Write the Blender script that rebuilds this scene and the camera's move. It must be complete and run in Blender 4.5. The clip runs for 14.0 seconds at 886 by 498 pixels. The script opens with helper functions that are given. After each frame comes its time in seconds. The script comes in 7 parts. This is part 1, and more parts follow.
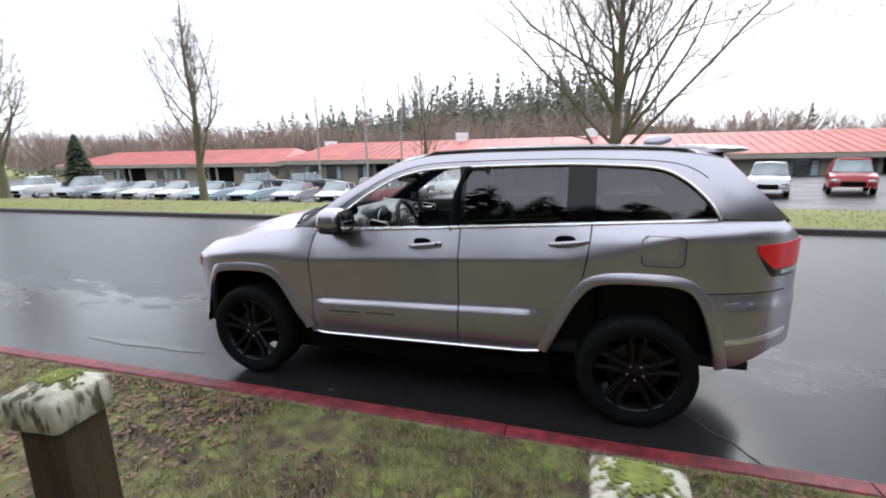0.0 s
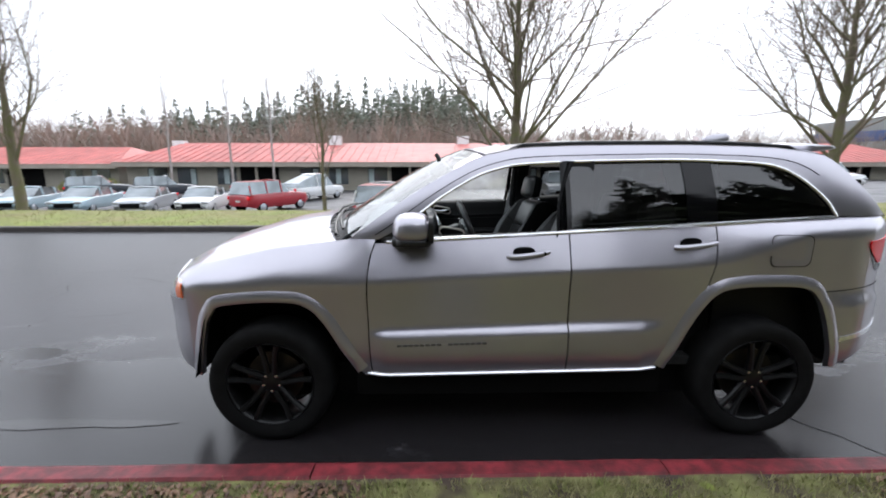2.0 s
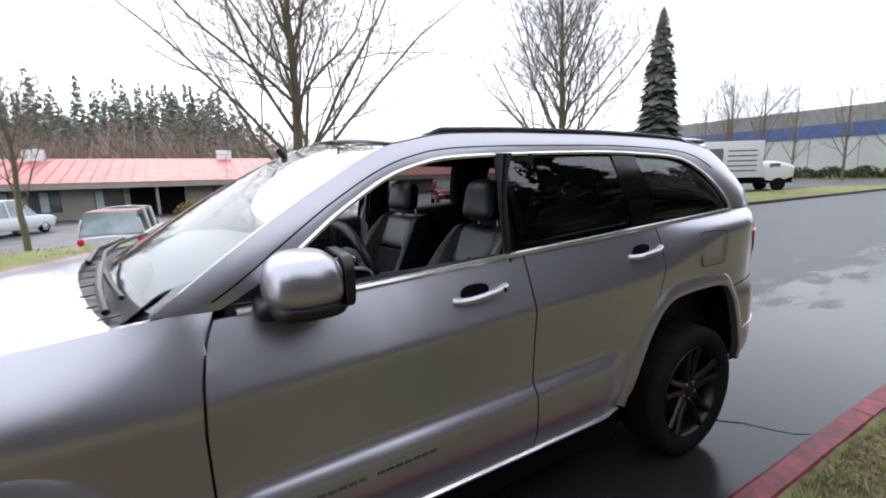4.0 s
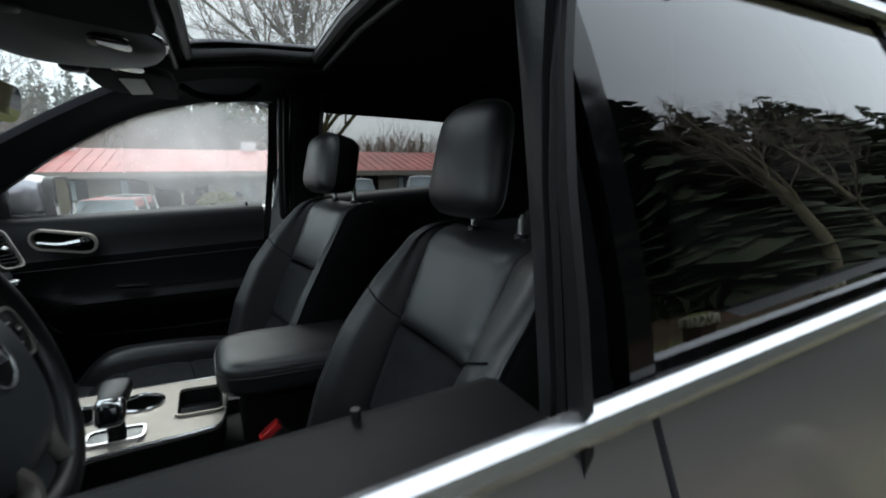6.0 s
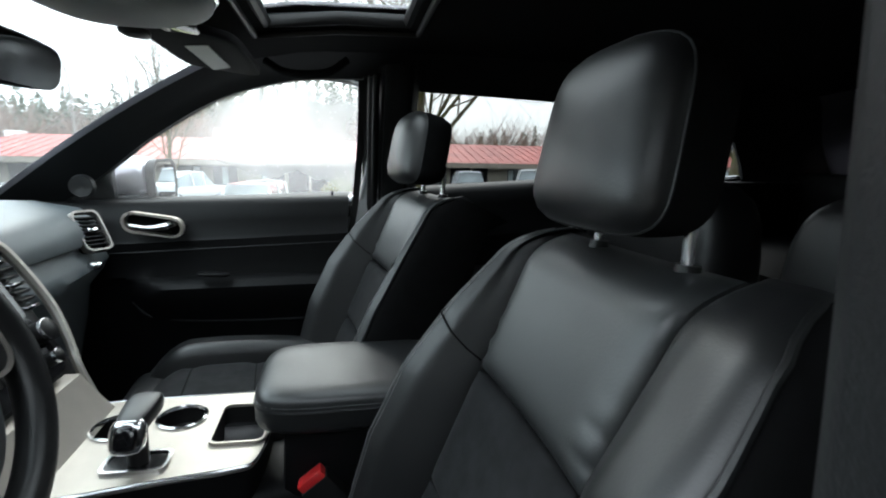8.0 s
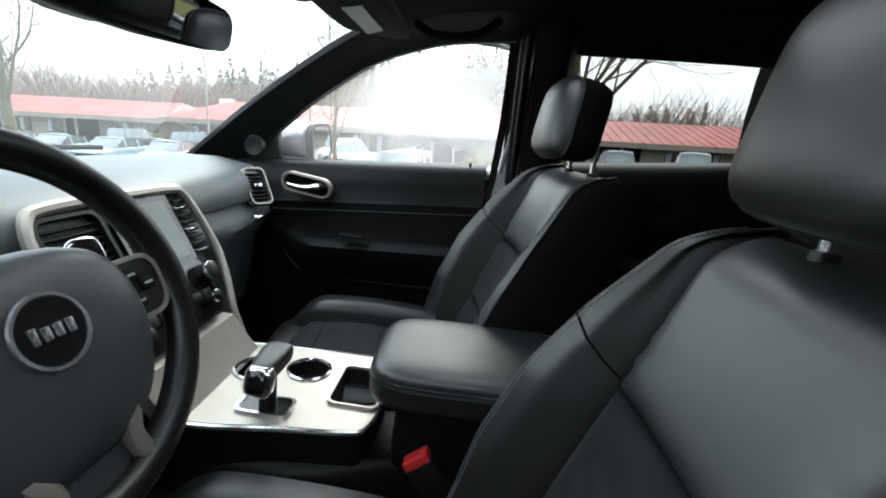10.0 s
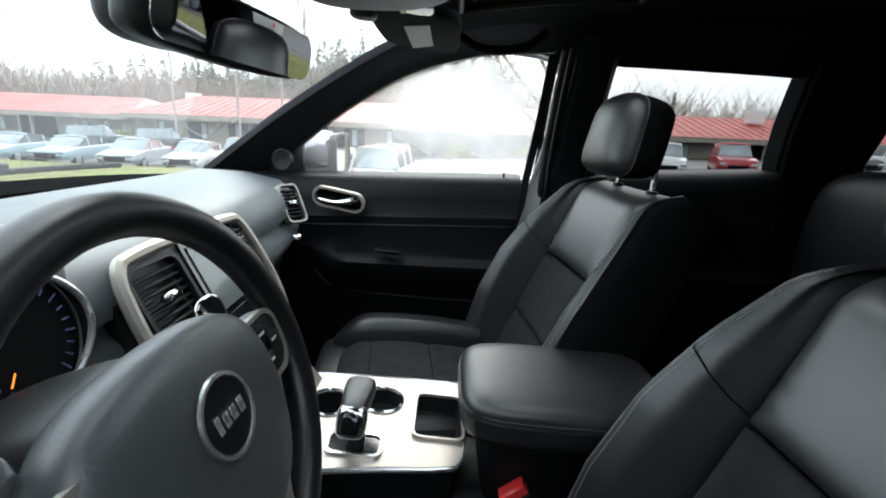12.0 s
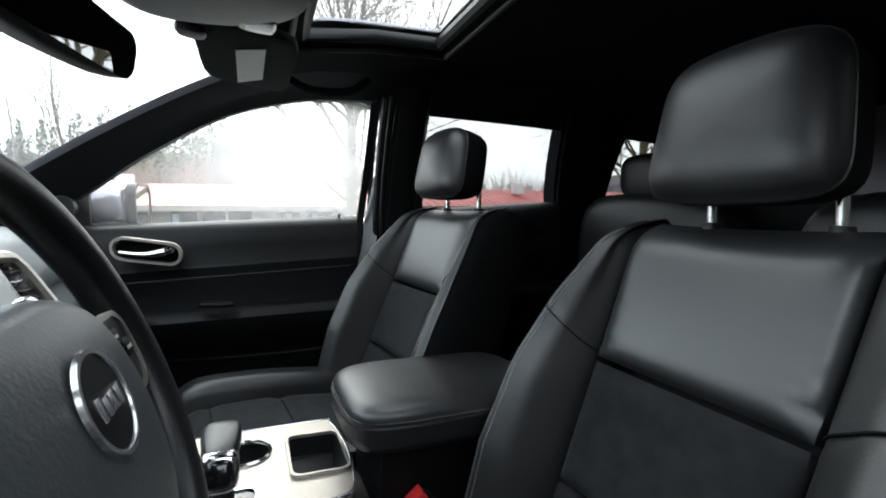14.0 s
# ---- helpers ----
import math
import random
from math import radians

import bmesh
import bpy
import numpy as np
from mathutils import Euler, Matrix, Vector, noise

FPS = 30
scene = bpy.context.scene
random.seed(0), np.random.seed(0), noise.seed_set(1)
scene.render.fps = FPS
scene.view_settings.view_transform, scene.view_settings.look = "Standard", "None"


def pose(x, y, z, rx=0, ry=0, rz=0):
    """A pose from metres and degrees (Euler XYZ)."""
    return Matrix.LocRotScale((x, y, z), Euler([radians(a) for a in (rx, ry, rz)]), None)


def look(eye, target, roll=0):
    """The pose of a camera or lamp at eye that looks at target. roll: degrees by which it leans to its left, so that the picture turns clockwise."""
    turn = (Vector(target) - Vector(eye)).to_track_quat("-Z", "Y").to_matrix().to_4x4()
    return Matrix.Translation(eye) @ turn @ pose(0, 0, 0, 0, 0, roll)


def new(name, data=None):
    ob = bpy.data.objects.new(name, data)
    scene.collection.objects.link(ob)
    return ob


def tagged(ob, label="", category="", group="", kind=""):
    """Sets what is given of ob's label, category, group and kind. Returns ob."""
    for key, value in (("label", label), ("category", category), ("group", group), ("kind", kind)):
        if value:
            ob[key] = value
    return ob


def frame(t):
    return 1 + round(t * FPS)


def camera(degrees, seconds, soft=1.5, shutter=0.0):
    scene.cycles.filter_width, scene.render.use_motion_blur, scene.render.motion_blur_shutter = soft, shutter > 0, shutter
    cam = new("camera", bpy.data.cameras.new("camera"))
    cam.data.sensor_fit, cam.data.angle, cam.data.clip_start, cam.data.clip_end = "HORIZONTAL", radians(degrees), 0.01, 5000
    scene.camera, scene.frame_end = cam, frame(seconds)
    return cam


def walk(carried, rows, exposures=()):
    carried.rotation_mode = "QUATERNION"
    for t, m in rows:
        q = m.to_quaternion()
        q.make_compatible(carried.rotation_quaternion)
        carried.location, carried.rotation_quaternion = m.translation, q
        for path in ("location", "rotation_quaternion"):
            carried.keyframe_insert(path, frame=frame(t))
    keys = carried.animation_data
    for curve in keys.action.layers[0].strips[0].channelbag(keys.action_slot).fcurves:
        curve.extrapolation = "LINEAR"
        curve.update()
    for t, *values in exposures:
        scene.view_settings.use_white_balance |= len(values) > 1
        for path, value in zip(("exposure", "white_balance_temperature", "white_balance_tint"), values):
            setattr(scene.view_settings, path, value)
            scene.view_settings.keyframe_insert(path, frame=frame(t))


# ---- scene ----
cam = camera(91.2, 14.0, soft=1.9, shutter=0.3)
PATH = [
    (0, (1.024, -3.677, 1.725), (0.463, -1.801, 1.318), -0.9),
    (0.5, (0.601, -3.636, 1.695), (0.254, -1.7, 1.333), -0.9),
    (1, (0.187, -3.56, 1.674), (-0.006, -1.612, 1.262), -0.4),
    (1.5, (-0.168, -3.453, 1.671), (-0.301, -1.5, 1.263), -0.1),
    (2, (-0.473, -3.298, 1.658), (-0.439, -1.336, 1.27), 0.0),
    (2.5, (-0.744, -3.061, 1.624), (-0.407, -1.128, 1.239), -2.7),
    (3, (-0.879, -2.784, 1.598), (-0.289, -0.904, 1.256), -3.8),
    (3.5, (-0.888, -2.485, 1.602), (-0.089, -0.695, 1.206), -1.3),
    (4, (-0.844, -2.163, 1.584), (0.143, -0.456, 1.252), -1.5),
    (4.2, (-0.767, -2.041, 1.57), (0.243, -0.364, 1.161), -1.5),
    (6.3, (0.095, -0.929, 1.430), (0.903, 0.871, 1.106), 0.2),
    (6.5, (0.116, -0.881, 1.435), (0.844, 0.953, 1.110), 0.0),
    (7, (0.118, -0.831, 1.437), (0.833, 1.011, 1.124), 0.3),
    (7.5, (0.129, -0.816, 1.431), (0.801, 1.039, 1.102), 1.0),
    (8, (0.145, -0.791, 1.424), (0.575, 1.126, 1.050), 0.8),
    (8.5, (0.161, -0.761, 1.419), (0.366, 1.186, 1.011), 1.7),
    (9, (0.176, -0.736, 1.414), (0.182, 1.218, 0.986), 1.8),
    (9.2, (0.193, -0.720, 1.413), (0.122, 1.228, 0.964), 1.5),
    (11.3, (0.027, -0.701, 1.451), (-0.169, 1.211, 0.899), 3.7),
    (11.5, (0.014, -0.702, 1.460), (-0.164, 1.209, 0.899), 3.3),
    (12, (-0.041, -0.689, 1.465), (-0.102, 1.238, 0.935), 2.5),
    (12.5, (-0.091, -0.682, 1.439), (0.068, 1.263, 1.004), 1.3),
    (13, (-0.113, -0.694, 1.407), (0.379, 1.223, 1.123), 0.1),
    (13.5, (-0.120, -0.704, 1.372), (0.570, 1.158, 1.138), -0.4),
    (14, (-0.128, -0.711, 1.349), (0.632, 1.130, 1.171), -0.1),
]
EXPO = [(0, 0.90, 6200, 12), (4.2, 0.88, 6150, 12), (6.3, 0.8, 6100, 5), (7, 1.62, 6100, 5), (8, 2.0, 6150, 5), (14, 2.05, 6250, 8)]
walk(cam, [(t, look(e, a, r)) for t, e, a, r in PATH], EXPO)

# ---- world and light: an overcast winter day ----
sky_world = bpy.data.worlds.new("overcast_sky")
scene.world = sky_world
sky_world.use_nodes = True
wn, wl = sky_world.node_tree.nodes, sky_world.node_tree.links
sky_tex = wn.new("ShaderNodeTexSky")
sky_tex.sky_type, sky_tex.sun_disc = "NISHITA", False
sky_tex.sun_elevation, sky_tex.sun_rotation = radians(41), radians(4)
sky_tex.air_density, sky_tex.dust_density = 1.0, 4.0
sky_scale = wn.new("ShaderNodeMixRGB")
sky_scale.blend_type, sky_scale.inputs[0].default_value = "MULTIPLY", 1.0
sky_scale.inputs[2].default_value = (0.10, 0.10, 0.10, 1)
cloud = wn.new("ShaderNodeTexNoise")
cloud.inputs["Scale"].default_value, cloud.inputs["Detail"].default_value = 1.6, 5
cloud_ramp = wn.new("ShaderNodeValToRGB")
cloud_ramp.color_ramp.elements[0].position, cloud_ramp.color_ramp.elements[0].color = 0.3, (0.84, 0.88, 0.93, 1)
cloud_ramp.color_ramp.elements[1].position, cloud_ramp.color_ramp.elements[1].color = 0.7, (1.00, 1.03, 1.06, 1)
sky_mix = wn.new("ShaderNodeMixRGB")
sky_mix.inputs[0].default_value = 0.88
wl.new(sky_tex.outputs[0], sky_scale.inputs[1])
wl.new(cloud.outputs["Fac"], cloud_ramp.inputs[0])
wl.new(sky_scale.outputs[0], sky_mix.inputs[1])
wl.new(cloud_ramp.outputs[0], sky_mix.inputs[2])
wl.new(sky_mix.outputs[0], wn["Background"].inputs[0])
wn["Background"].inputs[1].default_value = 1.14
sun_data = bpy.data.lights.new("sun", "SUN")
sun_data.energy, sun_data.angle, sun_data.color = 0.8, radians(35), (1.0, 0.98, 0.95)
sun = new("sun", sun_data)
sun.matrix_world = look((2, 30, 26), (0, 0, 0))


# ---- materials ----
def mat(name, color, rough=0.5, metal=0.0, coat=0.0, vary=0.0, scale=8.0, bump=0.0, bump_scale=60.0, spec=0.5,
        color2=None, stain=0.0, stain_scale=1.5, rough_vary=0.0, per_object=0.0, stretch=None, sheen=0.0, sharp=(0.35, 0.65), ior=1.5):
    m = bpy.data.materials.new(name)
    m.use_nodes = True
    n, l = m.node_tree.nodes, m.node_tree.links
    b = n["Principled BSDF"]
    b.inputs["Roughness"].default_value, b.inputs["Metallic"].default_value = rough, metal
    b.inputs["Specular IOR Level"].default_value, b.inputs["IOR"].default_value = spec, ior
    b.inputs["Coat Weight"].default_value, b.inputs["Coat Roughness"].default_value = coat, 0.06
    b.inputs["Sheen Weight"].default_value = sheen
    b.inputs["Base Color"].default_value = (*color, 1)
    tc = n.new("ShaderNodeTexCoord")
    src = tc.outputs["Object"]
    if stretch:
        mp = n.new("ShaderNodeMapping")
        mp.inputs["Scale"].default_value = stretch
        l.new(src, mp.inputs["Vector"])
        src = mp.outputs[0]

    def noise_tex(s, detail=4):
        t = n.new("ShaderNodeTexNoise")
        t.inputs["Scale"].default_value, t.inputs["Detail"].default_value = s, detail
        l.new(src, t.inputs["Vector"])
        return t.outputs["Fac"]

    if vary or color2:
        c2 = color2 or tuple(c * (1 - vary) for c in color)
        ramp = n.new("ShaderNodeValToRGB")
        ramp.color_ramp.elements[0].position, ramp.color_ramp.elements[1].position = sharp
        ramp.color_ramp.elements[0].color = (*c2, 1)
        ramp.color_ramp.elements[1].color = (*color, 1)
        l.new(noise_tex(scale, 6), ramp.inputs[0])
        out = ramp.outputs[0]
        if stain:
            r2 = n.new("ShaderNodeValToRGB")
            r2.color_ramp.elements[0].position, r2.color_ramp.elements[1].position = 0.35, 0.7
            r2.color_ramp.elements[0].color = (1 - stain,) * 3 + (1,)
            r2.color_ramp.elements[1].color = (1, 1, 1, 1)
            l.new(noise_tex(stain_scale, 5), r2.inputs[0])
            mx = n.new("ShaderNodeMixRGB")
            mx.blend_type, mx.inputs[0].default_value = "MULTIPLY", 1.0
            l.new(out, mx.inputs[1])
            l.new(r2.outputs[0], mx.inputs[2])
            out = mx.outputs[0]
        if per_object:
            oi = n.new("ShaderNodeObjectInfo")
            hs = n.new("ShaderNodeHueSaturation")
            mr = n.new("ShaderNodeMapRange")
            mr.inputs[3].default_value, mr.inputs[4].default_value = 1 - per_object, 1 + per_object
            l.new(oi.outputs["Random"], mr.inputs[0])
            l.new(mr.outputs[0], hs.inputs["Value"])
            l.new(out, hs.inputs["Color"])
            out = hs.outputs[0]
        l.new(out, b.inputs["Base Color"])
    if rough_vary:
        mr = n.new("ShaderNodeMapRange")
        mr.inputs[1].default_value, mr.inputs[2].default_value = 0.35, 0.65
        mr.inputs[3].default_value, mr.inputs[4].default_value = max(0.02, rough - rough_vary), rough + rough_vary
        l.new(noise_tex(stain_scale * 1.7, 4), mr.inputs[0])
        l.new(mr.outputs[0], b.inputs["Roughness"])
    if bump:
        bp = n.new("ShaderNodeBump")
        bp.inputs["Strength"].default_value, bp.inputs["Distance"].default_value = bump, min(0.01, 0.35 / bump_scale)
        l.new(noise_tex(bump_scale, 3), bp.inputs["Height"])
        l.new(bp.outputs[0], b.inputs["Normal"])
    return m


def glass_mat(name, tint, haze=0.0, gloss_rough=0.0, drops=0.0, power=3.6, least=0.025, mist=None):
    """A pane: tinted see-through with a mirror coat; haze adds a misted, light-scattering film."""
    m = bpy.data.materials.new(name)
    m.use_nodes = True
    n, l = m.node_tree.nodes, m.node_tree.links
    n.remove(n["Principled BSDF"])
    tr, gl, mix, fr = n.new("ShaderNodeBsdfTransparent"), n.new("ShaderNodeBsdfGlossy"), n.new("ShaderNodeMixShader"), n.new("ShaderNodeLayerWeight")
    tr.inputs[0].default_value = (*tint, 1)
    gl.inputs[1].default_value = gloss_rough
    fr.inputs[0].default_value = 0.5
    pw, sc = n.new("ShaderNodeMath"), n.new("ShaderNodeMath")
    pw.operation, pw.inputs[1].default_value = "POWER", power
    sc.operation, sc.inputs[1].default_value, sc.inputs[2].default_value = "MULTIPLY_ADD", 0.85, least
    l.new(fr.outputs["Facing"], pw.inputs[0])
    l.new(pw.outputs[0], sc.inputs[0])
    base = tr.outputs[0]
    if haze:
        tl, hm, tx, mr = n.new("ShaderNodeBsdfTranslucent"), n.new("ShaderNodeMixShader"), n.new("ShaderNodeTexNoise"), n.new("ShaderNodeMapRange")
        tc = n.new("ShaderNodeTexCoord")
        l.new(tc.outputs["Object"], tx.inputs["Vector"])
        tx.inputs["Scale"].default_value, tx.inputs["Detail"].default_value = 3.0, 3
        mr.inputs[1].default_value, mr.inputs[2].default_value = 0.3, 0.7
        mr.inputs[3].default_value, mr.inputs[4].default_value = haze * 0.6, haze * 1.3
        if mist:
            mp, gr, up = n.new("ShaderNodeMapping"), n.new("ShaderNodeTexGradient"), n.new("ShaderNodeMath")
            mp.vector_type, gr.gradient_type, up.operation = "TEXTURE", "SPHERICAL", "MULTIPLY_ADD"
            mp.inputs["Location"].default_value, mp.inputs["Scale"].default_value = mist[:3], (mist[3], 1.0, mist[4])
            l.new(tc.outputs["Object"], mp.inputs["Vector"])
            l.new(mp.outputs[0], gr.inputs[0])
            l.new(gr.outputs["Fac"], up.inputs[0])
            up.inputs[1].default_value, up.inputs[2].default_value = 1.0, 0.22
            thick = n.new("ShaderNodeMath")
            thick.operation = "MULTIPLY"
            l.new(mr.outputs[0], thick.inputs[0])
            l.new(up.outputs[0], thick.inputs[1])
        tl.inputs[0].default_value = (0.95, 0.95, 0.95, 1)
        l.new(tx.outputs["Fac"], mr.inputs[0])
        fac = thick.outputs[0] if mist else mr.outputs[0]
        if drops:
            vo, less, mx = n.new("ShaderNodeTexVoronoi"), n.new("ShaderNodeMath"), n.new("ShaderNodeMath")
            vo.inputs["Scale"].default_value = 55
            l.new(tc.outputs["Object"], vo.inputs["Vector"])
            less.operation, less.inputs[1].default_value = "LESS_THAN", 0.16
            l.new(vo.outputs["Distance"], less.inputs[0])
            mul = n.new("ShaderNodeMath")
            mul.operation, mul.inputs[1].default_value = "MULTIPLY", drops
            l.new(less.outputs[0], mul.inputs[0])
            mx.operation, mx.use_clamp = "ADD", True
            l.new(fac, mx.inputs[0])
            l.new(mul.outputs[0], mx.inputs[1])
            fac = mx.outputs[0]
        l.new(fac, hm.inputs[0])
        l.new(base, hm.inputs[1])
        l.new(tl.outputs[0], hm.inputs[2])
        base = hm.outputs[0]
    l.new(sc.outputs[0], mix.inputs[0])
    l.new(base, mix.inputs[1])
    l.new(gl.outputs[0], mix.inputs[2])
    l.new(mix.outputs[0], n["Material Output"].inputs[0])
    return m


def glow_mat(name, color, strength):
    m = mat(name, color, 0.4)
    b = m.node_tree.nodes["Principled BSDF"]
    b.inputs["Emission Color"].default_value, b.inputs["Emission Strength"].default_value = (*color, 1), strength
    return m


M_PAINT = mat("silver_metallic_paint", (0.46, 0.445, 0.49), 0.31, 0.89, coat=0.8, vary=0.06, scale=2.5, bump=0.03, bump_scale=900)
M_CHROME = mat("satin_chrome", (0.72, 0.72, 0.73), 0.14, 1.0)
M_BADGE = mat("dark_badge", (0.09, 0.086, 0.09), 0.4, 0.3)
M_BRIGHT = mat("bright_trim", (0.82, 0.82, 0.84), 0.2, 0.9)
M_SATIN = mat("champagne_satin_trim", (0.4500, 0.4200, 0.3750), 0.42, 0.7, vary=0.06, scale=30)
M_BLACKPL = mat("black_plastic", (0.006, 0.006, 0.0065), 0.45, vary=0.3, scale=20, bump=0.15, bump_scale=300)
M_GLOSSBLK = mat("gloss_black", (0.008, 0.008, 0.009), 0.1, coat=0.3)
M_TYRE = mat("tyre_rubber", (0.0090, 0.0090, 0.0090), 0.85, spec=0.12, vary=0.4, scale=14, bump=0.2, bump_scale=90)
M_WHEEL = mat("black_alloy", (0.0060, 0.0060, 0.0064), 0.3, 0.0, coat=0.0, spec=0.3)
M_DARK = mat("dark_cavity", (0.004, 0.004, 0.004), 0.95, spec=0.1)
M_INSERT = mat("smooth_seat_leather", (0.0165, 0.0184, 0.0190), 0.42, spec=1.0, ior=1.52, vary=0.12, scale=5, bump=0.22, bump_scale=380, rough_vary=0.02, stain_scale=5)
M_VENT = mat("satin_grey_vent_frame", (0.4050, 0.3780, 0.3510), 0.5, 0.6)
M_LEATHER = mat("black_leather", (0.0054, 0.0060, 0.0066), 0.42, spec=0.9, ior=1.5, vary=0.15, scale=6, bump=0.25, bump_scale=420, rough_vary=0.02, stain_scale=5)
M_ARMREST = mat("armrest_leather", (0.0100, 0.0108, 0.0115), 0.4, spec=1.0, vary=0.12, scale=5, bump=0.25, bump_scale=380, rough_vary=0.04, stain_scale=5)
M_PILLAR = mat("grained_pillar_plastic", (0.0105, 0.0118, 0.0130), 0.5, spec=0.4, vary=0.15, scale=14, bump=0.4, bump_scale=260)
M_SIDE = mat("black_side_cloth_with_shade", (0.0070, 0.0070, 0.0075), 0.9, spec=0.15, vary=0.3, scale=40, bump=0.2, bump_scale=500)
M_SUEDE = mat("black_suede", (0.0185, 0.0195, 0.0212), 0.95, vary=0.35, scale=35, bump=0.2, bump_scale=500, sheen=0.03, spec=0.2)
M_RIM = mat("steering_rim_leather", (0.0045, 0.0045, 0.0050), 0.38, spec=0.6, vary=0.2, scale=9, bump=0.2, bump_scale=400)
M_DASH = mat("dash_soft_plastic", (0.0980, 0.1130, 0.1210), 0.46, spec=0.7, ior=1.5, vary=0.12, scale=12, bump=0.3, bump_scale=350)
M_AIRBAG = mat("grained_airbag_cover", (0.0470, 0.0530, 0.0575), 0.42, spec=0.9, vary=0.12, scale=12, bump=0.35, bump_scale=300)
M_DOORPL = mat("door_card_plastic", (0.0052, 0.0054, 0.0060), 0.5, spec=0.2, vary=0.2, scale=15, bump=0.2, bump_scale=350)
M_HEAD = mat("black_headliner_cloth", (0.0060, 0.0060, 0.0065), 0.95, spec=0.2, vary=0.25, scale=60, bump=0.2, bump_scale=600)
M_GREYHEAD = mat("grey_console_plastic", (0.1560, 0.1625, 0.1625), 0.5, vary=0.1, scale=20, bump=0.1, bump_scale=300)
# Pale copy of the silver paint: windscreen light on the jamb put into colour.
M_JAMB = mat("silver_jamb_paint_as_lit", (0.6000, 0.6100, 0.6300), 0.4, vary=0.05, scale=10)
M_STITCH = mat("grey_thread", (0.2600, 0.2600, 0.2650), 0.8)
M_SEAL = mat("black_rubber_seal", (0.0100, 0.0103, 0.0115), 0.6, spec=0.15, vary=0.2, scale=20, bump=0.15, bump_scale=300)
M_CARPET = mat("black_carpet", (0.012, 0.012, 0.012), 1.0, vary=0.4, scale=80)
M_RED = mat("red_plastic", (0.62, 0.03, 0.035), 0.3, coat=0.4)
M_TAIL = mat("red_lamp_lens", (0.80, 0.012, 0.02), 0.25, coat=0.2)
M_AMBER = mat("amber_lamp_lens", (0.75, 0.14, 0.02), 0.15, coat=0.8)
M_LENS = mat("clear_lamp_lens", (0.55, 0.57, 0.6), 0.08, 0.6, coat=1.0)
M_MIRROR = mat("mirror_silver", (0.9, 0.9, 0.9), 0.02, 1.0)
M_SCREEN = mat("display_glass", (0.1260, 0.1470, 0.1470), 0.16, coat=0.15)
M_LABEL = mat("white_label", (0.62, 0.63, 0.58), 0.6, vary=0.06, scale=30)
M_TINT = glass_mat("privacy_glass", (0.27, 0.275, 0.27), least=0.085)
# Near-side copy of one glass: shade in its tint, reflections in its haze.
M_TINTNEAR = glass_mat("privacy_glass_darker_copy", (0.14, 0.145, 0.14), haze=0.03, least=0.09)
M_CLEAR = glass_mat("misted_window_glass", (0.80, 0.84, 0.82), haze=0.42, drops=0.05, mist=(0.0, 0.75, 1.50, 0.42, 0.30))
M_SHIELD = glass_mat("wet_windscreen_glass", (0.80, 0.86, 0.85), haze=0.06, drops=0.14, power=2.2)
M_SUNGLASS = glass_mat("sunroof_glass", (0.55, 0.57, 0.56), haze=0.06, drops=0.55)

M_ASPHALT = mat("damp_asphalt", (0.062, 0.061, 0.066), 0.42, vary=0.35, scale=60, bump=0.6, bump_scale=70, stain=0.22, stain_scale=0.35, rough_vary=0.07, spec=0.45)
def wet_road():
    """Damp asphalt, soaked and shiny in uneven patches towards the near gutter."""
    m = mat("wet_road_asphalt", (0.062, 0.061, 0.066), 0.42, vary=0.35, scale=60, bump=0.55, bump_scale=70, stain=0.22, stain_scale=0.35, spec=0.45)
    n, l = m.node_tree.nodes, m.node_tree.links
    b = n["Principled BSDF"]
    tc, sep, soak, edge, near, wet = (n.new("ShaderNode" + k) for k in ("TexCoord", "SeparateXYZ", "TexNoise", "MapRange", "MapRange", "Math"))
    l.new(tc.outputs["Object"], sep.inputs[0])
    mp = n.new("ShaderNodeMapping")
    mp.inputs["Scale"].default_value = (0.55, 1.3, 1)
    l.new(tc.outputs["Object"], mp.inputs["Vector"])
    l.new(mp.outputs[0], soak.inputs["Vector"])
    soak.inputs["Scale"].default_value, soak.inputs["Detail"].default_value, soak.inputs["Roughness"].default_value = 1.6, 7, 0.62
    near.inputs[1].default_value, near.inputs[2].default_value = 2.6, -0.6
    near.inputs[3].default_value, near.inputs[4].default_value = -0.40, 0.28
    l.new(sep.outputs["Y"], near.inputs[0])
    l.new(soak.outputs["Fac"], wet.inputs[0])
    l.new(near.outputs[0], wet.inputs[1])
    edge.interpolation_type = "SMOOTHSTEP"
    edge.inputs[1].default_value, edge.inputs[2].default_value = 0.50, 0.66
    l.new(wet.outputs[0], edge.inputs[0])
    dark, rough = n.new("ShaderNodeMixRGB"), n.new("ShaderNodeMapRange")
    dark.blend_type, dark.inputs[2].default_value = "MULTIPLY", (0.36, 0.34, 0.33, 1)
    l.new(edge.outputs[0], dark.inputs[0])
    l.new(b.inputs["Base Color"].links[0].from_socket, dark.inputs[1])
    l.new(dark.outputs[0], b.inputs["Base Color"])
    rough.inputs[3].default_value, rough.inputs[4].default_value = 0.42, 0.17
    l.new(edge.outputs[0], rough.inputs[0])
    l.new(rough.outputs[0], b.inputs["Roughness"])
    bump, calm = [q for q in n if q.bl_idname == "ShaderNodeBump"][0], n.new("ShaderNodeMapRange")
    calm.inputs[3].default_value, calm.inputs[4].default_value = 0.55, 0.12
    l.new(edge.outputs[0], calm.inputs[0])
    l.new(calm.outputs[0], bump.inputs["Strength"])
    return m


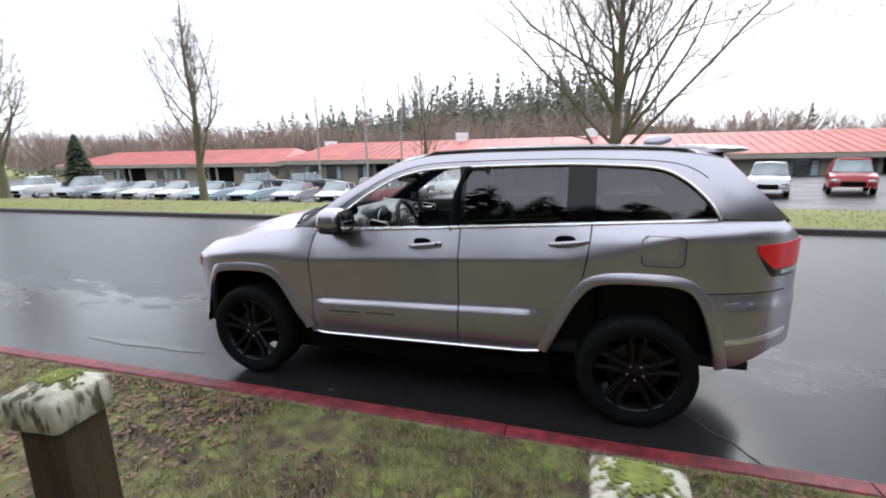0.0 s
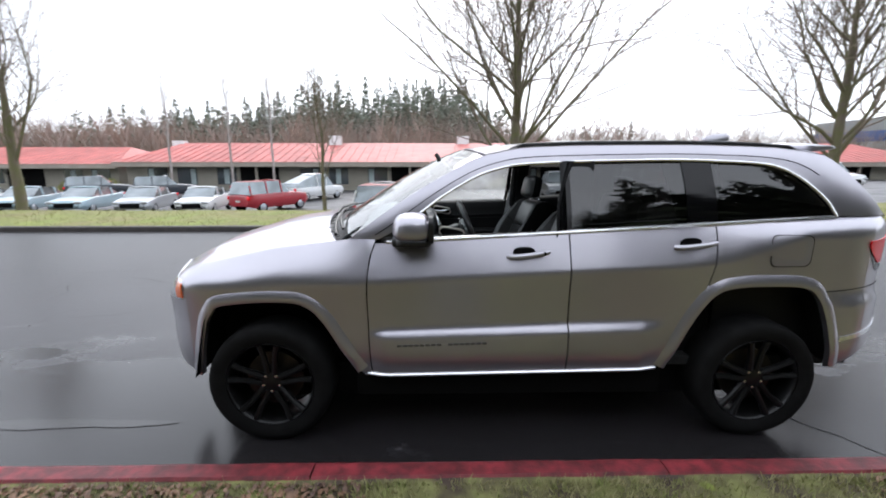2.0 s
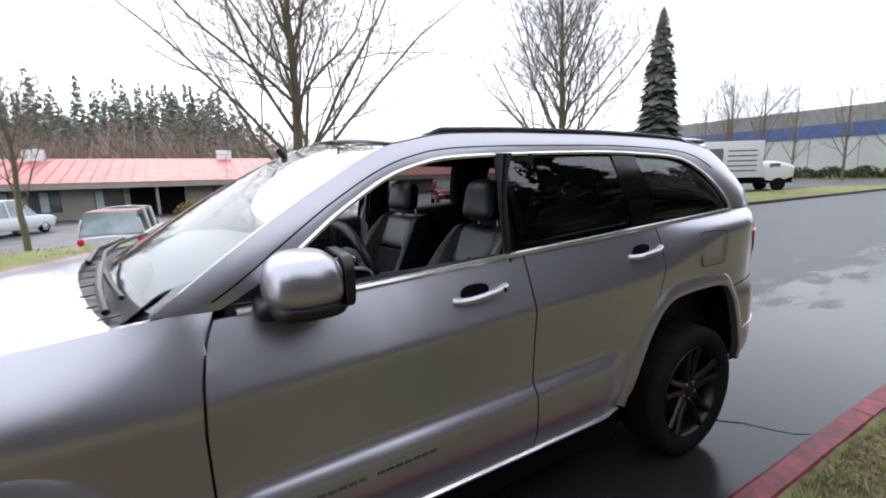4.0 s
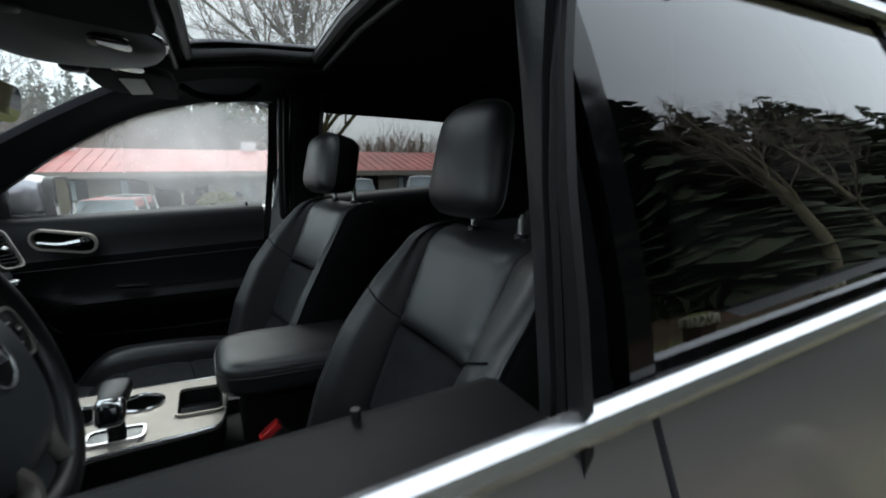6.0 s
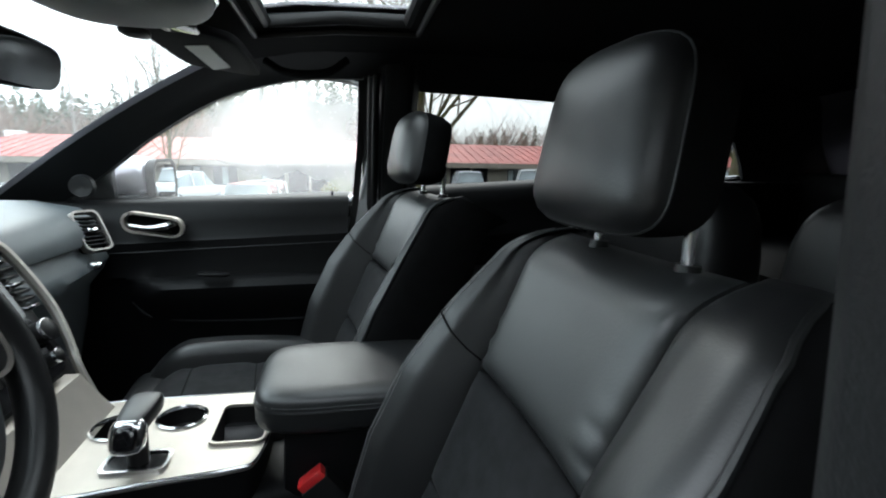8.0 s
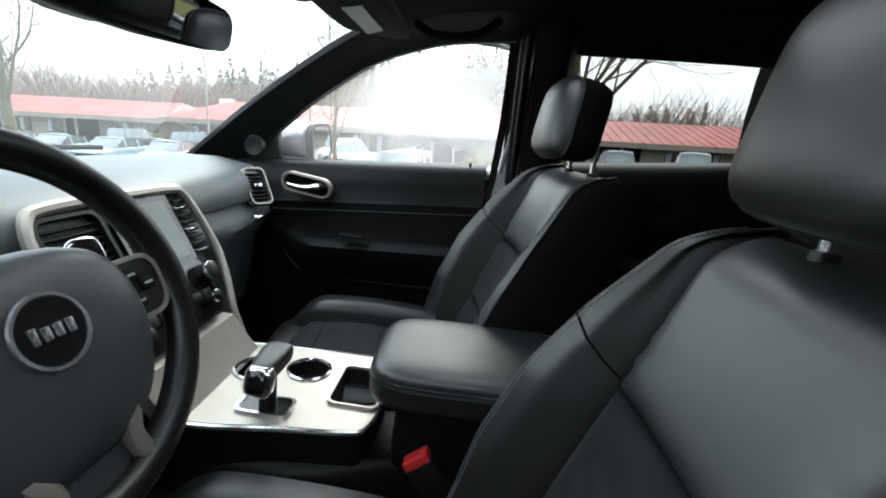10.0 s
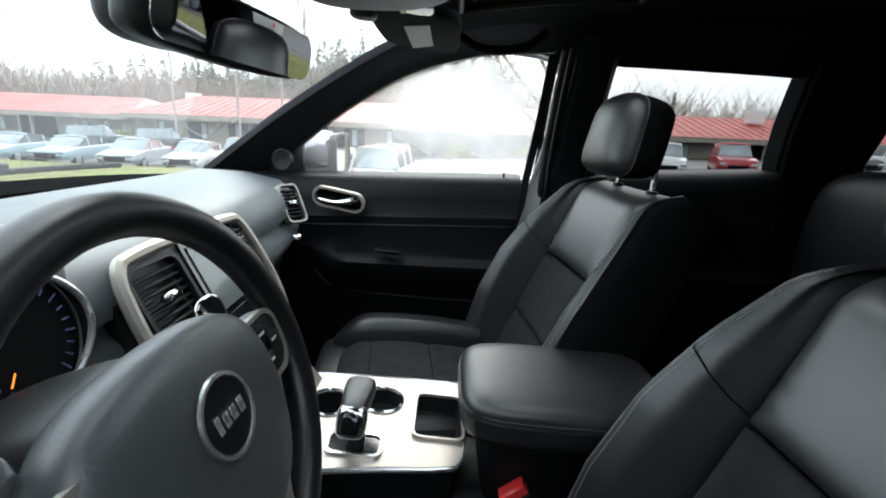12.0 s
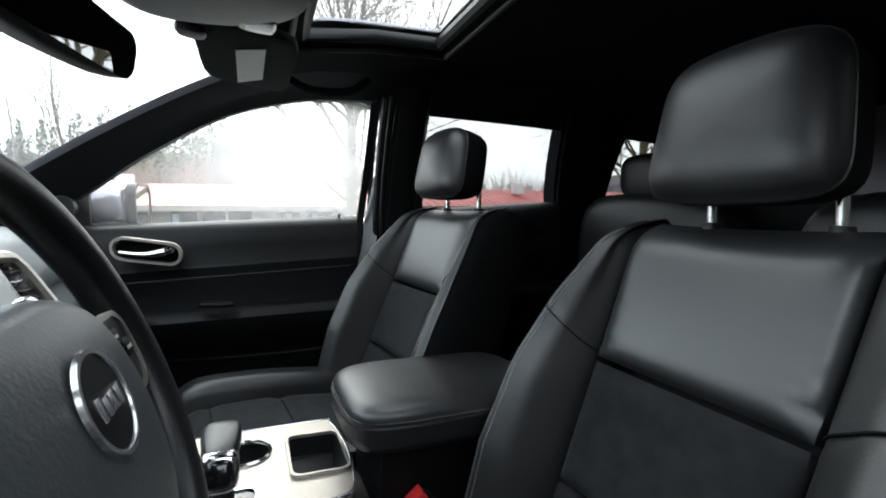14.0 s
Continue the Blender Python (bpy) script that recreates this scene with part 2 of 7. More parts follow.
M_ROAD = wet_road()
M_WOODSOIL = mat("leaf_strewn_soil", (0.15, 0.075, 0.05), 0.9, color2=(0.06, 0.055, 0.02), scale=1.3, bump=0.6, bump_scale=25, stain=0.4, stain_scale=6)
M_PUDDLE = mat("puddle_water", (0.022, 0.021, 0.020), 0.16, vary=0.3, scale=2, spec=0.6)
M_KERBRED = mat("worn_red_kerb_paint", (0.27, 0.028, 0.038), 0.5, vary=0.6, scale=17, bump=0.4, bump_scale=70, stain=0.4, stain_scale=3)
M_KERB = mat("dark_wet_concrete", (0.07, 0.06, 0.055), 0.6, vary=0.4, scale=9, bump=0.4, bump_scale=60)
M_SOIL = mat("mossy_soil", (0.19, 0.195, 0.064), 0.9, color2=(0.070, 0.046, 0.032), scale=5.5, bump=0.6, bump_scale=25, stain=0.35, stain_scale=11)
M_GRASS = mat("wet_winter_grass", (0.22, 0.26, 0.05), 0.85, color2=(0.24, 0.21, 0.08), scale=0.8, bump=0.5, bump_scale=20, stain=0.3, stain_scale=5)
M_BLADE = mat("grass_blade", (0.215, 0.245, 0.075), 0.7, color2=(0.33, 0.29, 0.15), scale=14)
M_LEAF = mat("dead_leaf", (0.24, 0.135, 0.075), 0.55, color2=(0.075, 0.042, 0.03), scale=11)
M_BARK = mat("wet_mossy_bark", (0.15, 0.12, 0.095), 0.9, color2=(0.13, 0.13, 0.06), scale=5, bump=0.6, bump_scale=35)
M_BIRCH = mat("pale_birch_bark", (0.42, 0.38, 0.36), 0.9, color2=(0.28, 0.24, 0.22), scale=4)
M_TWIG = mat("bare_twig", (0.24, 0.19, 0.155), 0.9, vary=0.4, scale=3)
M_FIR = mat("fir_needles", (0.030, 0.045, 0.022), 0.9, color2=(0.05, 0.06, 0.03), scale=1.5)
M_POSTWOOD = mat("dark_wet_post_wood", (0.036, 0.020, 0.013), 0.7, spec=0.25, color2=(0.06, 0.042, 0.022), scale=5, bump=0.5, bump_scale=40, stretch=(3, 3, 0.4))
M_POSTCAP = mat("peeling_white_paint", (0.52, 0.50, 0.40), 0.6, color2=(0.10, 0.085, 0.04), scale=15, stretch=(1.8, 1.8, 0.6), sharp=(0.42, 0.53), bump=0.5, bump_scale=30, stain=0.3, stain_scale=14)
M_MOSS = mat("moss", (0.19, 0.22, 0.045), 0.95, vary=0.5, scale=25, bump=0.8, bump_scale=50)
M_STONE = mat("grey_wet_slab", (0.16, 0.16, 0.17), 0.45, vary=0.3, scale=8, bump=0.4, bump_scale=30)
M_REDROOF = mat("faded_red_metal_roof", (0.56, 0.15, 0.13), 0.55, vary=0.25, scale=0.7, stain=0.2, stain_scale=0.2)
M_WALL = mat("beige_wall_paint", (0.30, 0.28, 0.23), 0.8, vary=0.15, scale=0.8, stain=0.2, stain_scale=0.3)
M_FASCIA = mat("tan_fascia", (0.34, 0.30, 0.25), 0.7, vary=0.15, scale=1)
M_WINDOW = mat("dark_far_glass", (0.04, 0.05, 0.055), 0.1, spec=0.8)
M_BLIND = mat("pale_blind", (0.35, 0.42, 0.42), 0.6, vary=0.1, scale=2)
M_WAREHOUSE = mat("pale_panel_wall", (0.45, 0.46, 0.47), 0.7, vary=0.1, scale=0.3)
M_BLUEBAND = mat("blue_panel", (0.05, 0.10, 0.28), 0.5, vary=0.1, scale=0.4)
M_GREYBAND = mat("grey_panel", (0.25, 0.255, 0.26), 0.6, vary=0.1, scale=0.4)
M_WHITEP = mat("white_car_paint", (0.75, 0.76, 0.76), 0.25, coat=0.6)
M_SILVERP = mat("silver_car_paint", (0.45, 0.47, 0.5), 0.3, 0.5, coat=0.6)
M_REDP = mat("red_car_paint", (0.38, 0.02, 0.03), 0.28, coat=0.6)
M_DARKP = mat("dark_car_paint", (0.03, 0.035, 0.045), 0.25, coat=0.6)
M_BLUEP = mat("pale_blue_car_paint", (0.38, 0.5, 0.56), 0.28, 0.2, coat=0.6)
# Base colour and metal paled to put the sky's reflection into the glass.
M_CARGLASS = mat("far_car_glass_sky_sheen", (0.30, 0.34, 0.36), 0.08, 0.55, coat=0.6, vary=0.5, scale=0.9)
M_PILLARBLK = mat("satin_black_pillar_cover", (0.003, 0.003, 0.0035), 0.09, spec=0.3)


# ---- mesh helpers ----
def finish(name, bm, material, parent=None, label="", smooth=True, angle=40, shear=0.0):
    if shear:
        for v in bm.verts:
            v.co.z += shear * v.co.y
    me = bpy.data.meshes.new(name)
    bm.to_mesh(me)
    bm.free()
    me.materials.append(material)
    if smooth:
        me.polygons.foreach_set("use_smooth", [True] * len(me.polygons))
        me.set_sharp_from_angle(angle=radians(angle))
    ob = new(name, me)
    ob.parent = parent
    if label:
        ob["label"] = label
    return ob


def part(name, bm, material, parent, label="", smooth=True, angle=40):
    return finish(name, bm, material, parent, label, smooth, angle)


LEAN = 0.026


def cpart(name, bm, material, parent, label="", smooth=True, angle=40):
    """A part of the parked car, which leans a little towards the kerb."""
    return finish(name, bm, material, parent, label, smooth, angle, LEAN)


def empty(name, x=0, y=0, z=0, rz=0):
    ob = new(name)
    ob.matrix_basis = pose(x, y, z, 0, 0, rz)
    ob.empty_display_size = 0.1
    return ob


def add_grid(bm, rows, closed_u=False, closed_v=False, flip=False):
    """Quads over a table of points."""
    vs = [[bm.verts.new(p) for p in r] for r in rows]
    nr, nc = len(vs), len(vs[0])
    for i in range(nr if closed_v else nr - 1):
        for j in range(nc if closed_u else nc - 1):
            q = [vs[i][j], vs[i][(j + 1) % nc], vs[(i + 1) % nr][(j + 1) % nc], vs[(i + 1) % nr][j]]
            if len(set(q)) == 4:
                bm.faces.new(q[::-1] if flip else q)
    return vs


def add_shell(bm, rows, off):
    """A sheet with thickness: rows of points, and a second skin moved by off (a vector or a function of the point)."""
    back = [[Vector(p) + Vector(off(p) if callable(off) else off) for p in r] for r in rows]
    a, b = add_grid(bm, rows), add_grid(bm, back, flip=True)
    nr, nc = len(a), len(a[0])
    for j in range(nc - 1):
        bm.faces.new((a[0][j + 1], a[0][j], b[0][j], b[0][j + 1]))
        bm.faces.new((a[-1][j], a[-1][j + 1], b[-1][j + 1], b[-1][j]))
    for i in range(nr - 1):
        bm.faces.new((a[i][0], a[i + 1][0], b[i + 1][0], b[i][0]))
        bm.faces.new((a[i + 1][-1], a[i][-1], b[i][-1], b[i + 1][-1]))


def skin(rows):
    bm = bmesh.new()
    add_grid(bm, rows)
    return bm


def sheet(rows, off):
    bm = bmesh.new()
    add_shell(bm, rows, off)
    bmesh.ops.recalc_face_normals(bm, faces=bm.faces)
    return bm


def add_box(bm, x0, x1, y0, y1, z0, z1, bev=0.0, seg=2, m=None):
    r = bmesh.ops.create_cube(bm, size=1)
    for v in r["verts"]:
        v.co = ((x0 + x1) / 2 + v.co.x * (x1 - x0), (y0 + y1) / 2 + v.co.y * (y1 - y0), (z0 + z1) / 2 + v.co.z * (z1 - z0))
    verts = r["verts"]
    if bev:
        es = list({e for v in r["verts"] for e in v.link_edges})
        o = bmesh.ops.bevel(bm, geom=es, offset=bev, segments=seg, affect="EDGES", profile=0.6)
        verts = list({v for f in o["faces"] for v in f.verts} | {v for v in r["verts"] if v.is_valid})
    if m:
        bmesh.ops.transform(bm, matrix=m, verts=verts)


def box(x0, x1, y0, y1, z0, z1, bev=0.0, seg=2, m=None):
    bm = bmesh.new()
    add_box(bm, x0, x1, y0, y1, z0, z1, bev, seg, m)
    return bm


def soft(cx, cy, cz, sx, sy, sz, p=4.0, n=8, fn=None, m=None):
    """A cushion: a cube of n x n faces a side, rounded by a p-norm, shaped by fn in its own -1..1 space."""
    bm = bmesh.new()
    bmesh.ops.create_cube(bm, size=2)
    bmesh.ops.subdivide_edges(bm, edges=bm.edges[:], cuts=n - 1, use_grid_fill=True)
    for v in bm.verts:
        c = Vector([math.sin(a * math.pi / 2 * 0.92) / math.sin(math.pi / 2 * 0.92) for a in v.co])
        k = (abs(c.x) ** p + abs(c.y) ** p + abs(c.z) ** p) ** (1 / p)
        c /= k
        if fn:
            c = Vector(fn(c))
        v.co = (cx + c.x * sx / 2, cy + c.y * sy / 2, cz + c.z * sz / 2)
    if m:
        bm.transform(m)
    return bm


def add_tube(bm, pts, rad, seg=8, closed=False, flat=1.0):
    """A round bar along points; rad may be one radius or one for each point."""
    pts = [Vector(p) for p in pts]
    rows, up = [], None
    for i, p in enumerate(pts):
        a = pts[i - 1] if (i or closed) else p
        b = pts[(i + 1) % len(pts)] if (i < len(pts) - 1 or closed) else p
        d = (b - a).normalized()
        if up is None:
            up = d.orthogonal().normalized()
        up = (up - d * up.dot(d)).normalized()
        side = d.cross(up)
        r = rad[i] if isinstance(rad, (list, tuple)) else rad
        rows.append([p + (up * math.cos(k * math.tau / seg) + side * math.sin(k * math.tau / seg) * flat) * r for k in range(seg)])
    vs = add_grid(bm, rows, closed_u=True, closed_v=closed)
    if not closed:
        for ring in (vs[0][::-1], vs[-1]):
            try:
                bm.faces.new(ring)
            except ValueError:
                pass


def tube(pts, rad, seg=8, closed=False, flat=1.0):
    bm = bmesh.new()
    add_tube(bm, pts, rad, seg, closed, flat)
    bmesh.ops.recalc_face_normals(bm, faces=bm.faces)
    return bm


def lathe(profile, seg=48, axis="y"):
    """Profile of (radius, along) turned about an axis."""
    bm = bmesh.new()
    rows = []
    for r, h in profile:
        ring = []
        for k in range(seg):
            c, s = math.cos(k * math.tau / seg) * r, math.sin(k * math.tau / seg) * r
            ring.append((c, h, s) if axis == "y" else ((c, s, h) if axis == "z" else (h, c, s)))
        rows.append(ring)
    hollow = profile[0][0] > 0.001
    vs = add_grid(bm, rows, closed_u=True, closed_v=hollow)
    if not hollow:
        for ring in (vs[0], vs[-1][::-1]):
            bm.faces.new(ring)
    bmesh.ops.recalc_face_normals(bm, faces=bm.faces)
    return bm


def interp(x, pts):
    """Straight lines between points (x, y)."""
    if x <= pts[0][0]:
        return pts[0][1]
    for (a, p), (b, q) in zip(pts, pts[1:]):
        if x <= b:
            return p + (q - p) * (x - a) / (b - a)
    return pts[-1][1]


def smooth_line(pts, n):
    """n points on a Catmull-Rom line through pts, evenly spaced by parameter."""
    P = [Vector(p) for p in pts]
    P = [P[0] * 2 - P[1], *P, P[-1] * 2 - P[-2]]
    out = []
    for k in range(n):
        s = k / (n - 1) * (len(pts) - 1)
        i = min(int(s), len(pts) - 2)
        t = s - i
        a, b, c, d = P[i:i + 4]
        out.append(0.5 * ((2 * b) + (c - a) * t + (2 * a - 5 * b + 4 * c - d) * t * t + (3 * b - a - 3 * c + d) * t ** 3))
    return out


def prism(outline, lo, hi, axis="y", bev=0.0):
    """A plate: a closed outline of (a, b) pairs, from lo to hi along the axis."""
    bm = bmesh.new()

    def at(a, b, h):
        return (a, h, b) if axis == "y" else ((h, a, b) if axis == "x" else (a, b, h))
    lower, upper = [bm.verts.new(at(a, b, lo)) for a, b in outline], [bm.verts.new(at(a, b, hi)) for a, b in outline]
    n = len(outline)
    bm.faces.new(lower[::-1])
    bm.faces.new(upper)
    for i in range(n):
        bm.faces.new((lower[i], lower[(i + 1) % n], upper[(i + 1) % n], upper[i]))
    bmesh.ops.recalc_face_normals(bm, faces=bm.faces)
    if bev:
        bmesh.ops.bevel(bm, geom=[e for e in bm.edges if len(e.link_faces) == 2 and e.calc_face_angle(0) > 0.6], offset=bev, segments=2, affect="EDGES")
    return bm


def rounded_rect(w, h, r, n=5, cx=0, cy=0):
    out = []
    for sx, sy, a0 in ((1, 1, 0), (-1, 1, 90), (-1, -1, 180), (1, -1, 270)):
        for k in range(n + 1):
            a = radians(a0 + 90 * k / n)
            out.append((cx + sx * (w / 2 - r) + r * math.cos(a), cy + sy * (h / 2 - r) + r * math.sin(a)))
    return out


def ring_plate(outer, inner, lo, hi, axis="y"):
    """A frame between two outlines with the same number of points."""
    bm = bmesh.new()

    def at(p, h):
        a, b = p
        return (a, h, b) if axis == "y" else ((h, a, b) if axis == "x" else (a, b, h))
    rows = [[at(p, hi) for p in outer], [at(p, hi) for p in inner], [at(p, lo) for p in inner], [at(p, lo) for p in outer]]
    add_grid(bm, rows, closed_u=True, closed_v=True)
    bmesh.ops.recalc_face_normals(bm, faces=bm.faces)
    return bm


# ---- the parked car: outer body (front is -x, driver's side is -y) ----
car = tagged(empty("suv"), "silver metallic mid-size suv with black wheels parked at the red kerb", "car")

FRONT_ARCH = [(-1.90, 0.42), (-1.86, 0.60), (-1.82, 0.76), (-1.78, 0.83), (-1.72, 0.885), (-1.52, 0.912), (-1.32, 0.912), (-1.22, 0.885), (-1.13, 0.80), (-1.00, 0.58), (-0.93, 0.46)]
REAR_ARCH = [(0.89, 0.47), (0.98, 0.67), (1.06, 0.83), (1.15, 0.945), (1.26, 0.985), (1.45, 0.995), (1.65, 0.985), (1.75, 0.93), (1.82, 0.79), (1.87, 0.62), (1.90, 0.48)]
HOOD_EDGE = [(-2.30, 0.90), (-2.18, 0.95), (-2.05, 1.02), (-1.9, 1.085), (-1.45, 1.185), (-0.85, 1.262)]
DOOR_FRONT = [(0.4, -0.855), (0.70, -0.866), (0.93, -0.870), (1.07, -0.862), (1.17, -0.846), (1.25, -0.815), (1.31, -0.79)]
DOOR_REAR = [(0.45, 0.88), (0.58, 0.935), (0.85, 1.065), (0.9, 1.085), (1.1, 1.125), (1.3, 1.15)]
WIN_TOP = [(-0.80, 1.250), (-0.69, 1.308), (-0.55, 1.408), (-0.42, 1.500), (-0.23, 1.605), (-0.07, 1.655), (0.07, 1.676), (0.39, 1.69), (0.89, 1.70), (1.21, 1.693), (1.51, 1.672), (1.66, 1.61), (1.79, 1.49), (1.86, 1.378)]
ROOF_EDGE = [(-0.97, 1.255), (-0.87, 1.325), (-0.68, 1.455), (-0.49, 1.570), (-0.31, 1.665), (-0.17, 1.722), (0.05, 1.765), (0.4, 1.778), (1.0, 1.782), (1.35, 1.776), (1.65, 1.762), (1.88, 1.72), (2.05, 1.55), (2.20, 1.375)]


def belt(x):
    return 1.278 + 0.052 * x if x > -0.85 else interp(x, HOOD_EDGE)


def taper(x):
    if x < -1.2:
        return max(0.0, 1 - ((-1.2 - x) / 1.08) ** 4.6) ** 0.4545
    if x > 1.2:
        return max(0.0, 1 - ((x - 1.2) / 1.265) ** 5.6) ** 0.4545
    return 1.0


def side_y(x, z):
    """Half width of the body below the window line."""
    top = belt(x)
    crease = min(1.055 + 0.052 * x + (0.35 * max(0, x - 1.2) ** 1.2), top - 0.10)
    if z >= crease:
        fore = max(0, min(1, (-0.92 - x) / 0.45))
        y = 0.918 - (0.090 + 0.060 * fore) * ((z - crease) / max(0.01, top - crease)) ** (1.04 + 1.3 * fore + 0.9 * max(0, min(1, (x - 1.0) / 0.3)))
    else:
        k = min(1, (crease - z) / (crease - 0.70))
        y = 0.918 - 0.023 * (1 - (1 - k) ** 2) * (1 - 0.5 * max(0, min(1, (x - 1.0) / 0.3)))
    edge = max(0, min(1, (x + 0.88) / 0.10)) * max(0, min(1, (0.90 - x) / 0.16))
    ledge = 0.722 + 0.028 * x
    if edge:
        t = max(0, min(1, (ledge + 0.028 - z) / 0.045))
        y += 0.034 * edge * t
    if x > 1.72:
        y += 0.035 * min(1, (x - 1.72) / 0.3) * max(0, min(1, (0.915 - z) / 0.035))
    if z < 0.62:
        y -= 0.05 * ((0.62 - z) / 0.2) ** 2
    return y * taper(x)


def upper_y(x, z):
    """Half width of the glasshouse, from the window line to the roof edge."""
    b = belt(max(x, -0.84))
    t = max(0, (z - b) / (1.78 - b))
    return 0.828 * (taper(x) ** 0.6 if x > 1.2 else 1.0) - 0.205 * t ** 1.45


def low_edge(x):
    if -1.90 <= x <= -0.93:
        return interp(x, FRONT_ARCH)
    if 0.89 <= x <= 1.90:
        return interp(x, REAR_ARCH)
    if x < -1.9:
        return 0.40 + 0.06 * min(1, (-1.9 - x) / 0.3)
    if x > 1.9:
        return 0.46 + 0.16 * min(1, (x - 1.9) / 0.3)
    return 0.445 + 0.02 * x


def panel_rows(xl, xr, zb, zt, nu, nv, s, yf=side_y, us=None):
    """Points over a body panel between two edges xl(z), xr(z) and two lines zb(x), zt(x)."""
    rows = []
    us = us or [k / nu for k in range(nu + 1)]
    for i in range(nv + 1):
        row = []
        for u in us:
            z = 0.9
            for _ in range(6):
                x = xl(z) + (xr(z) - xl(z)) * u
                z = zb(x) + (zt(x) - zb(x)) * i / nv
            row.append((x, s * yf(x, z), z))
        rows.append(row)
    return rows


def inward(s, d=0.02):
    return lambda p: (0, -s * d, 0)


for s in (-1, 1):
    rows = panel_rows(lambda z: -1.93, lambda z: interp(z, DOOR_FRONT) - 0.004, low_edge, lambda x: belt(min(x, -0.851)), 44, 26, s)
    cpart("front_fender", sheet(rows, inward(s)), M_PAINT, car)
    rows = panel_rows(lambda z: interp(z, DOOR_FRONT) + 0.004, lambda z: 0.296, low_edge, lambda x: belt(max(x, -0.849)) - 0.012, 40, 40, s)
    front_door = cpart("front_door", sheet(rows, inward(s)), M_PAINT, car)
    rows = panel_rows(lambda z: 0.304, lambda z: interp(z, DOOR_REAR) - 0.004, low_edge, lambda x: belt(x) - 0.012, 34, 40, s)
    rear_door = cpart("rear_door", sheet(rows, inward(s)), M_PAINT, car)
    rows = panel_rows(lambda z: interp(z, DOOR_REAR) + 0.004, lambda z: 2.06, low_edge, lambda x: belt(x) - 0.006, 44, 28, s)
    cpart("rear_quarter", sheet(rows, inward(s)), M_PAINT, car)
    # corners of the bumpers, wrapped round to the middle
    us = [0.5 - 0.5 * math.cos(k / 26 * math.pi) for k in range(27)]
    rows = panel_rows(lambda z: -1.935, lambda z: -2.275, low_edge, lambda x: interp(x, HOOD_EDGE), 0, 16, s, us=[math.sin(u * math.pi / 2) for u in us])
    cpart("front_bumper", sheet(rows, (0.02, 0, 0)), M_PAINT, car)
    rows = panel_rows(lambda z: 2.064, lambda z: 2.46, low_edge, lambda x: 1.385 if x < 2.18 else 1.385 - 0.9 * (x - 2.18), 0, 22, s, us=[math.sin(u * math.pi / 2) for u in us])
    cpart("rear_bumper", sheet(rows, (-0.02, 0, 0)), M_PAINT, car)
    # pillars, roof side and quarter above the window line
    n = 64
    inner, outer = smooth_line([(x, 0, z) for x, z in WIN_TOP], n), smooth_line([(x, 0, z) for x, z in ROOF_EDGE], n)
    rows = []
    for k in range(7):
        rows.append([(p.x, s * (upper_y(p.x, p.z) + 0.006 * math.sin(math.pi * k / 6)), p.z) for p in (a.lerp(b, k / 6) for a, b in zip(inner, outer))])
    cpart("roof_side", sheet(rows, inward(s, 0.03)), M_PAINT, car)
    cpart("window_trim", tube([(p.x, s * (upper_y(p.x, p.z) + 0.003), p.z - 0.004) for p in inner[6:]], 0.009, 6), M_BRIGHT if s < 0 else M_BLACKPL, car)
    seam = [a.lerp(b, 0.36) for a, b in zip(inner, outer)][2:56]
    cpart("door_gap", tube([(p.x, s * (upper_y(p.x, p.z) + 0.0045), p.z) for p in seam], 0.0035, 5), M_DARK, car)
    cpart("belt_trim", tube([(x, s * (side_y(x, belt(x)) + 0.004), belt(x) - 0.004) for x in [-0.76 + 0.052 * k for k in range(51)]], 0.0125, 8), M_BRIGHT, car, "bright chrome window-line strip")
    cpart("sill_trim", tube([(x, s * (side_y(x, low_edge(x) + 0.01) + 0.005), low_edge(x) + 0.008) for x in [-0.90 + 0.05 * k for k in range(36)]], 0.010, 6), M_BRIGHT, car, "bright chrome sill strip")
    for nm, arch in (("front_wheel_arch", FRONT_ARCH), ("rear_wheel_arch", REAR_ARCH)):
        line = smooth_line([(x, 0, z) for x, z in arch], 60)
        mid = Vector((arch[len(arch) // 2][0], 0, 0.45))
        rows = []
        for d, out in ((-0.012, -0.02), (-0.010, 0.016), (0.004, 0.021), (0.022, 0.018), (0.05, 0.004), (0.062, -0.004)):
            row = []
            for i, p in enumerate(line):
                tan = (line[min(i + 1, 59)] - line[max(i - 1, 0)]).normalized()
                nrm = Vector((-tan.z, 0, tan.x))
                q = p + nrm * d
                row.append((q.x, s * (side_y(q.x, max(q.z, 0.5)) + out), q.z))
            rows.append(row)
        bm = bmesh.new()
        add_grid(bm, rows)
        bmesh.ops.recalc_face_normals(bm, faces=bm.faces)
        cpart(nm, bm, M_PAINT, car)
        # dark liner inside the arch
        rows = [[(p.x, s * y, p.z + 0.01) for p in line] for y in (0.895, 0.55)]
        bm = bmesh.new()
        add_grid(bm, rows)
        bm.faces.new([bm.verts.new((p.x, s * 0.56, p.z + 0.01)) for p in line])
        cpart("wheel_arch_liner", bm, M_DARK, car)
    # dark underside and inner sill
    cpart("inner_sill", box(-0.96, 0.92, s * 0.80 - 0.03, s * 0.80 + 0.03, 0.27, 0.45, 0.02), M_DARK, car)
    # window panes
    def pane(x0, x1, nm, material, lab, parent):
        xs = [x0 + (x1 - x0) * k / 16 for k in range(17)]
        rows = []
        for i in range(9):
            row = []
            for x in xs:
                zt = interp(x, WIN_TOP)
                z = belt(x) - 0.01 + (zt + 0.01 - belt(x)) * i / 8
                row.append((x, s * (upper_y(x, z) - 0.014), z))
            rows.append(row)
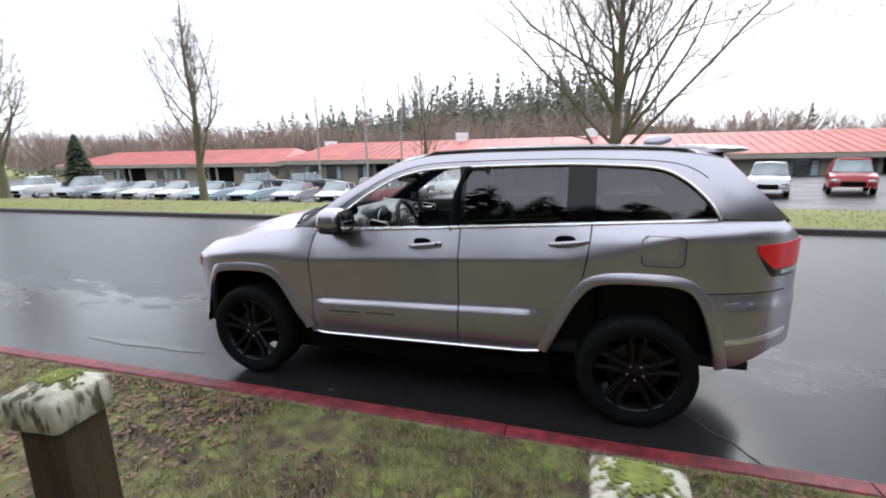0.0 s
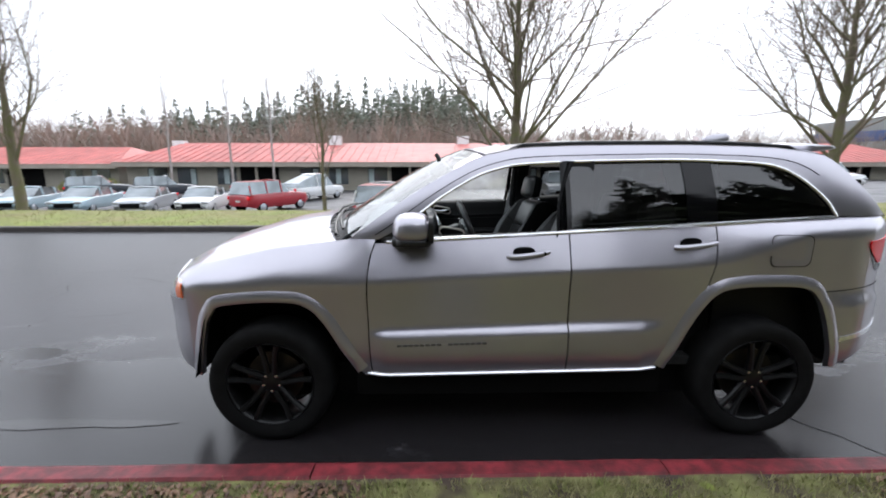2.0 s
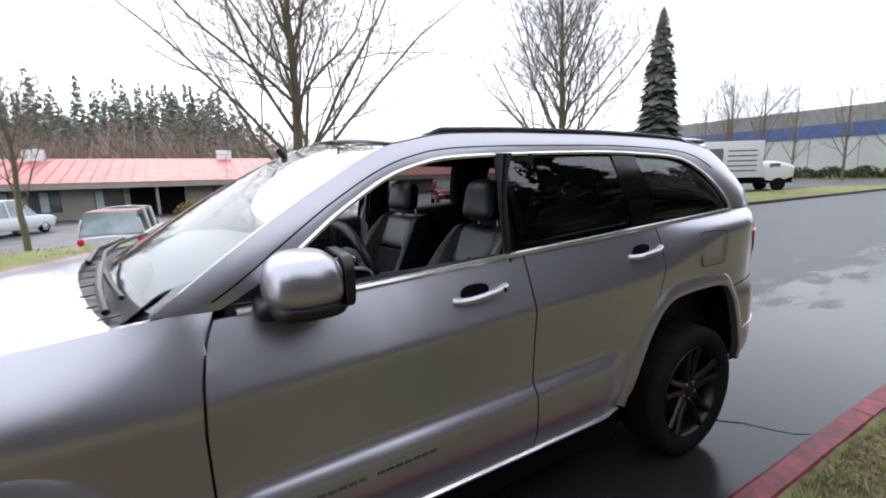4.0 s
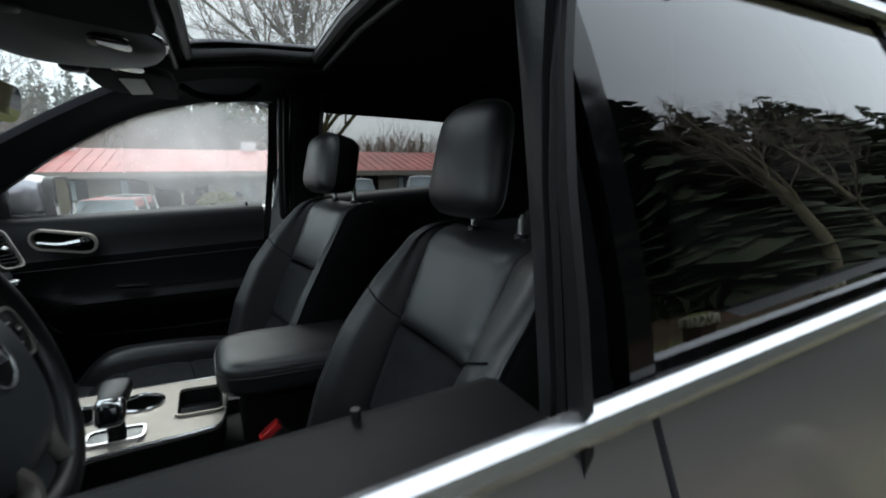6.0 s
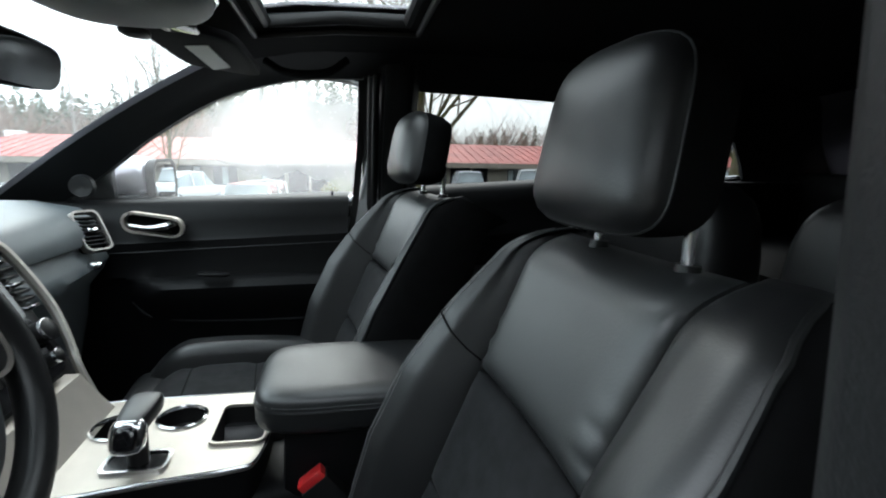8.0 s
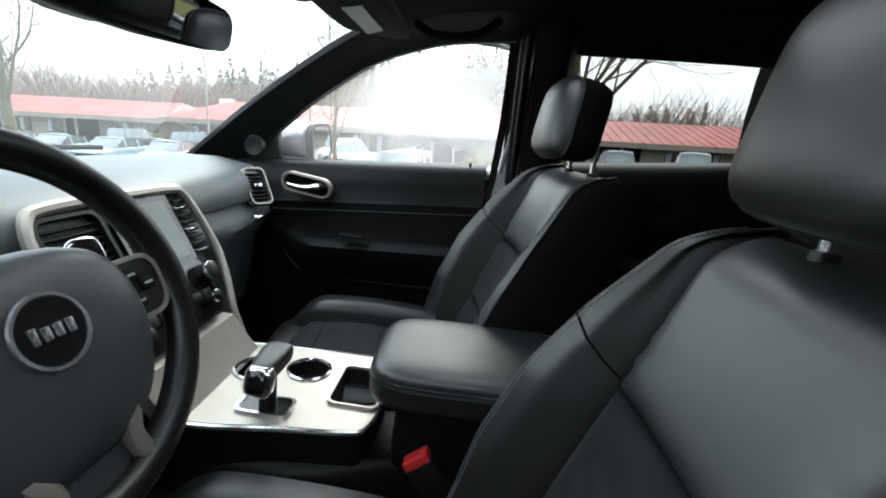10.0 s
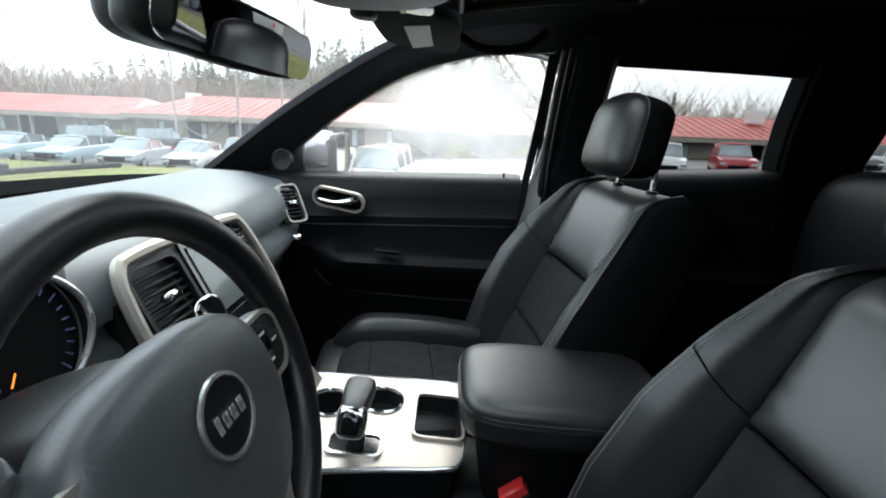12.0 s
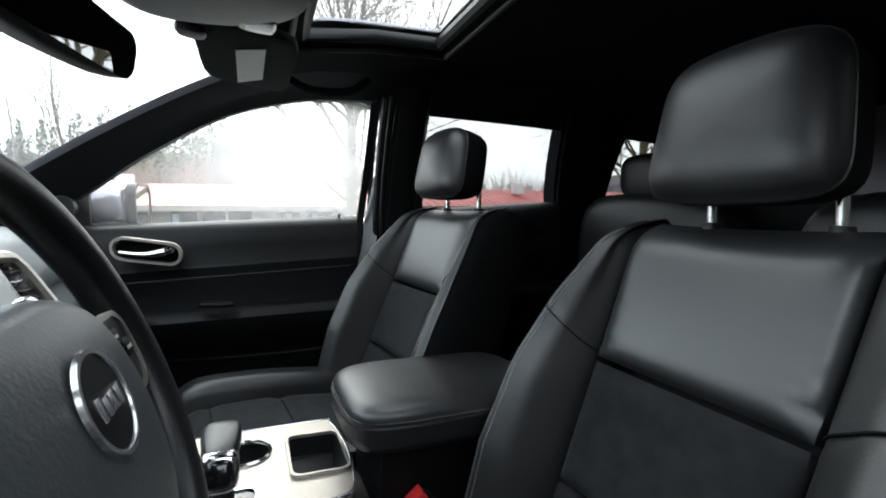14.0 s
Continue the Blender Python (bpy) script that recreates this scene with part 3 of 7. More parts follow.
        ob = cpart(nm, skin(rows), material, parent, lab)
        ob.visible_shadow = False
        return ob
    if s > 0:
        pane(-0.60, 0.235, "window_pane", M_CLEAR, "misted clear window glass with rain drops", front_door)
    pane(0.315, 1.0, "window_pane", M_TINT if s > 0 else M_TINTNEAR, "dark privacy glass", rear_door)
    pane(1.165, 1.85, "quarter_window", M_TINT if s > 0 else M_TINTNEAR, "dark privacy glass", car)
    for x0, x1, nm in ((0.232 if s > 0 else 0.290, 0.318, "middle_pillar_cover"), (0.995, 1.17, "rear_pillar_cover")):
        rows = [[(x, s * (upper_y(x, z) - 0.007), z) for x in (x0, (x0 + x1) / 2, x1)] for z in [belt(x0) + (interp(x0, WIN_TOP) + 0.012 - belt(x0)) * i / 6 for i in range(7)]]
        cpart(nm, sheet(rows, inward(s, 0.02)), M_PILLARBLK, car, "black pillar cover")
    # mirror foot panel in the front corner of the window
    xs = [-0.79 + 0.03 * k for k in range(8)]
    rows = [[(x, s * (upper_y(x, belt(x)) - 0.004), belt(x) - 0.01 + (interp(x, WIN_TOP) + 0.01 - belt(x)) * i / 3) for x in xs] for i in range(4)]
    cpart("mirror_foot_panel", sheet(rows, inward(s, 0.02)), M_BLACKPL, front_door)
    # outside mirror
    def shape(c):
        return (c.x * (1 - 0.12 * c.z) - 0.25 * (1 - abs(c.y)) * 0.3, c.y * (1 - 0.08 * c.z), c.z)
    mirror = cpart("door_mirror", soft(-0.594, s * 0.968, 1.346, 0.205, 0.235, 0.150, 3.0, 12, shape), M_PAINT, car, "silver door mirror with black lower shell")
    cpart("mirror_base", soft(-0.590, s * 0.955, 1.272, 0.20, 0.235, 0.060, 3.4, 8), M_BLACKPL, mirror)
    cpart("mirror_arm", soft(-0.66, s * 0.875, 1.250, 0.12, 0.14, 0.06, 4, 6), M_BLACKPL, mirror)
    bez = rounded_rect(0.206, 0.146, 0.045, cx=s * 0.968, cy=1.338)
    cpart("mirror_bezel", ring_plate(bez, [(s * 0.968 + (a - s * 0.968) * 0.90, 1.338 + (b - 1.338) * 0.87) for a, b in bez], -0.51, -0.484, "x"), M_BLACKPL, mirror, "black mirror surround")
    cpart("mirror_glass", prism(rounded_rect(0.198, 0.138, 0.04, cx=s * 0.968, cy=1.338), -0.494, -0.487, "x"), M_MIRROR, mirror)
    # handles
    for hx, z0, owner in ((0.055, 1.172, front_door), (1.015, 1.222, rear_door)):
        line = smooth_line([(hx - 0.115, s * (side_y(hx, z0) + 0.002), z0 - 0.014), (hx - 0.07, s * (side_y(hx, z0) + 0.036), z0 - 0.008), (hx + 0.04, s * (side_y(hx, z0) + 0.038), z0 + 0.004), (hx + 0.12, s * (side_y(hx, z0) + 0.008), z0 + 0.012)], 14)
        h = cpart("door_handle", tube(line, 0.0155, 10, flat=0.8), M_PAINT, owner)
        # Dark patch for the cup: the hollow's shade is put into its colour.
        cpart("handle_cup", soft(hx - 0.02, s * (side_y(hx, z0) - 0.002), z0 + 0.005, 0.13, 0.012, 0.07, 2.5, 6), M_DARK, h)
        if hx < 0.5:
            cpart("lock_button", lathe([(0.0, 0), (0.010, 0.0), (0.010, 0.004), (0, 0.005)], 16), M_BLACKPL, h).location = (hx + 0.09, s * (side_y(hx, z0) + 0.034) + (-0.004 if s < 0 else 0), z0 + 0.008 + s * 0.024)
    # lamps
    us = [k / 14 for k in range(15)]
    rows, dark = [], []
    for v in range(9):
        lens, low = [], []
        for u in us:
            x = 2.045 + 0.30 * u
            top, bot = 1.238 + 0.022 * u, 1.205 - 0.105 * min(1, u / 0.35) ** 0.8
            z = bot + (top - bot) * v / 8
            lens.append((x, s * (side_y(x, z) + 0.008), z))
            z = bot - 0.05 * min(1, u / 0.3) * (1 - v / 8)
            low.append((x, s * (side_y(x, z) + 0.003), z))
        rows.append(lens)
        dark.append(low)
    tail = cpart("tail_lamp", sheet(rows, inward(s, 0.012)), M_TAIL, car, "red wrap-round tail lamp")
    cpart("lamp_base", sheet(dark, inward(s, 0.008)), M_GLOSSBLK, tail, "black lower lamp housing")
    rows = [[(x, s * (side_y(x, z) + 0.006), z) for x in [2.20 + 0.12 * u for u in us]] for z in (1.066, 1.078, 1.090)]
    cpart("reversing_lamp", sheet(rows, inward(s, 0.01)), M_LENS, tail, "clear reversing lamp")
    seam = [(x, s * (side_y(x, 0.945 + 0.05 * (x - 1.8)) + 0.001), 0.945 + 0.05 * (x - 1.8)) for x in [1.80 + 0.04 * k for k in range(12)]]
    cpart("bumper_seam", tube(seam, 0.003, 5), M_DARK, car)
    rows = [[(x, s * (side_y(x, z) + 0.005), z) for x in [-1.965 - 0.24 * math.sin(u * 1.57) for u in us]] for z in [0.89 + 0.11 * v / 5 for v in range(6)]]
    cpart("head_lamp", sheet(rows, (0.012, 0, 0)), M_LENS, car, "clear head lamp with amber side marker")
    rows = [[(x, s * (side_y(x, z) + 0.010), z) for x in [-1.962 - 0.045 * u for u in us]] for z in [0.905 + 0.085 * v / 4 for v in range(5)]]
    cpart("side_marker", sheet(rows, (0.008, 0, 0)), M_AMBER, car, "amber side marker")
    rows = [[(x, s * (side_y(x, z) + 0.004), z) for x in [1.92 + 0.36 * u for u in us]] for z in (0.70, 0.715, 0.73)]
    for r in rows:
        for j, p in enumerate(r):
            r[j] = (p[0], p[1], p[2] - 0.06 * (1 - j / 14))
    cpart("bumper_trim", sheet(rows, inward(s, 0.01)), M_BRIGHT, car, "bright rear bumper strip")
    # roof rail
    line = [(x, s * (upper_y(x, interp(x, ROOF_EDGE)) - 0.03), interp(x, ROOF_EDGE) + 0.018 - (0.016 if x in (-0.02, 1.74) else 0)) for x in [-0.02, 0.06, *[0.15 + 0.15 * k for k in range(10)], 1.68, 1.74]]
    cpart("roof_rail", tube(line, 0.011, 8), M_BLACKPL, car, "black roof rail")

# fuel flap and the dark script bar on the front door, driver's side
flap = [(x, z) for x, z in rounded_rect(0.24, 0.185, 0.04, 6, 1.555, 1.19)]
bm = bmesh.new()
add_grid(bm, [[(x, -side_y(x, z) - 0.003, z) for x, z in flap], [(1.555 + (x - 1.555) * 0.96, -side_y(x, z) - 0.003, 1.19 + (z - 1.19) * 0.95) for x, z in flap]], closed_u=True)
flap_gap = cpart("fuel_flap", bm, M_BLACKPL, car)
bm = bmesh.new()
bm.faces.new([bm.verts.new((1.555 + (x - 1.555) * 0.95, -side_y(x, z) - 0.004, 1.19 + (z - 1.19) * 0.94)) for x, z in flap])
cpart("flap_lid", bm, M_PAINT, flap_gap)
for k in range(16):
    x0 = -0.70 + 0.033 * k
    if k in (8,):
        continue
    cpart("badge_bar", box(x0, x0 + 0.028, -side_y(x0, 0.66) - 0.003, -side_y(x0, 0.66) + 0.004, 0.652 + 0.028 * x0, 0.665 + 0.028 * x0), M_BADGE, car)

# bonnet
rows = []
for i in range(25):
    x = -1.05 - 1.17 * i / 24
    ye = side_y(x, interp(x, HOOD_EDGE)) - 0.004
    row = []
    for j in range(33):
        u = -1 + 2 * j / 32
        dome = 0.042 * (1 - u * u) + 0.018 * (1 / (1 + math.exp((abs(u) - 0.55) * 30)))
        row.append((x - 0.07 * (1 - u * u) * (i / 24) - 0.17 * (1 - u * u) * (1 - i / 24) ** 2, ye * u, interp(x, HOOD_EDGE) + dome * (0.4 + 0.6 * min(1, (24 - i) / 12)) - 0.002))
    rows.append(row)
bonnet = cpart("bonnet", sheet(rows, (0, 0, -0.02)), M_PAINT, car)
# cowl, wipers
rows = [[(x - 0.17 * (1 - (y / 0.8) ** 2), y, z + 0.045 * (1 - (y / 0.8) ** 2)) for y in [-0.79 + 1.58 * k / 24 for k in range(25)]] for x, z in ((-1.10, 1.215), (-1.04, 1.225), (-0.99, 1.222), (-0.93, 1.262))]
cowl = cpart("cowl_panel", sheet(rows, (0, 0, -0.03)), M_BLACKPL, car)


def cowl_at(y, dx, dz):
    k = 1 - (y / 0.8) ** 2
    return (-0.985 - 0.17 * k + dx, y, 1.245 + 0.045 * k + dz)


for y0 in (-0.66, -0.02):
    w = cpart("wiper", tube([cowl_at(y0 + 0.06 * k, 0.012 * k / 10, 0.022 + 0.002 * k) for k in range(11)], 0.008, 6), M_BLACKPL, car)
    cpart("wiper_arm", tube([cowl_at(y0 - 0.04, -0.05, 0.0), cowl_at(y0 + 0.08, -0.035, 0.035), cowl_at(y0 + 0.34, 0.0, 0.042)], 0.011, 6), M_BLACKPL, w)
for k in range(14):
    y = -0.72 + 0.11 * k
    cpart("cowl_rib", tube([cowl_at(y, -0.075, -0.012), cowl_at(y + 0.01, -0.02, -0.008)], 0.004, 4), M_GREYHEAD, cowl)
# windscreen
edge = smooth_line([(x, 0, z) for x, z in ROOF_EDGE[:6]], 18)
rows = []
for i, p in enumerate(edge):
    t, w = i / 17, upper_y(p.x, p.z) - 0.02
    rows.append([(p.x + 0.01 - (0.17 - 0.05 * t) * (1 - u * u), w * u, p.z + 0.035 * (1 - u * u)) for u in [-1 + 2 * k / 24 for k in range(25)]])
shield = cpart("windscreen", skin(rows), M_SHIELD, car, "rain-speckled clear windscreen")
shield.visible_shadow = False
# roof with its sunroof opening
SUN_X0, SUN_X1, SUN_Y = -0.03, 0.31, 0.37


def roof_point(x, yv, drop=0.0):
    e = interp(x, ROOF_EDGE)
    w = upper_y(x, e)
    u = max(-1, min(1, yv / w))
    return (x - (0.12 * (1 - u * u) if x < -0.2 else 0.12 * (1 - u * u) * max(0, (-0.07 - x) / 0.13) if x < -0.07 else 0), yv, e + 0.036 * (1 - u * u) - drop)


def roof_grid(drop, inset):
    bm = bmesh.new()
    xs = [-0.17, -0.12, SUN_X0, 0.02, 0.1, 0.19, SUN_X1, 0.4, 0.6, 0.8, 1.0, 1.2, 1.4, 1.6, 1.75, 1.88]
    fr = [-1, -0.85, -0.75, -0.5, -0.2, 0, 0.2, 0.5, 0.75, 0.85, 1]
    table = []
    for x in xs:
        w = upper_y(x, interp(x, ROOF_EDGE)) - inset
        table.append([bm.verts.new(roof_point(x, {-0.75: -SUN_Y, 0.75: SUN_Y, -0.5: -0.25, 0.5: 0.25, -0.2: -0.1, 0.2: 0.1}.get(f, w * f if abs(f) == 1 else math.copysign((w + SUN_Y) / 2, f) if abs(f) > 0.8 else 0), drop)) for f in fr])
    for i in range(len(xs) - 1):
        for j in range(len(fr) - 1):
            if SUN_X0 <= xs[i] < SUN_X1 - 0.001 and -0.75 <= fr[j] < 0.75:
                continue
            bm.faces.new((table[i][j], table[i][j + 1], table[i + 1][j + 1], table[i + 1][j]))
    bmesh.ops.recalc_face_normals(bm, faces=bm.faces)
    bmesh.ops.solidify(bm, geom=bm.faces[:], thickness=-0.006)
    return bm


cpart("roof", roof_grid(0.0, 0.0), M_PAINT, car)
rows = [[roof_point(x, yv, 0.004) for yv in [-SUN_Y + 2 * SUN_Y * k / 12 for k in range(13)]] for x in [SUN_X0 + (SUN_X1 - SUN_X0) * k / 8 for k in range(9)]]
sunglass = cpart("sunroof_glass", skin(rows), M_SUNGLASS, car, "rain-wet sunroof glass")
sunglass.visible_shadow = False
cpart("antenna_fin", soft(1.62, 0, 1.835, 0.20, 0.06, 0.07, 2.5, 8, lambda c: (c.x, c.y * (0.75 - 0.4 * c.z), c.z + 0.25 * c.x)), M_PAINT, car)
# tailgate and spoiler
prof = [(1.885, 1.72), (2.05, 1.55), (2.23, 1.37), (2.20, 1.20), (2.22, 1.0), (2.22, 0.75)]
rows = [[(x + 0.10 * (1 - u * u), u * (upper_y(x, z) if z > 1.36 else 0.62), z + (0.04 * (1 - u * u) if z > 1.7 else 0)) for u in [-1 + k / 8 for k in range(17)]] for x, z in prof]
gate = cpart("tailgate", sheet(rows, (-0.02, 0, 0)), M_PAINT, car)
cpart("rear_window", sheet([[(p[0] + 0.02, p[1] * 0.86, p[2]) for p in r] for r in rows[:3]], (-0.005, 0, 0)), M_GLOSSBLK, gate)
cpart("rear_spoiler", soft(1.95, 0, 1.768, 0.26, 1.16, 0.075, 4, 8, lambda c: (c.x, c.y, c.z * (0.75 - 0.35 * c.x))), M_PAINT, car)
cpart("underbody", box(-1.80, 1.80, -0.72, 0.72, 0.20, 0.44, 0.05), M_DARK, car)


M_BRAKE = mat("brake_iron", (0.06, 0.055, 0.05), 0.35, 0.9)


# wheels: tyre, rim, five split spokes, hub
def wheel(x, y, z, s):
    w = part("wheel", lathe([(0.24, -0.10), (0.265, -0.10), (0.265, 0.10), (0.255, 0.112), (0.245, 0.10), (0.24, 0.02)], 48), M_WHEEL, car, "black alloy wheel")
    w.matrix_basis = pose(x, y, z, 0, 0, 180 if s > 0 else 0) @ Matrix.Diagonal((1, -1, 1, 1))
    part("tyre", lathe([(0.262, -0.11), (0.30, -0.125), (0.343, -0.125), (0.360, -0.108), (0.368, -0.07), (0.368, 0.07), (0.360, 0.108), (0.343, 0.125), (0.315, 0.128), (0.285, 0.122), (0.262, 0.112)], 64), M_TYRE, w, "black rubber tyre")
    part("brake_disc", lathe([(0.0, 0.0), (0.17, 0.0), (0.17, 0.02), (0.0, 0.02)], 40), M_BRAKE, w)
    part("wheel_hub", lathe([(0.0, 0.05), (0.075, 0.05), (0.07, 0.085), (0.035, 0.095), (0.0, 0.095)], 32), M_WHEEL, w)
    for k in range(5):
        a = radians(90 + 72 * k)
        bm = bmesh.new()
        for side in (-1, 1):
            da = radians(9) * side
            p0 = (math.cos(a + da * 2.2) * 0.06, 0.075, math.sin(a + da * 2.2) * 0.06)
            p1 = (math.cos(a + da * 1.2) * 0.17, 0.088, math.sin(a + da * 1.2) * 0.17)
            p2 = (math.cos(a + da * 1.3) * 0.25, 0.098, math.sin(a + da * 1.3) * 0.25)
            add_tube(bm, [p0, p1, p2], [0.022, 0.017, 0.02], 8)
        part("spoke", bm, M_WHEEL, w)
        b = radians(90 + 36 + 72 * k)
        part("wheel_nut", lathe([(0.0, 0), (0.009, 0), (0.009, 0.012), (0, 0.014)], 10), M_CHROME, w).location = (math.cos(b) * 0.052, 0.082, math.sin(b) * 0.052)


for x in (-1.457, 1.457):
    wheel(x, -0.80, 0.368, -1)
    wheel(x, 0.80, 0.368, 1)


# ---- the car's interior ----
def seat(cy, x0, z0, mirror):
    """A front seat: panels of leather and suede over an inclined back, cushion, head restraint."""
    R = radians(21)
    a, n = Vector((math.sin(R), 0, math.cos(R))), Vector((-math.cos(R), 0, math.sin(R)))
    B, L = Vector((x0, cy, z0)), 0.62
    HW = [(0, 0.245), (0.2, 0.256), (0.36, 0.250), (0.47, 0.235), (0.56, 0.212), (0.62, 0.188), (0.645, 0.175)]
    INS = [(0, 0.122), (0.2, 0.132), (0.4, 0.140), (0.62, 0.150)]
    WIDE = [(0, 0.245), (0.2, 0.256), (0.36, 0.258), (0.50, 0.252), (0.58, 0.238), (0.62, 0.215), (0.645, 0.20)]
    SHIFT = 0.018

    def half(v, sd):
        if cy > 0:
            return max(interp(v, HW) * (0.80 if sd < 0 else interp(v, [(0.2, 0.91), (0.5, 1.0)])), inset(v, sd) + 0.022)
        return interp(v, WIDE if sd < 0 else HW)

    def inset(v, sd):
        return interp(v, INS) + sd * SHIFT
    PROUD = {(-1, -1): 1.0, (-1, 1): 0.92, (1, -1): 0.6, (1, 1): 1.08}

    BOL = [(-0.1, 0.5), (0.05, 0.8), (0.2, 1.0), (0.33, 0.97), (0.45, 0.72), (0.55, 0.40), (0.64, 0.16)]

    def at(u, v, f):
        back = 0.0
        if v > L - 0.06:
            back = 0.055 * ((v - (L - 0.06)) / 0.08) ** 2
        return B + a * v + n * (f - back) + Vector((0, u, 0))

    def across(k, v, sd):
        ins, hw, b = inset(v, sd), half(v, sd), interp(v, BOL) * PROUD[(1 if cy > 0 else -1, sd)]
        pts = [(0, ins + 0.001, -0.018), (0.08, ins + 0.006, 0.004), (0.18, ins + 0.018, 0.024 * b + 0.008), (0.45, ins + (hw - ins) * 0.42, 0.080 * b), (0.75, ins + (hw - ins) * 0.78, 0.104 * b), (0.92, hw - 0.010, 0.098 * b), (1, hw, 0.084 * b)]
        u = interp(k, [(p[0], p[1]) for p in pts])
        f = interp(k, [(p[0], p[2]) for p in pts])
        return sd * u, f

    shell = bmesh.new()
    rows = []
    for i in range(18):
        v = -0.06 + 0.70 * i / 17
        rows.append([at(half(v, 1 if w > 0 else -1) * w, v, -0.10 - 0.03 * (1 - w * w)) for w in [-1 + 0.2 * k for k in range(11)]])
    add_shell(shell, rows, n * 0.05)
    bmesh.ops.recalc_face_normals(shell, faces=shell.faces)
    st = cpart("front_seat", shell, M_DOORPL, car, "black leather and suede front seat")
    # side bolsters
    for sd in (-1, 1):
        rows = []
        for i in range(57):
            v = -0.05 + 0.695 * i / 56
            row = []
            for k in range(29):
                u, f = across(k / 28, v, sd)
                vs = 0.395 + 0.05 * (k / 28)
                row.append(at(u, v, f - 0.0035 * math.exp(-((v - vs) / 0.005) ** 2)))
            rows.append(row)
        for _ in range(3):
            rows = [rows[0]] + [[r[0]] + [(r[k - 1] + r[k + 1] + r[k] * 2) / 4 for k in range(1, 28)] + [r[28]] for r in rows[1:-1]] + [rows[-1]]
        cpart("side_bolster", sheet(rows, -n * 0.015), M_LEATHER, st, angle=60)
        bm = bmesh.new()
        add_tube(bm, [at(*(lambda u, f: (u, 0.395 + 0.05 * k / 28, f + 0.0005))(*across(k / 28, 0.395 + 0.05 * k / 28, sd))) for k in range(2, 25)], 0.0016, 4)
        cpart("cross_seam", bm, M_DARK, st)
        # dark cloth flank behind the bolster's ridge, its shade also in the colour
        rows = []
        for i in range(29):
            v = -0.05 + 0.69 * i / 28
            hw, (u, f) = half(v, sd), across(1.0, v, sd)
            rows.append([at(u - sd * 0.002, v, f), at(sd * (hw + 0.007), v, f - 0.012), at(sd * (hw + 0.012), v, f * 0.4 - 0.02), at(sd * (hw + 0.012), v, -0.10), at(sd * (hw - 0.004), v, -0.145)])
        cpart("side_panel", sheet(rows, (0, -sd * 0.01, 0)), M_SIDE, st, "black cloth seat side", angle=60)
        cpart("edge_piping", tube([at(across(1.0, -0.04 + 0.67 * i / 40, sd)[0], -0.04 + 0.67 * i / 40, across(1.0, -0.04 + 0.67 * i / 40, sd)[1]) for i in range(41)], 0.0035, 6), M_LEATHER, st)
        # double stitching along the bolster's ridge
        for kk in (0.70, 0.76) if sd == (1 if cy < 0 else -1) else ():
            bm = bmesh.new()
            for i in range(140):
                v = 0.02 + 0.58 * i / 139
                u0, f0 = across(kk, v, sd)
                u1, f1 = across(kk, v + 0.0026, sd)
                add_tube(bm, [at(u0, v, f0 + 0.0004), at(u1, v + 0.0026, f1 + 0.0004)], 0.0008, 4)
            cpart("stitching", bm, M_STITCH, st, "grey double stitching")
    # centre panels
    for nm, v0, v1, material in (("upper_panel", 0.392, 0.635, M_INSERT), ("suede_panel", 0.207, 0.384, M_SUEDE), ("lower_suede_panel", -0.05, 0.20, M_SUEDE)):
        rows = []
        for i in range(23):
            t = i / 22
            v = v0 + (v1 - v0) * t
            ins = interp(v, INS)
            row = []
            for k in range(25):
                w = -1 + k / 12
                e = (1 - abs(w) ** 10) * (1 - abs(2 * t - 1) ** 14)
                wr = 0.0
                if nm == "upper_panel":
                    wr = 0.0035 * math.exp(-((abs(w) - 0.9) / 0.10) ** 2) * math.sin(t * 44) * math.exp(-(t / 0.35) ** 2)
                row.append(at(ins * w + SHIFT, v, 0.016 * e - 0.008 + 0.010 * w * w + wr))
            rows.append(row)
        cpart(nm, sheet(rows, -n * 0.02), material, st, "suede centre panel" if material is M_SUEDE else "smooth leather centre panel", angle=60)
    # cushion
    cx1, cx0 = x0 - 0.02, x0 - (0.53 if cy < 0 else 0.46)
    for nm, y0, y1, zt, material in (("cushion_bolster", -0.26, -0.15, 0.865 if cy < 0 else 0.838, M_LEATHER), ("cushion_panel", -0.15, 0.15, 0.832, M_SUEDE), ("cushion_bolster", 0.15, 0.26, 0.865 if cy > 0 else 0.838, M_LEATHER)):
        rows = []
        for i in range(21):
            t = i / 20
            x = cx1 + (cx0 - cx1) * t
            z = zt - 0.756 + z0 + 0.015 * math.sin(t * 3.1) - (0.11 * ((t - 0.72) / 0.28) ** 2 if t > 0.72 else 0)
            row = []
            for k in range(13):
                w = k / 12
                y = y0 + (y1 - y0) * w
                e = 1 - abs(2 * w - 1) ** 6
                g = 0.0
                if material is M_SUEDE:
                    g = -0.006 * (math.exp(-((t - 0.35) / 0.012) ** 2) + math.exp(-((t - 0.7) / 0.012) ** 2))
                row.append((x, cy + y, z - 0.03 * (1 - e) + g - (0.04 * (abs(y) - 0.18) / 0.08 if abs(y) > 0.22 else 0)))
            rows.append(row)
        cpart(nm, sheet(rows, (0, 0, -0.12)), material, st, angle=50)
        if material is M_SUEDE:
            for i in (7, 14):
                cpart("cushion_seam", tube([Vector(p) + Vector((0, 0, 0.0005)) for p in rows[i]], 0.0018, 4), M_DARK, st)
    cpart("cushion_front", soft(cx0 + 0.03, cy, z0 + 0.0, 0.08, 0.46, 0.09, 4, 8), M_LEATHER, st)
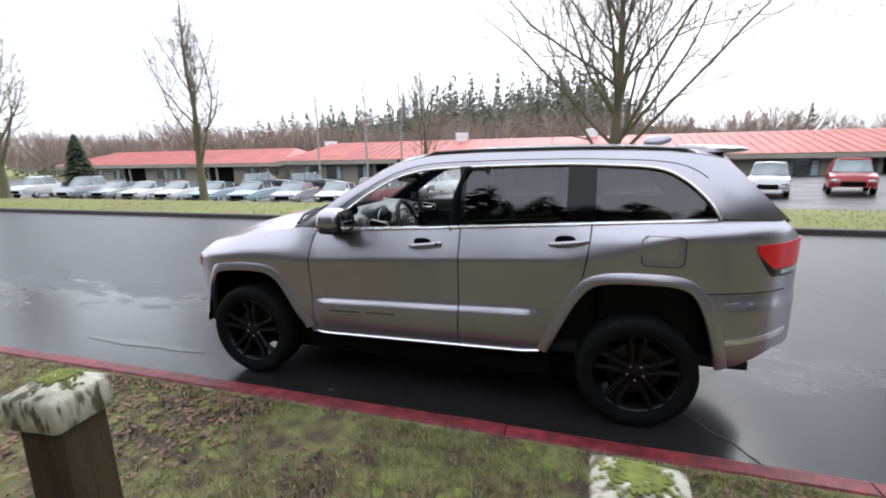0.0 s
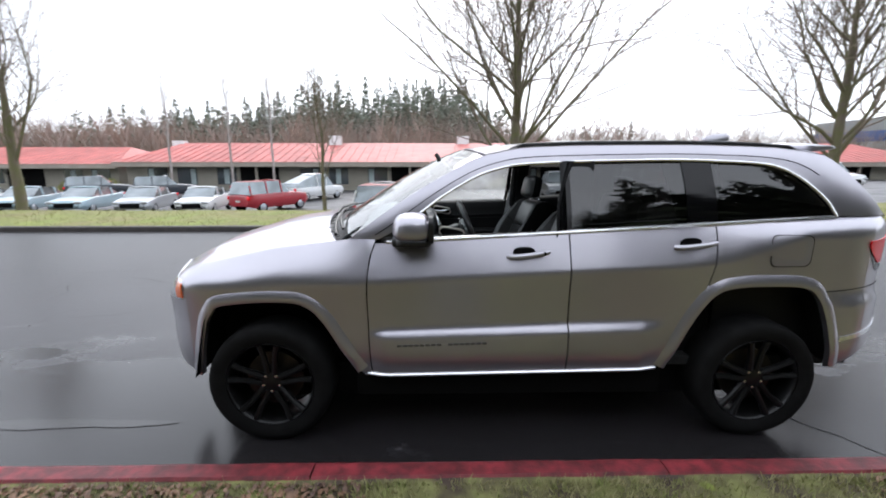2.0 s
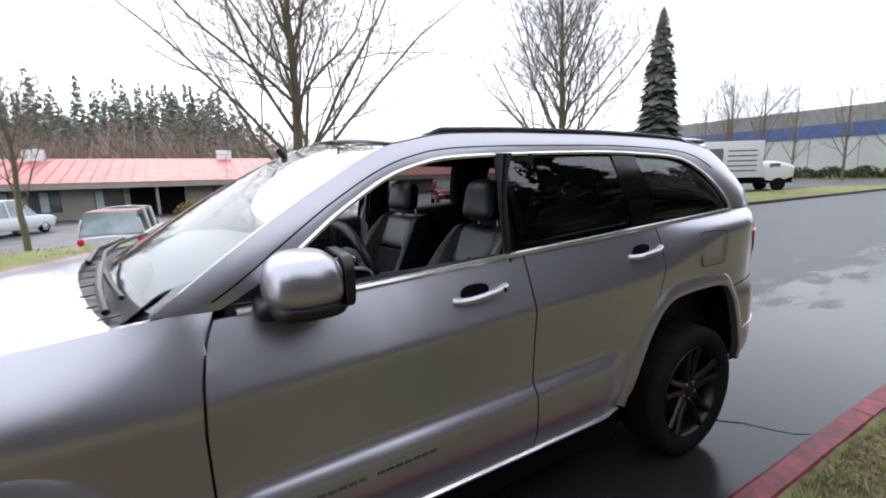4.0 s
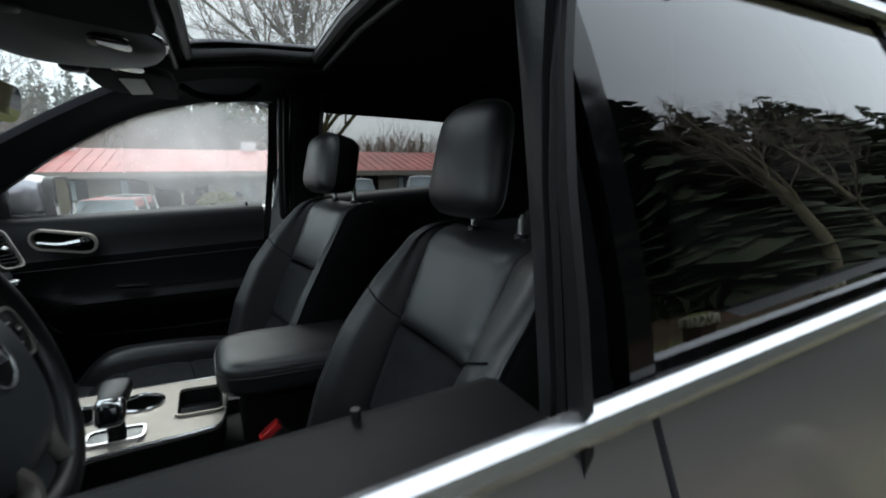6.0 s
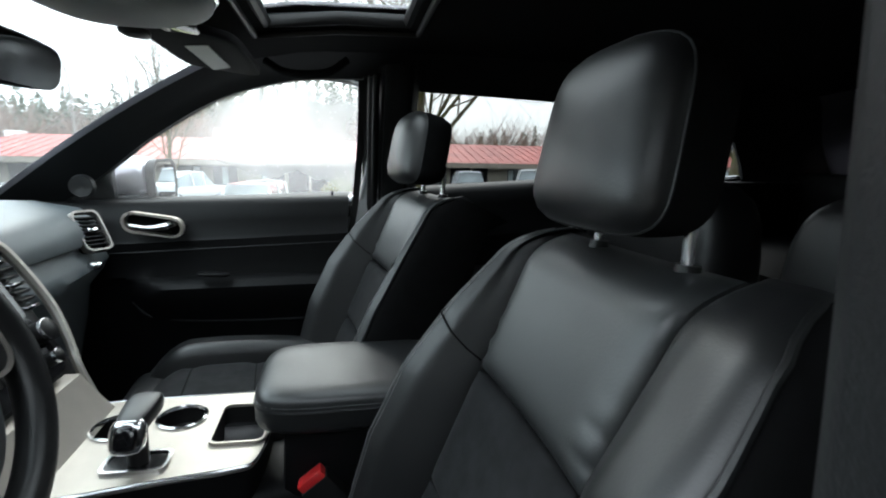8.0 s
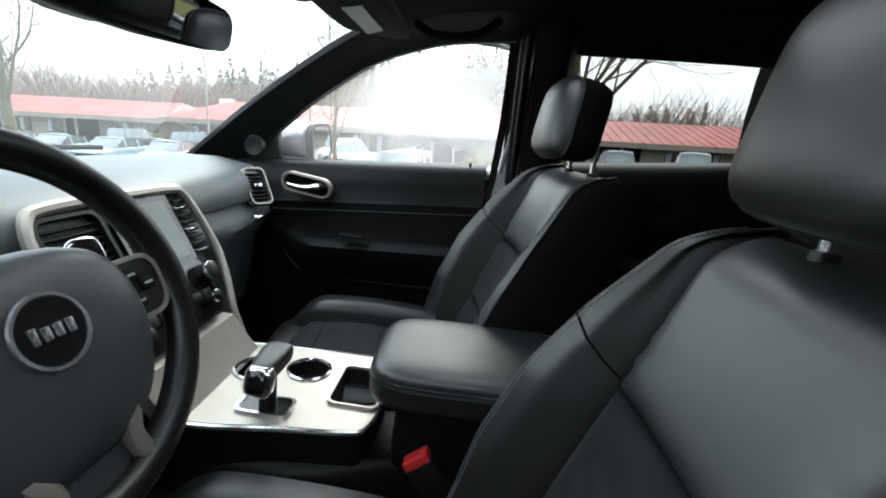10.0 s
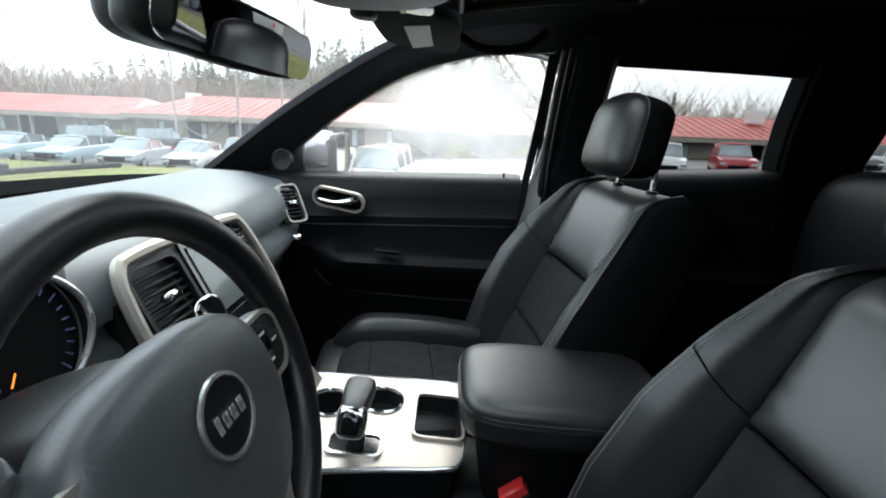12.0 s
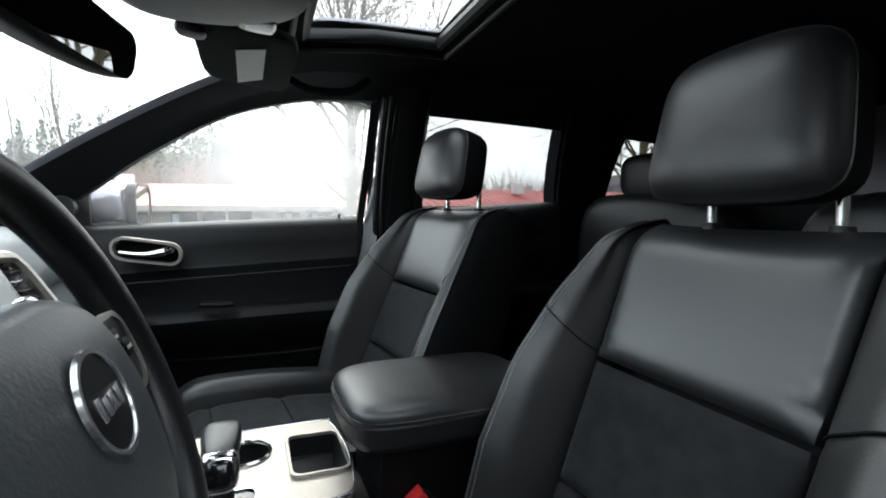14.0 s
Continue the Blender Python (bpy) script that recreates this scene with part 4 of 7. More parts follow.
    cpart("seat_base", box(cx0 + 0.06, cx1, cy - 0.22, cy + 0.22, 0.50, z0 - 0.02, 0.02), M_DOORPL, st)
    # head restraint on two posts
    top = B + a * (L + 0.01) - n * 0.03
    for sd in (-1, 1):
        cpart("post", tube([top + Vector((0.004, sd * 0.076 - 0.002, -0.02)), top + Vector((0.000, sd * 0.076 - 0.002, 0.065))], 0.0065, 12), M_BRIGHT, st, "chrome head restraint post")
        cpart("post_collar", lathe([(0, -0.006), (0.013, -0.006), (0.012, 0.004), (0, 0.006)], 16, "z"), M_BLACKPL, st).location = (top.x + 0.004, top.y + sd * 0.076 - 0.002, top.z - 0.002 + LEAN * (top.y + sd * 0.076))

    tilt = Matrix.Translation(top + Vector((-0.028 if cy < 0 else -0.045, 0.014 if cy < 0 else 0.0, 0.122 if cy < 0 else 0.108))) @ Matrix.Rotation(radians(4), 4, "Y")
    HH, HWD = (0.096, 0.117) if cy < 0 else (0.084, 0.108)

    def ring(sc, xo, grow=0.0):
        out = []
        for k in range(64):
            t = k / 64 * math.tau
            cs, sn = math.cos(t), math.sin(t)
            q = (abs(cs) ** 5.5 + abs(sn) ** 5.5) ** (-1 / 5.5)
            y, z = cs * q * sc, sn * q * sc
            arch = 0.012 * (1 - y * y) * (1 if z > 0 else -0.4)
            wide = 1 - 0.07 * z
            out.append(tilt @ Vector((xo + 0.008 * (y * y) * sc + 0.006 * z, y * HWD * wide + 0, z * HH + arch * abs(z))))
        return out
    bm = bmesh.new()
    prof = [(0.02, -0.064), (0.3, -0.063), (0.52, -0.0605), (0.70, -0.0565), (0.84, -0.050), (0.935, -0.041), (0.99, -0.030), (0.992, -0.0275), (1.0, -0.025), (0.995, 0.0), (0.96, 0.026), (0.88, 0.044), (0.70, 0.052), (0.35, 0.055), (0.02, 0.056)]
    vs = add_grid(bm, [ring(sc, xo) for sc, xo in prof[:8]], closed_u=True)
    bm.faces.new(vs[0][::-1])
    head = cpart("head_restraint", bm, M_LEATHER, st, "padded black leather head restraint", angle=75)
    # Back and sides are leather; their shade is put in as matt black.
    bm = bmesh.new()
    vs = add_grid(bm, [ring(sc, xo) for sc, xo in prof[7:]], closed_u=True)
    bm.faces.new(vs[-1])
    cpart("rear_cover", bm, M_SIDE, head, "matt black back and sides, darkened as in shade", angle=75)
    cpart("piping", tube(ring(0.998, -0.0275), 0.0014, 5, closed=True), M_LEATHER, st)
    return st


driver_seat = seat(-0.354, 0.185, 0.756, False)
passenger_seat = seat(0.350, 0.100, 0.775, True)
# rear bench
for cy in (-0.37, 0.39):
    rs = cpart("rear_seat", soft(1.11, cy, 1.005, 0.20, 0.62, 0.78, 5, 10, None, None), M_LEATHER, car, "black leather rear seat")
    cpart("rear_cushion", soft(0.93, cy, 0.74, 0.52, 0.62, 0.20, 5, 8), M_LEATHER, rs)
    cpart("rear_head_restraint", soft(1.13, cy + 0.03, 1.455, 0.10, 0.25, 0.16, 3.6, 10), M_LEATHER, rs)

# floor, bulkhead, rear cabin
cpart("cabin_floor", box(-0.95, 2.1, -0.80, 0.80, 0.44, 0.50, 0.01), M_CARPET, car)
cpart("bulkhead", box(-1.00, -0.93, -0.80, 0.80, 0.44, 1.20, 0.01), M_CARPET, car)
for s in (-1, 1):
    cpart("load_side_trim", box(1.22, 2.05, s * 0.72 - 0.03, s * 0.72 + 0.03, 0.5, 1.36, 0.02), M_DOORPL, car)
cpart("tailgate_trim", box(2.02, 2.08, -0.74, 0.74, 0.5, 1.40, 0.02), M_DOORPL, car)
cpart("load_cover", box(1.26, 2.05, -0.70, 0.70, 1.10, 1.14, 0.02), M_DOORPL, car)

# headliner with the sunroof frame
cpart("headliner", roof_grid(0.045, 0.05), M_HEAD, car, "black cloth headliner")
for k, (g, d) in enumerate(((0.0, 0.030), (0.028, 0.050))):
    pts = [roof_point(x, yv, d) for x, yv in ((SUN_X0 - g, -SUN_Y - g), (SUN_X0 - g, 0), (SUN_X0 - g, SUN_Y + g), ((SUN_X0 + SUN_X1) / 2, SUN_Y + g), (SUN_X1 + g, SUN_Y + g), (SUN_X1 + g, 0), (SUN_X1 + g, -SUN_Y - g), ((SUN_X0 + SUN_X1) / 2, -SUN_Y - g))]
    cpart("sunroof_frame", tube(pts, 0.016 if k == 0 else 0.008, 8, closed=True), M_BLACKPL, car)

for s in (-1, 1):
    # trims over the pillars and the roof's side
    n = 64
    inner, outer = smooth_line([(x, 0, z) for x, z in WIN_TOP], n), smooth_line([(x, 0, z) for x, z in ROOF_EDGE], n)
    rows = []
    for k in range(6):
        t = k / 5
        row = []
        for p, q in zip(inner, outer):
            m = p.lerp(q, t)
            depth = 0.022 + 0.055 * t ** 0.8
            row.append((m.x + 0.02 * t, s * (upper_y(m.x, m.z) - depth), m.z - 0.025 * t - (0.012 if k == 0 else 0) - (interp(m.x, [(0.25, 0.0), (0.38, 0.036), (0.95, 0.062)]) * (1 - t) ** 2 if s > 0 else 0)))
        rows.append(row)
    cpart("pillar_trim", sheet(rows, inward(s, -0.012)), M_PILLAR if s > 0 else M_DOORPL, car, "black soft pillar and roof-side trim")
    # middle and rear pillar trims
    if s < 0:
        # channel, seal and soft trim on the front of the pillar beside the open window
        for nm, prof, material, lab in (("window_channel", ((0.224, -0.822), (0.227, -0.806), (0.236, -0.798), (0.240, -0.790)), M_SEAL, "black rubber window channel"),
                                        ("pillar_flange", ((0.238, -0.792), (0.238, -0.784), (0.246, -0.774), (0.253, -0.770)), M_SEAL, "dark grey pillar flange"),
                                        ("door_seal", ((0.250, -0.772), (0.249, -0.765), (0.254, -0.757), (0.261, -0.759)), M_DARK, "black door seal"),
                                        ("middle_pillar_trim", ((0.258, -0.760), (0.259, -0.753), (0.274, -0.722), (0.286, -0.700), (0.297, -0.688), (0.310, -0.682), (0.45, -0.682), (0.46, -0.72)), M_PILLAR, "black soft pillar trim")):
            rows = []
            for i in range(15):
                z = 0.55 + 1.14 * i / 14
                off = upper_y(0.22, max(z, 1.30)) - upper_y(0.22, 1.40)
                row = []
                for x, y in prof:
                    w = max(0, min(1, (-y - 0.70) / 0.09))
                    row.append((x - 0.08 * (1 - w) * (z - 1.40) + 0.9 * w * max(0, z - 1.36) ** 2, y - 0.8 * off * max(0, (-y - 0.68) / 0.13), z))
                rows.append(row)
            cpart(nm, sheet(rows, (0.012, 0.004, 0)), material, car, lab, angle=50)
    for x0, x1, d, nm in ((0.235, 0.365, 0.10, "middle_pillar_trim"), (0.950, 1.215, 0.08, "rear_pillar_trim")):
        if s < 0 and nm[0] == "m":
            continue
        rows = []
        for i in range(13):
            z = 0.50 + 1.20 * i / 12
            yo = (upper_y(x0, z) if z > belt(x0) else 0.83) - 0.03
            lean = -0.17 * max(0, z - 1.3) if nm == "rear_pillar_trim" else 0.02 * max(0, z - 1.0)
            back = 0.03 * max(0, z - 1.3) if nm == "rear_pillar_trim" else lean
            rows.append([(x0 + lean, s * yo, z), (x0 + 0.015 + lean, s * (yo - d * 0.75), z), (x0 + 0.05 + lean, s * (yo - d), z), (x1 - 0.03 + back, s * (yo - d), z), (x1 + back, s * (yo - d * 0.6), z), (x1 + back, s * yo, z)])
        bm = bmesh.new()
        add_grid(bm, rows)
        bmesh.ops.recalc_face_normals(bm, faces=bm.faces)
        bmesh.ops.bevel(bm, geom=[e for e in bm.edges if len(e.link_faces) == 2 and e.calc_face_angle(0) > 0.5], offset=0.01, segments=2, affect="EDGES")
        cpart(nm, bm, M_DOORPL, car, "black plastic pillar trim")
    rows = []
    for i in range(11):
        z = 0.62 + 0.88 * i / 10
        yb = 0.735 - (0.06 * max(0, (z - 1.28) / 0.4))
        rows.append([(0.335 + w, s * (yb - 0.012 - 0.004 * math.cos(w * 90)), z) for w in (0.0, 0.012, 0.024, 0.036, 0.048)])
    cpart("seat_belt", sheet(rows, inward(s, 0.002)), M_SUEDE, car, "black woven seat belt")
    # rubber seals and painted edge along the front of the middle pillar
    for sx, sy, r, material in () if s < 0 else ((0.226, 0.045, 0.013, M_BLACKPL), (0.208, 0.012, 0.008, M_BLACKPL), (0.236, 0.082, 0.010, M_DOORPL)):
        line = [(sx + 0.03 * max(0, (z - 1.0)) * 0.3, s * ((upper_y(0.22, z) if z > belt(0.22) else 0.83) - 0.03 - sy), z) for z in [0.55 + 0.1125 * i for i in range(11)]]
        cpart("door_seal", tube(line, r, 8), material, car)
    # silver door jamb edge seen from inside
    if s > 0:
        jamb = smooth_line([(0.218, 0, 1.665), (0.212, 0, 1.50), (0.196, 0, 1.32), (0.165, 0, 1.12), (0.13, 0, 0.95)], 14)
        rows = [[(p.x + w, s * ((upper_y(0.2, p.z) if p.z > 1.285 else 0.80) - 0.055 - 0.25 * w), p.z) for w in (0.0, 0.012, 0.027, 0.044)] for p in jamb]
        cpart("door_jamb", sheet(rows, inward(s, -0.004)), M_JAMB, car, "silver door jamb edge, coloured pale as if lit")
        rows = [[(p.x + w - 0.026, s * ((upper_y(0.2, p.z) if p.z > 1.285 else 0.80) - 0.05), p.z) for w in (0.0, 0.012, 0.024)] for p in jamb]
        cpart("door_seal", sheet(rows, inward(s, -0.012)), M_BLACKPL, car)
        # rounded rear corner of the passenger window
        curve = smooth_line([(0.06, 0.696, 1.672), (0.15, 0.694, 1.668), (0.198, 0.695, 1.650), (0.219, 0.700, 1.605), (0.222, 0.715, 1.53), (0.214, 0.742, 1.42), (0.198, 0.772, 1.30)], 40)
        cpart("window_edge", tube(curve, 0.0075, 8), M_JAMB, car, "silver window edge, coloured pale as if lit")
        cpart("corner_filler", prism([(0.15, 1.668), (0.198, 1.650), (0.219, 1.605), (0.222, 1.53), (0.27, 1.53), (0.27, 1.71), (0.15, 1.71)], 0.700, 0.706), M_DOORPL, car)
    # front and rear door cards
    CARD = [(0.52, 0.70), (0.70, 0.695), (0.88, 0.672), (0.955, 0.645), (1.00, 0.612), (1.035, 0.606), (1.052, 0.622), (1.06, 0.664), (1.10, 0.672), (1.155, 0.668), (1.165, 0.676), (1.22, 0.683), (1.262, 0.698), (1.280, 0.716), (1.287, 0.735), (1.288, 0.805)]
    for x0, x1, nm in ((-0.80, 0.155 if s > 0 else 0.225, "front_door_card"), (0.42, 0.95, "rear_door_card")):
        rows = []
        for z, y in CARD:
            zz = z + (0.05 * x0 * 0 + (belt((x0 + x1) / 2) - 1.27) if z > 1.2 else 0)
            row = []
            for k in range(21):
                x = x0 + (x1 - x0) * k / 20
                shift = -0.06 * max(0, (1.28 - z)) * (k / 20)
                yy = y
                if 0.9 < z < 1.06 and nm == "front_door_card":
                    yy = y + (0.672 - y) * max(0, min(1, (-0.42 - x) / 0.10))
                rise = (0.03 * (x - x0) / (x1 - x0) if s > 0 or nm[0] == "r" else 0.03 * (x + 0.6)) if z > 1.1 else 0
                row.append((x + shift, s * yy, zz + rise - (0.028 if s < 0 and nm[0] == "f" and z > 1.2 else 0)))
            rows.append(row)
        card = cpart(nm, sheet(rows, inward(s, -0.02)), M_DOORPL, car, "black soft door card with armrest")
        if nm[0] == "r":
            continue
        # inside handle in its satin surround
        hx, hz = ((-0.41, 1.187) if nm[0] == "f" else (0.58, 1.22))
        out = rounded_rect(0.16, 0.062, 0.029, 6)
        ring = ring_plate([(hx + u, hz + w - 0.10 * u) for u, w in out], [(hx + u * 0.92, hz + w * 0.78 - 0.10 * u) for u, w in out], s * 0.682, s * 0.656)
        surround = cpart("handle_surround", ring, M_SATIN, card, "satin metal handle surround")
        cpart("handle_recess", prism([(hx + u * 0.88, hz + w * 0.72 - 0.10 * u) for u, w in out], s * 0.684, s * 0.672), M_DARK, surround)
        cpart("inside_handle", tube(smooth_line([(hx - 0.06, s * 0.663, hz - 0.004), (hx - 0.01, s * 0.655, hz - 0.008), (hx + 0.035, s * 0.652, hz + 0.0), (hx + 0.055, s * 0.668, hz + 0.008)], 10), [0.006, 0.0065, 0.007, 0.008, 0.009, 0.010, 0.011, 0.012, 0.012, 0.010], 8), M_CHROME, surround, "chrome inside door handle")
        # Card lines in paler plastic, the glint of the edges put into their colour.
        line = [(x0 + 0.05 + (x1 - x0 - 0.08) * k / 14, s * 0.672, 1.128 + 0.03 * k / 14) for k in range(15)]
        cpart("trim_line", tube(line, 0.004, 5), M_PILLAR, card)
        line = smooth_line([(x0 + 0.30, s * 0.655, 0.985), (x0 + 0.36, s * 0.66, 0.93), (x0 + 0.6, s * 0.664, 0.905), (x1 - 0.06, s * 0.664, 0.90)], 16)
        cpart("pocket_line", tube(line, 0.005, 5), M_PILLAR, card)
    cpart("door_switch", soft(-0.24, s * 0.632, 1.050, 0.09, 0.035, 0.012, 4, 5), M_DOORPL, car)
    cpart("window_seal", box(-0.78, 0.20, s * 0.815 - 0.012, s * 0.815 + 0.012, 1.22, 1.262, 0.004, 1), M_BLACKPL, car)
    cpart("lock_pin", tube([(0.10, s * 0.735, 1.26), (0.10, s * 0.735, 1.318 if s > 0 else 1.282)], 0.004, 6), M_BLACKPL, car)
    cpart("lock_pin", tube([(0.84, s * 0.735, 1.31), (0.84, s * 0.735, 1.352)], 0.004, 6), M_BLACKPL, car)
    # grab handle
    cpart("grab_handle", tube(smooth_line([(-0.06, s * 0.535, 1.685), (0.0, s * 0.52, 1.655), (0.10, s * 0.52, 1.66), (0.16, s * 0.535, 1.70)], 12), 0.011, 8), M_HEAD, car)
    # round tweeter in the corner of the dash
    tw = cpart("tweeter", lathe([(0.0, 0), (0.034, 0), (0.030, -0.012), (0.022, -0.010), (0.0, -0.006)], 24), M_BLACKPL, car)
    tw.matrix_basis = pose(-0.60, s * 0.70, 1.285 + LEAN * s * 0.70) @ Matrix.Diagonal((1, s, 1, 1))

# dashboard: one profile swept across, swelling towards the middle
PROF = [(-1.00, 1.130), (-0.91, 1.205), (-0.80, 1.246), (-0.66, 1.254), (-0.55, 1.240), (-0.515, 1.215), (-0.498, 1.18), (-0.498, 1.155), (-0.512, 1.148), (-0.508, 1.135), (-0.488, 1.115), (-0.480, 1.085), (-0.495, 1.05), (-0.53, 1.0), (-0.54, 0.90), (-0.56, 0.78), (-0.66, 0.66)]
rows = []
for k in range(45):
    y = -0.70 + 1.40 * k / 44
    e = abs(y) / 0.70
    rows.append([(x - 0.06 * e ** 3 + (0.012 * (1 - e) if z > 1.0 else 0), y, z - 0.018 * e ** 2 * (1 if z > 1.1 else 0.2)) for x, z in PROF])
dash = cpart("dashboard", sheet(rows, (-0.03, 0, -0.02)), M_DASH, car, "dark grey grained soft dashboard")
line = [(-0.505 - 0.045 * (y / 0.7) ** 3 - 0.004, y, 1.148 - 0.008 * (y / 0.7) ** 2) for y in [0.19 + 0.33 * k / 10 for k in range(11)]]
cpart("dash_seam", tube(line, 0.004, 6), M_BLACKPL, dash)
cpart("glovebox_latch", soft(-0.474, 0.474, 1.106, 0.03, 0.035, 0.018, 3, 6), M_CHROME, dash)


def air_vent(cx, cy, cz, w, h, yaw, pitch, slats, parent, material):
    """An outlet: satin frame, dark throat, slats and a small tab; it faces +x before it is turned."""
    m = Matrix.Translation((cx, cy, cz)) @ Matrix.Rotation(radians(yaw), 4, "Z") @ Matrix.Rotation(radians(pitch), 4, "Y")
    out = rounded_rect(w, h, 0.018, 5)
    bm = ring_plate(out, [(a * 0.88, b * 0.91) for a, b in out], -0.01, 0.010, "x")
    bm.transform(m)
    v = cpart("air_vent", bm, material, parent, "air vent with satin frame and black slats")
    bm = prism([(a * 0.86, b * 0.88) for a, b in out], -0.03, -0.022, "x")
    bm.transform(m)
    cpart("throat", bm, M_DARK, v)
    for k in range(slats):
        z = -h * 0.38 + h * 0.76 * (k + 0.5) / slats
        bm = box(-0.012, 0.004, -w * 0.42, w * 0.42, z - 0.0022, z + 0.0022, 0.001, 1)
        bm.transform(m)
        cpart("slat", bm, M_DOORPL, v)
    bm = soft(0.008, 0, 0, 0.014, 0.03, 0.014, 3, 4)
    bm.transform(m)
    cpart("vent_tab", bm, M_CHROME, v)
    return v


air_vent(-0.520, 0.555, 1.178, 0.075, 0.115, -25, -30, 8, dash, M_VENT)
air_vent(-0.550, -0.62, 1.178, 0.075, 0.115, 25, -30, 8, dash, M_VENT)

# centre stack


def stack_x(z):
    return -0.335 - (z - 0.92) * 0.57


rows = [[(stack_x(z) - 0.012, y, z) for y in [-0.17 + 0.34 * k / 8 for k in range(9)]] for z in [0.90 + 0.315 * i / 10 for i in range(11)]]
stack = cpart("centre_fascia", sheet(rows, (-0.08, 0, -0.02)), M_BLACKPL, car, "black centre stack with display and knobs")
M_STACK = Matrix.Translation((stack_x(1.15), 0.053, 1.15)) @ Matrix.Rotation(radians(-29.7), 4, "Y")


def on_stack(bm):
    bm.transform(M_STACK)
    return bm


disp = cpart("display", on_stack(prism(rounded_rect(0.150, 0.142, 0.006), -0.012, 0.004, "x")), M_GLOSSBLK, stack, "glossy touch display in black surround")
cpart("display_screen", on_stack(prism(rounded_rect(0.124, 0.118, 0.003, cx=-0.002), 0.0045, 0.0065, "x")), M_SCREEN, disp)
air_vent(stack_x(1.158) + 0.004, -0.102, 1.158, 0.116, 0.112, 0, -29.7, 7, stack, M_BLACKPL)
# narrow toothed outlet right of the display
for k in range(9):
    z = 1.10 + 0.108 * k / 8
    cpart("outlet_tooth", box(stack_x(z) - 0.01, stack_x(z) + 0.006, 0.138, 0.176, z - 0.0035, z + 0.0035, 0.001, 1), M_CHROME if k % 3 == 0 else M_BLACKPL, stack)
# satin frame of the stack, running down onto the console
for sd in (-1, 1):
    line = smooth_line([(stack_x(z) + 0.006, 0.012 + sd * y, z) for y, z in ((0.0, 1.222), (0.13, 1.220), (0.165, 1.208), (0.180, 1.16), (0.184, 1.09), (0.165, 1.03), (0.140, 0.98), (0.128, 0.93), (0.120, 0.905))], 40)
    cpart("stack_frame", tube(line, [0.0105 - 0.0035 * (i / 39) for i in range(40)], 8), M_SATIN, stack, "champagne satin frame")
rows = [[(stack_x(z) + 0.012 + 0.06 * ((1.0 - z) / 0.1) ** 2 * 0.3, y, z) for y in [-0.135 + 0.27 * k / 10 for k in range(11)]] for z in (0.900, 0.92, 0.94, 0.96, 0.975)]
cpart("lower_fascia", sheet(rows, (-0.03, 0, 0)), M_SATIN, stack, "champagne satin fascia")
cpart("climate_panel", on_stack(prism(rounded_rect(0.26, 0.115, 0.02, cx=-0.053, cy=-0.128), -0.012, 0.006, "x")), M_GLOSSBLK, stack)
for y, z, r in ((0.118, 1.060, 0.021), (-0.110, 1.060, 0.021), (0.098, 1.018, 0.013), (-0.09, 1.018, 0.013)):
    kb = cpart("knob", lathe([(0.0, 0.0), (r, 0.0), (r * 0.92, 0.026), (r * 0.5, 0.030), (0.0, 0.030)], 28, "x"), M_BLACKPL, stack, "black knob with bright ring")
    kb.matrix_basis = pose(stack_x(z) + 0.004, y, z + LEAN * y, 0, -29.7, 0)
    kr = cpart("knob_ring", lathe([(r * 0.9, 0.02), (r * 1.02, 0.02), (r * 1.0, 0.025), (r * 0.9, 0.0255)], 28, "x"), M_CHROME, kb)
for k in range(7):
    cpart("button", on_stack(box(0.004, 0.011, -0.150 + 0.030 * k, -0.124 + 0.030 * k, -0.150, -0.132, 0.003)), M_BLACKPL, stack)

# console
cons = cpart("centre_console", soft(0.02, 0.032, 0.663, 0.78, 0.30, 0.356, 9, 14, lambda c: (c.x, c.y * (1 - 0.42 * max(0, min(1, (c.x + 0.3) / 0.35))) if c.y < 0 else c.y, c.z)), M_DOORPL, car, "black console with champagne satin plate")
plate_line = [(-0.335, 0.125), (-0.32, 0.150), (-0.04, 0.168), (-0.012, 0.155), (0.0, 0.06), (-0.012, -0.055), (-0.05, -0.078), (-0.15, -0.092), (-0.27, -0.112), (-0.315, -0.105), (-0.335, -0.06)]
outl = smooth_line([(x, y, 0) for x, y in plate_line + plate_line[:1]], 60)[:-1]
cub = rounded_rect(0.086, 0.125, 0.014, 5, -0.052, 0.048)
CUPS = ((-0.262, 0.058), (-0.165, 0.082))
holes = [cub] + [[(x + 0.040 * math.cos(k * math.tau / 32), y + 0.040 * math.sin(k * math.tau / 32)) for k in range(32)] for x, y in CUPS]


def pierced(outline, openings, lo, hi):
    """A flat plate with openings: top face, outer rim and the walls of the openings."""
    bm = bmesh.new()
    loops = []
    for pts in [outline, *openings]:
        loops.append([bm.verts.new((x, y, hi)) for x, y in pts])
    edges = [bm.edges.new((q[i], q[(i + 1) % len(q)])) for q in loops for i in range(len(q))]
    bmesh.ops.triangle_fill(bm, edges=edges, use_beauty=True)
    for q, pts in zip(loops, [outline, *openings]):
        low = [bm.verts.new((x, y, lo)) for x, y in pts]
        for i in range(len(q)):
            bm.faces.new((q[i], q[(i + 1) % len(q)], low[(i + 1) % len(q)], low[i]))
    bmesh.ops.recalc_face_normals(bm, faces=bm.faces)
    return bm


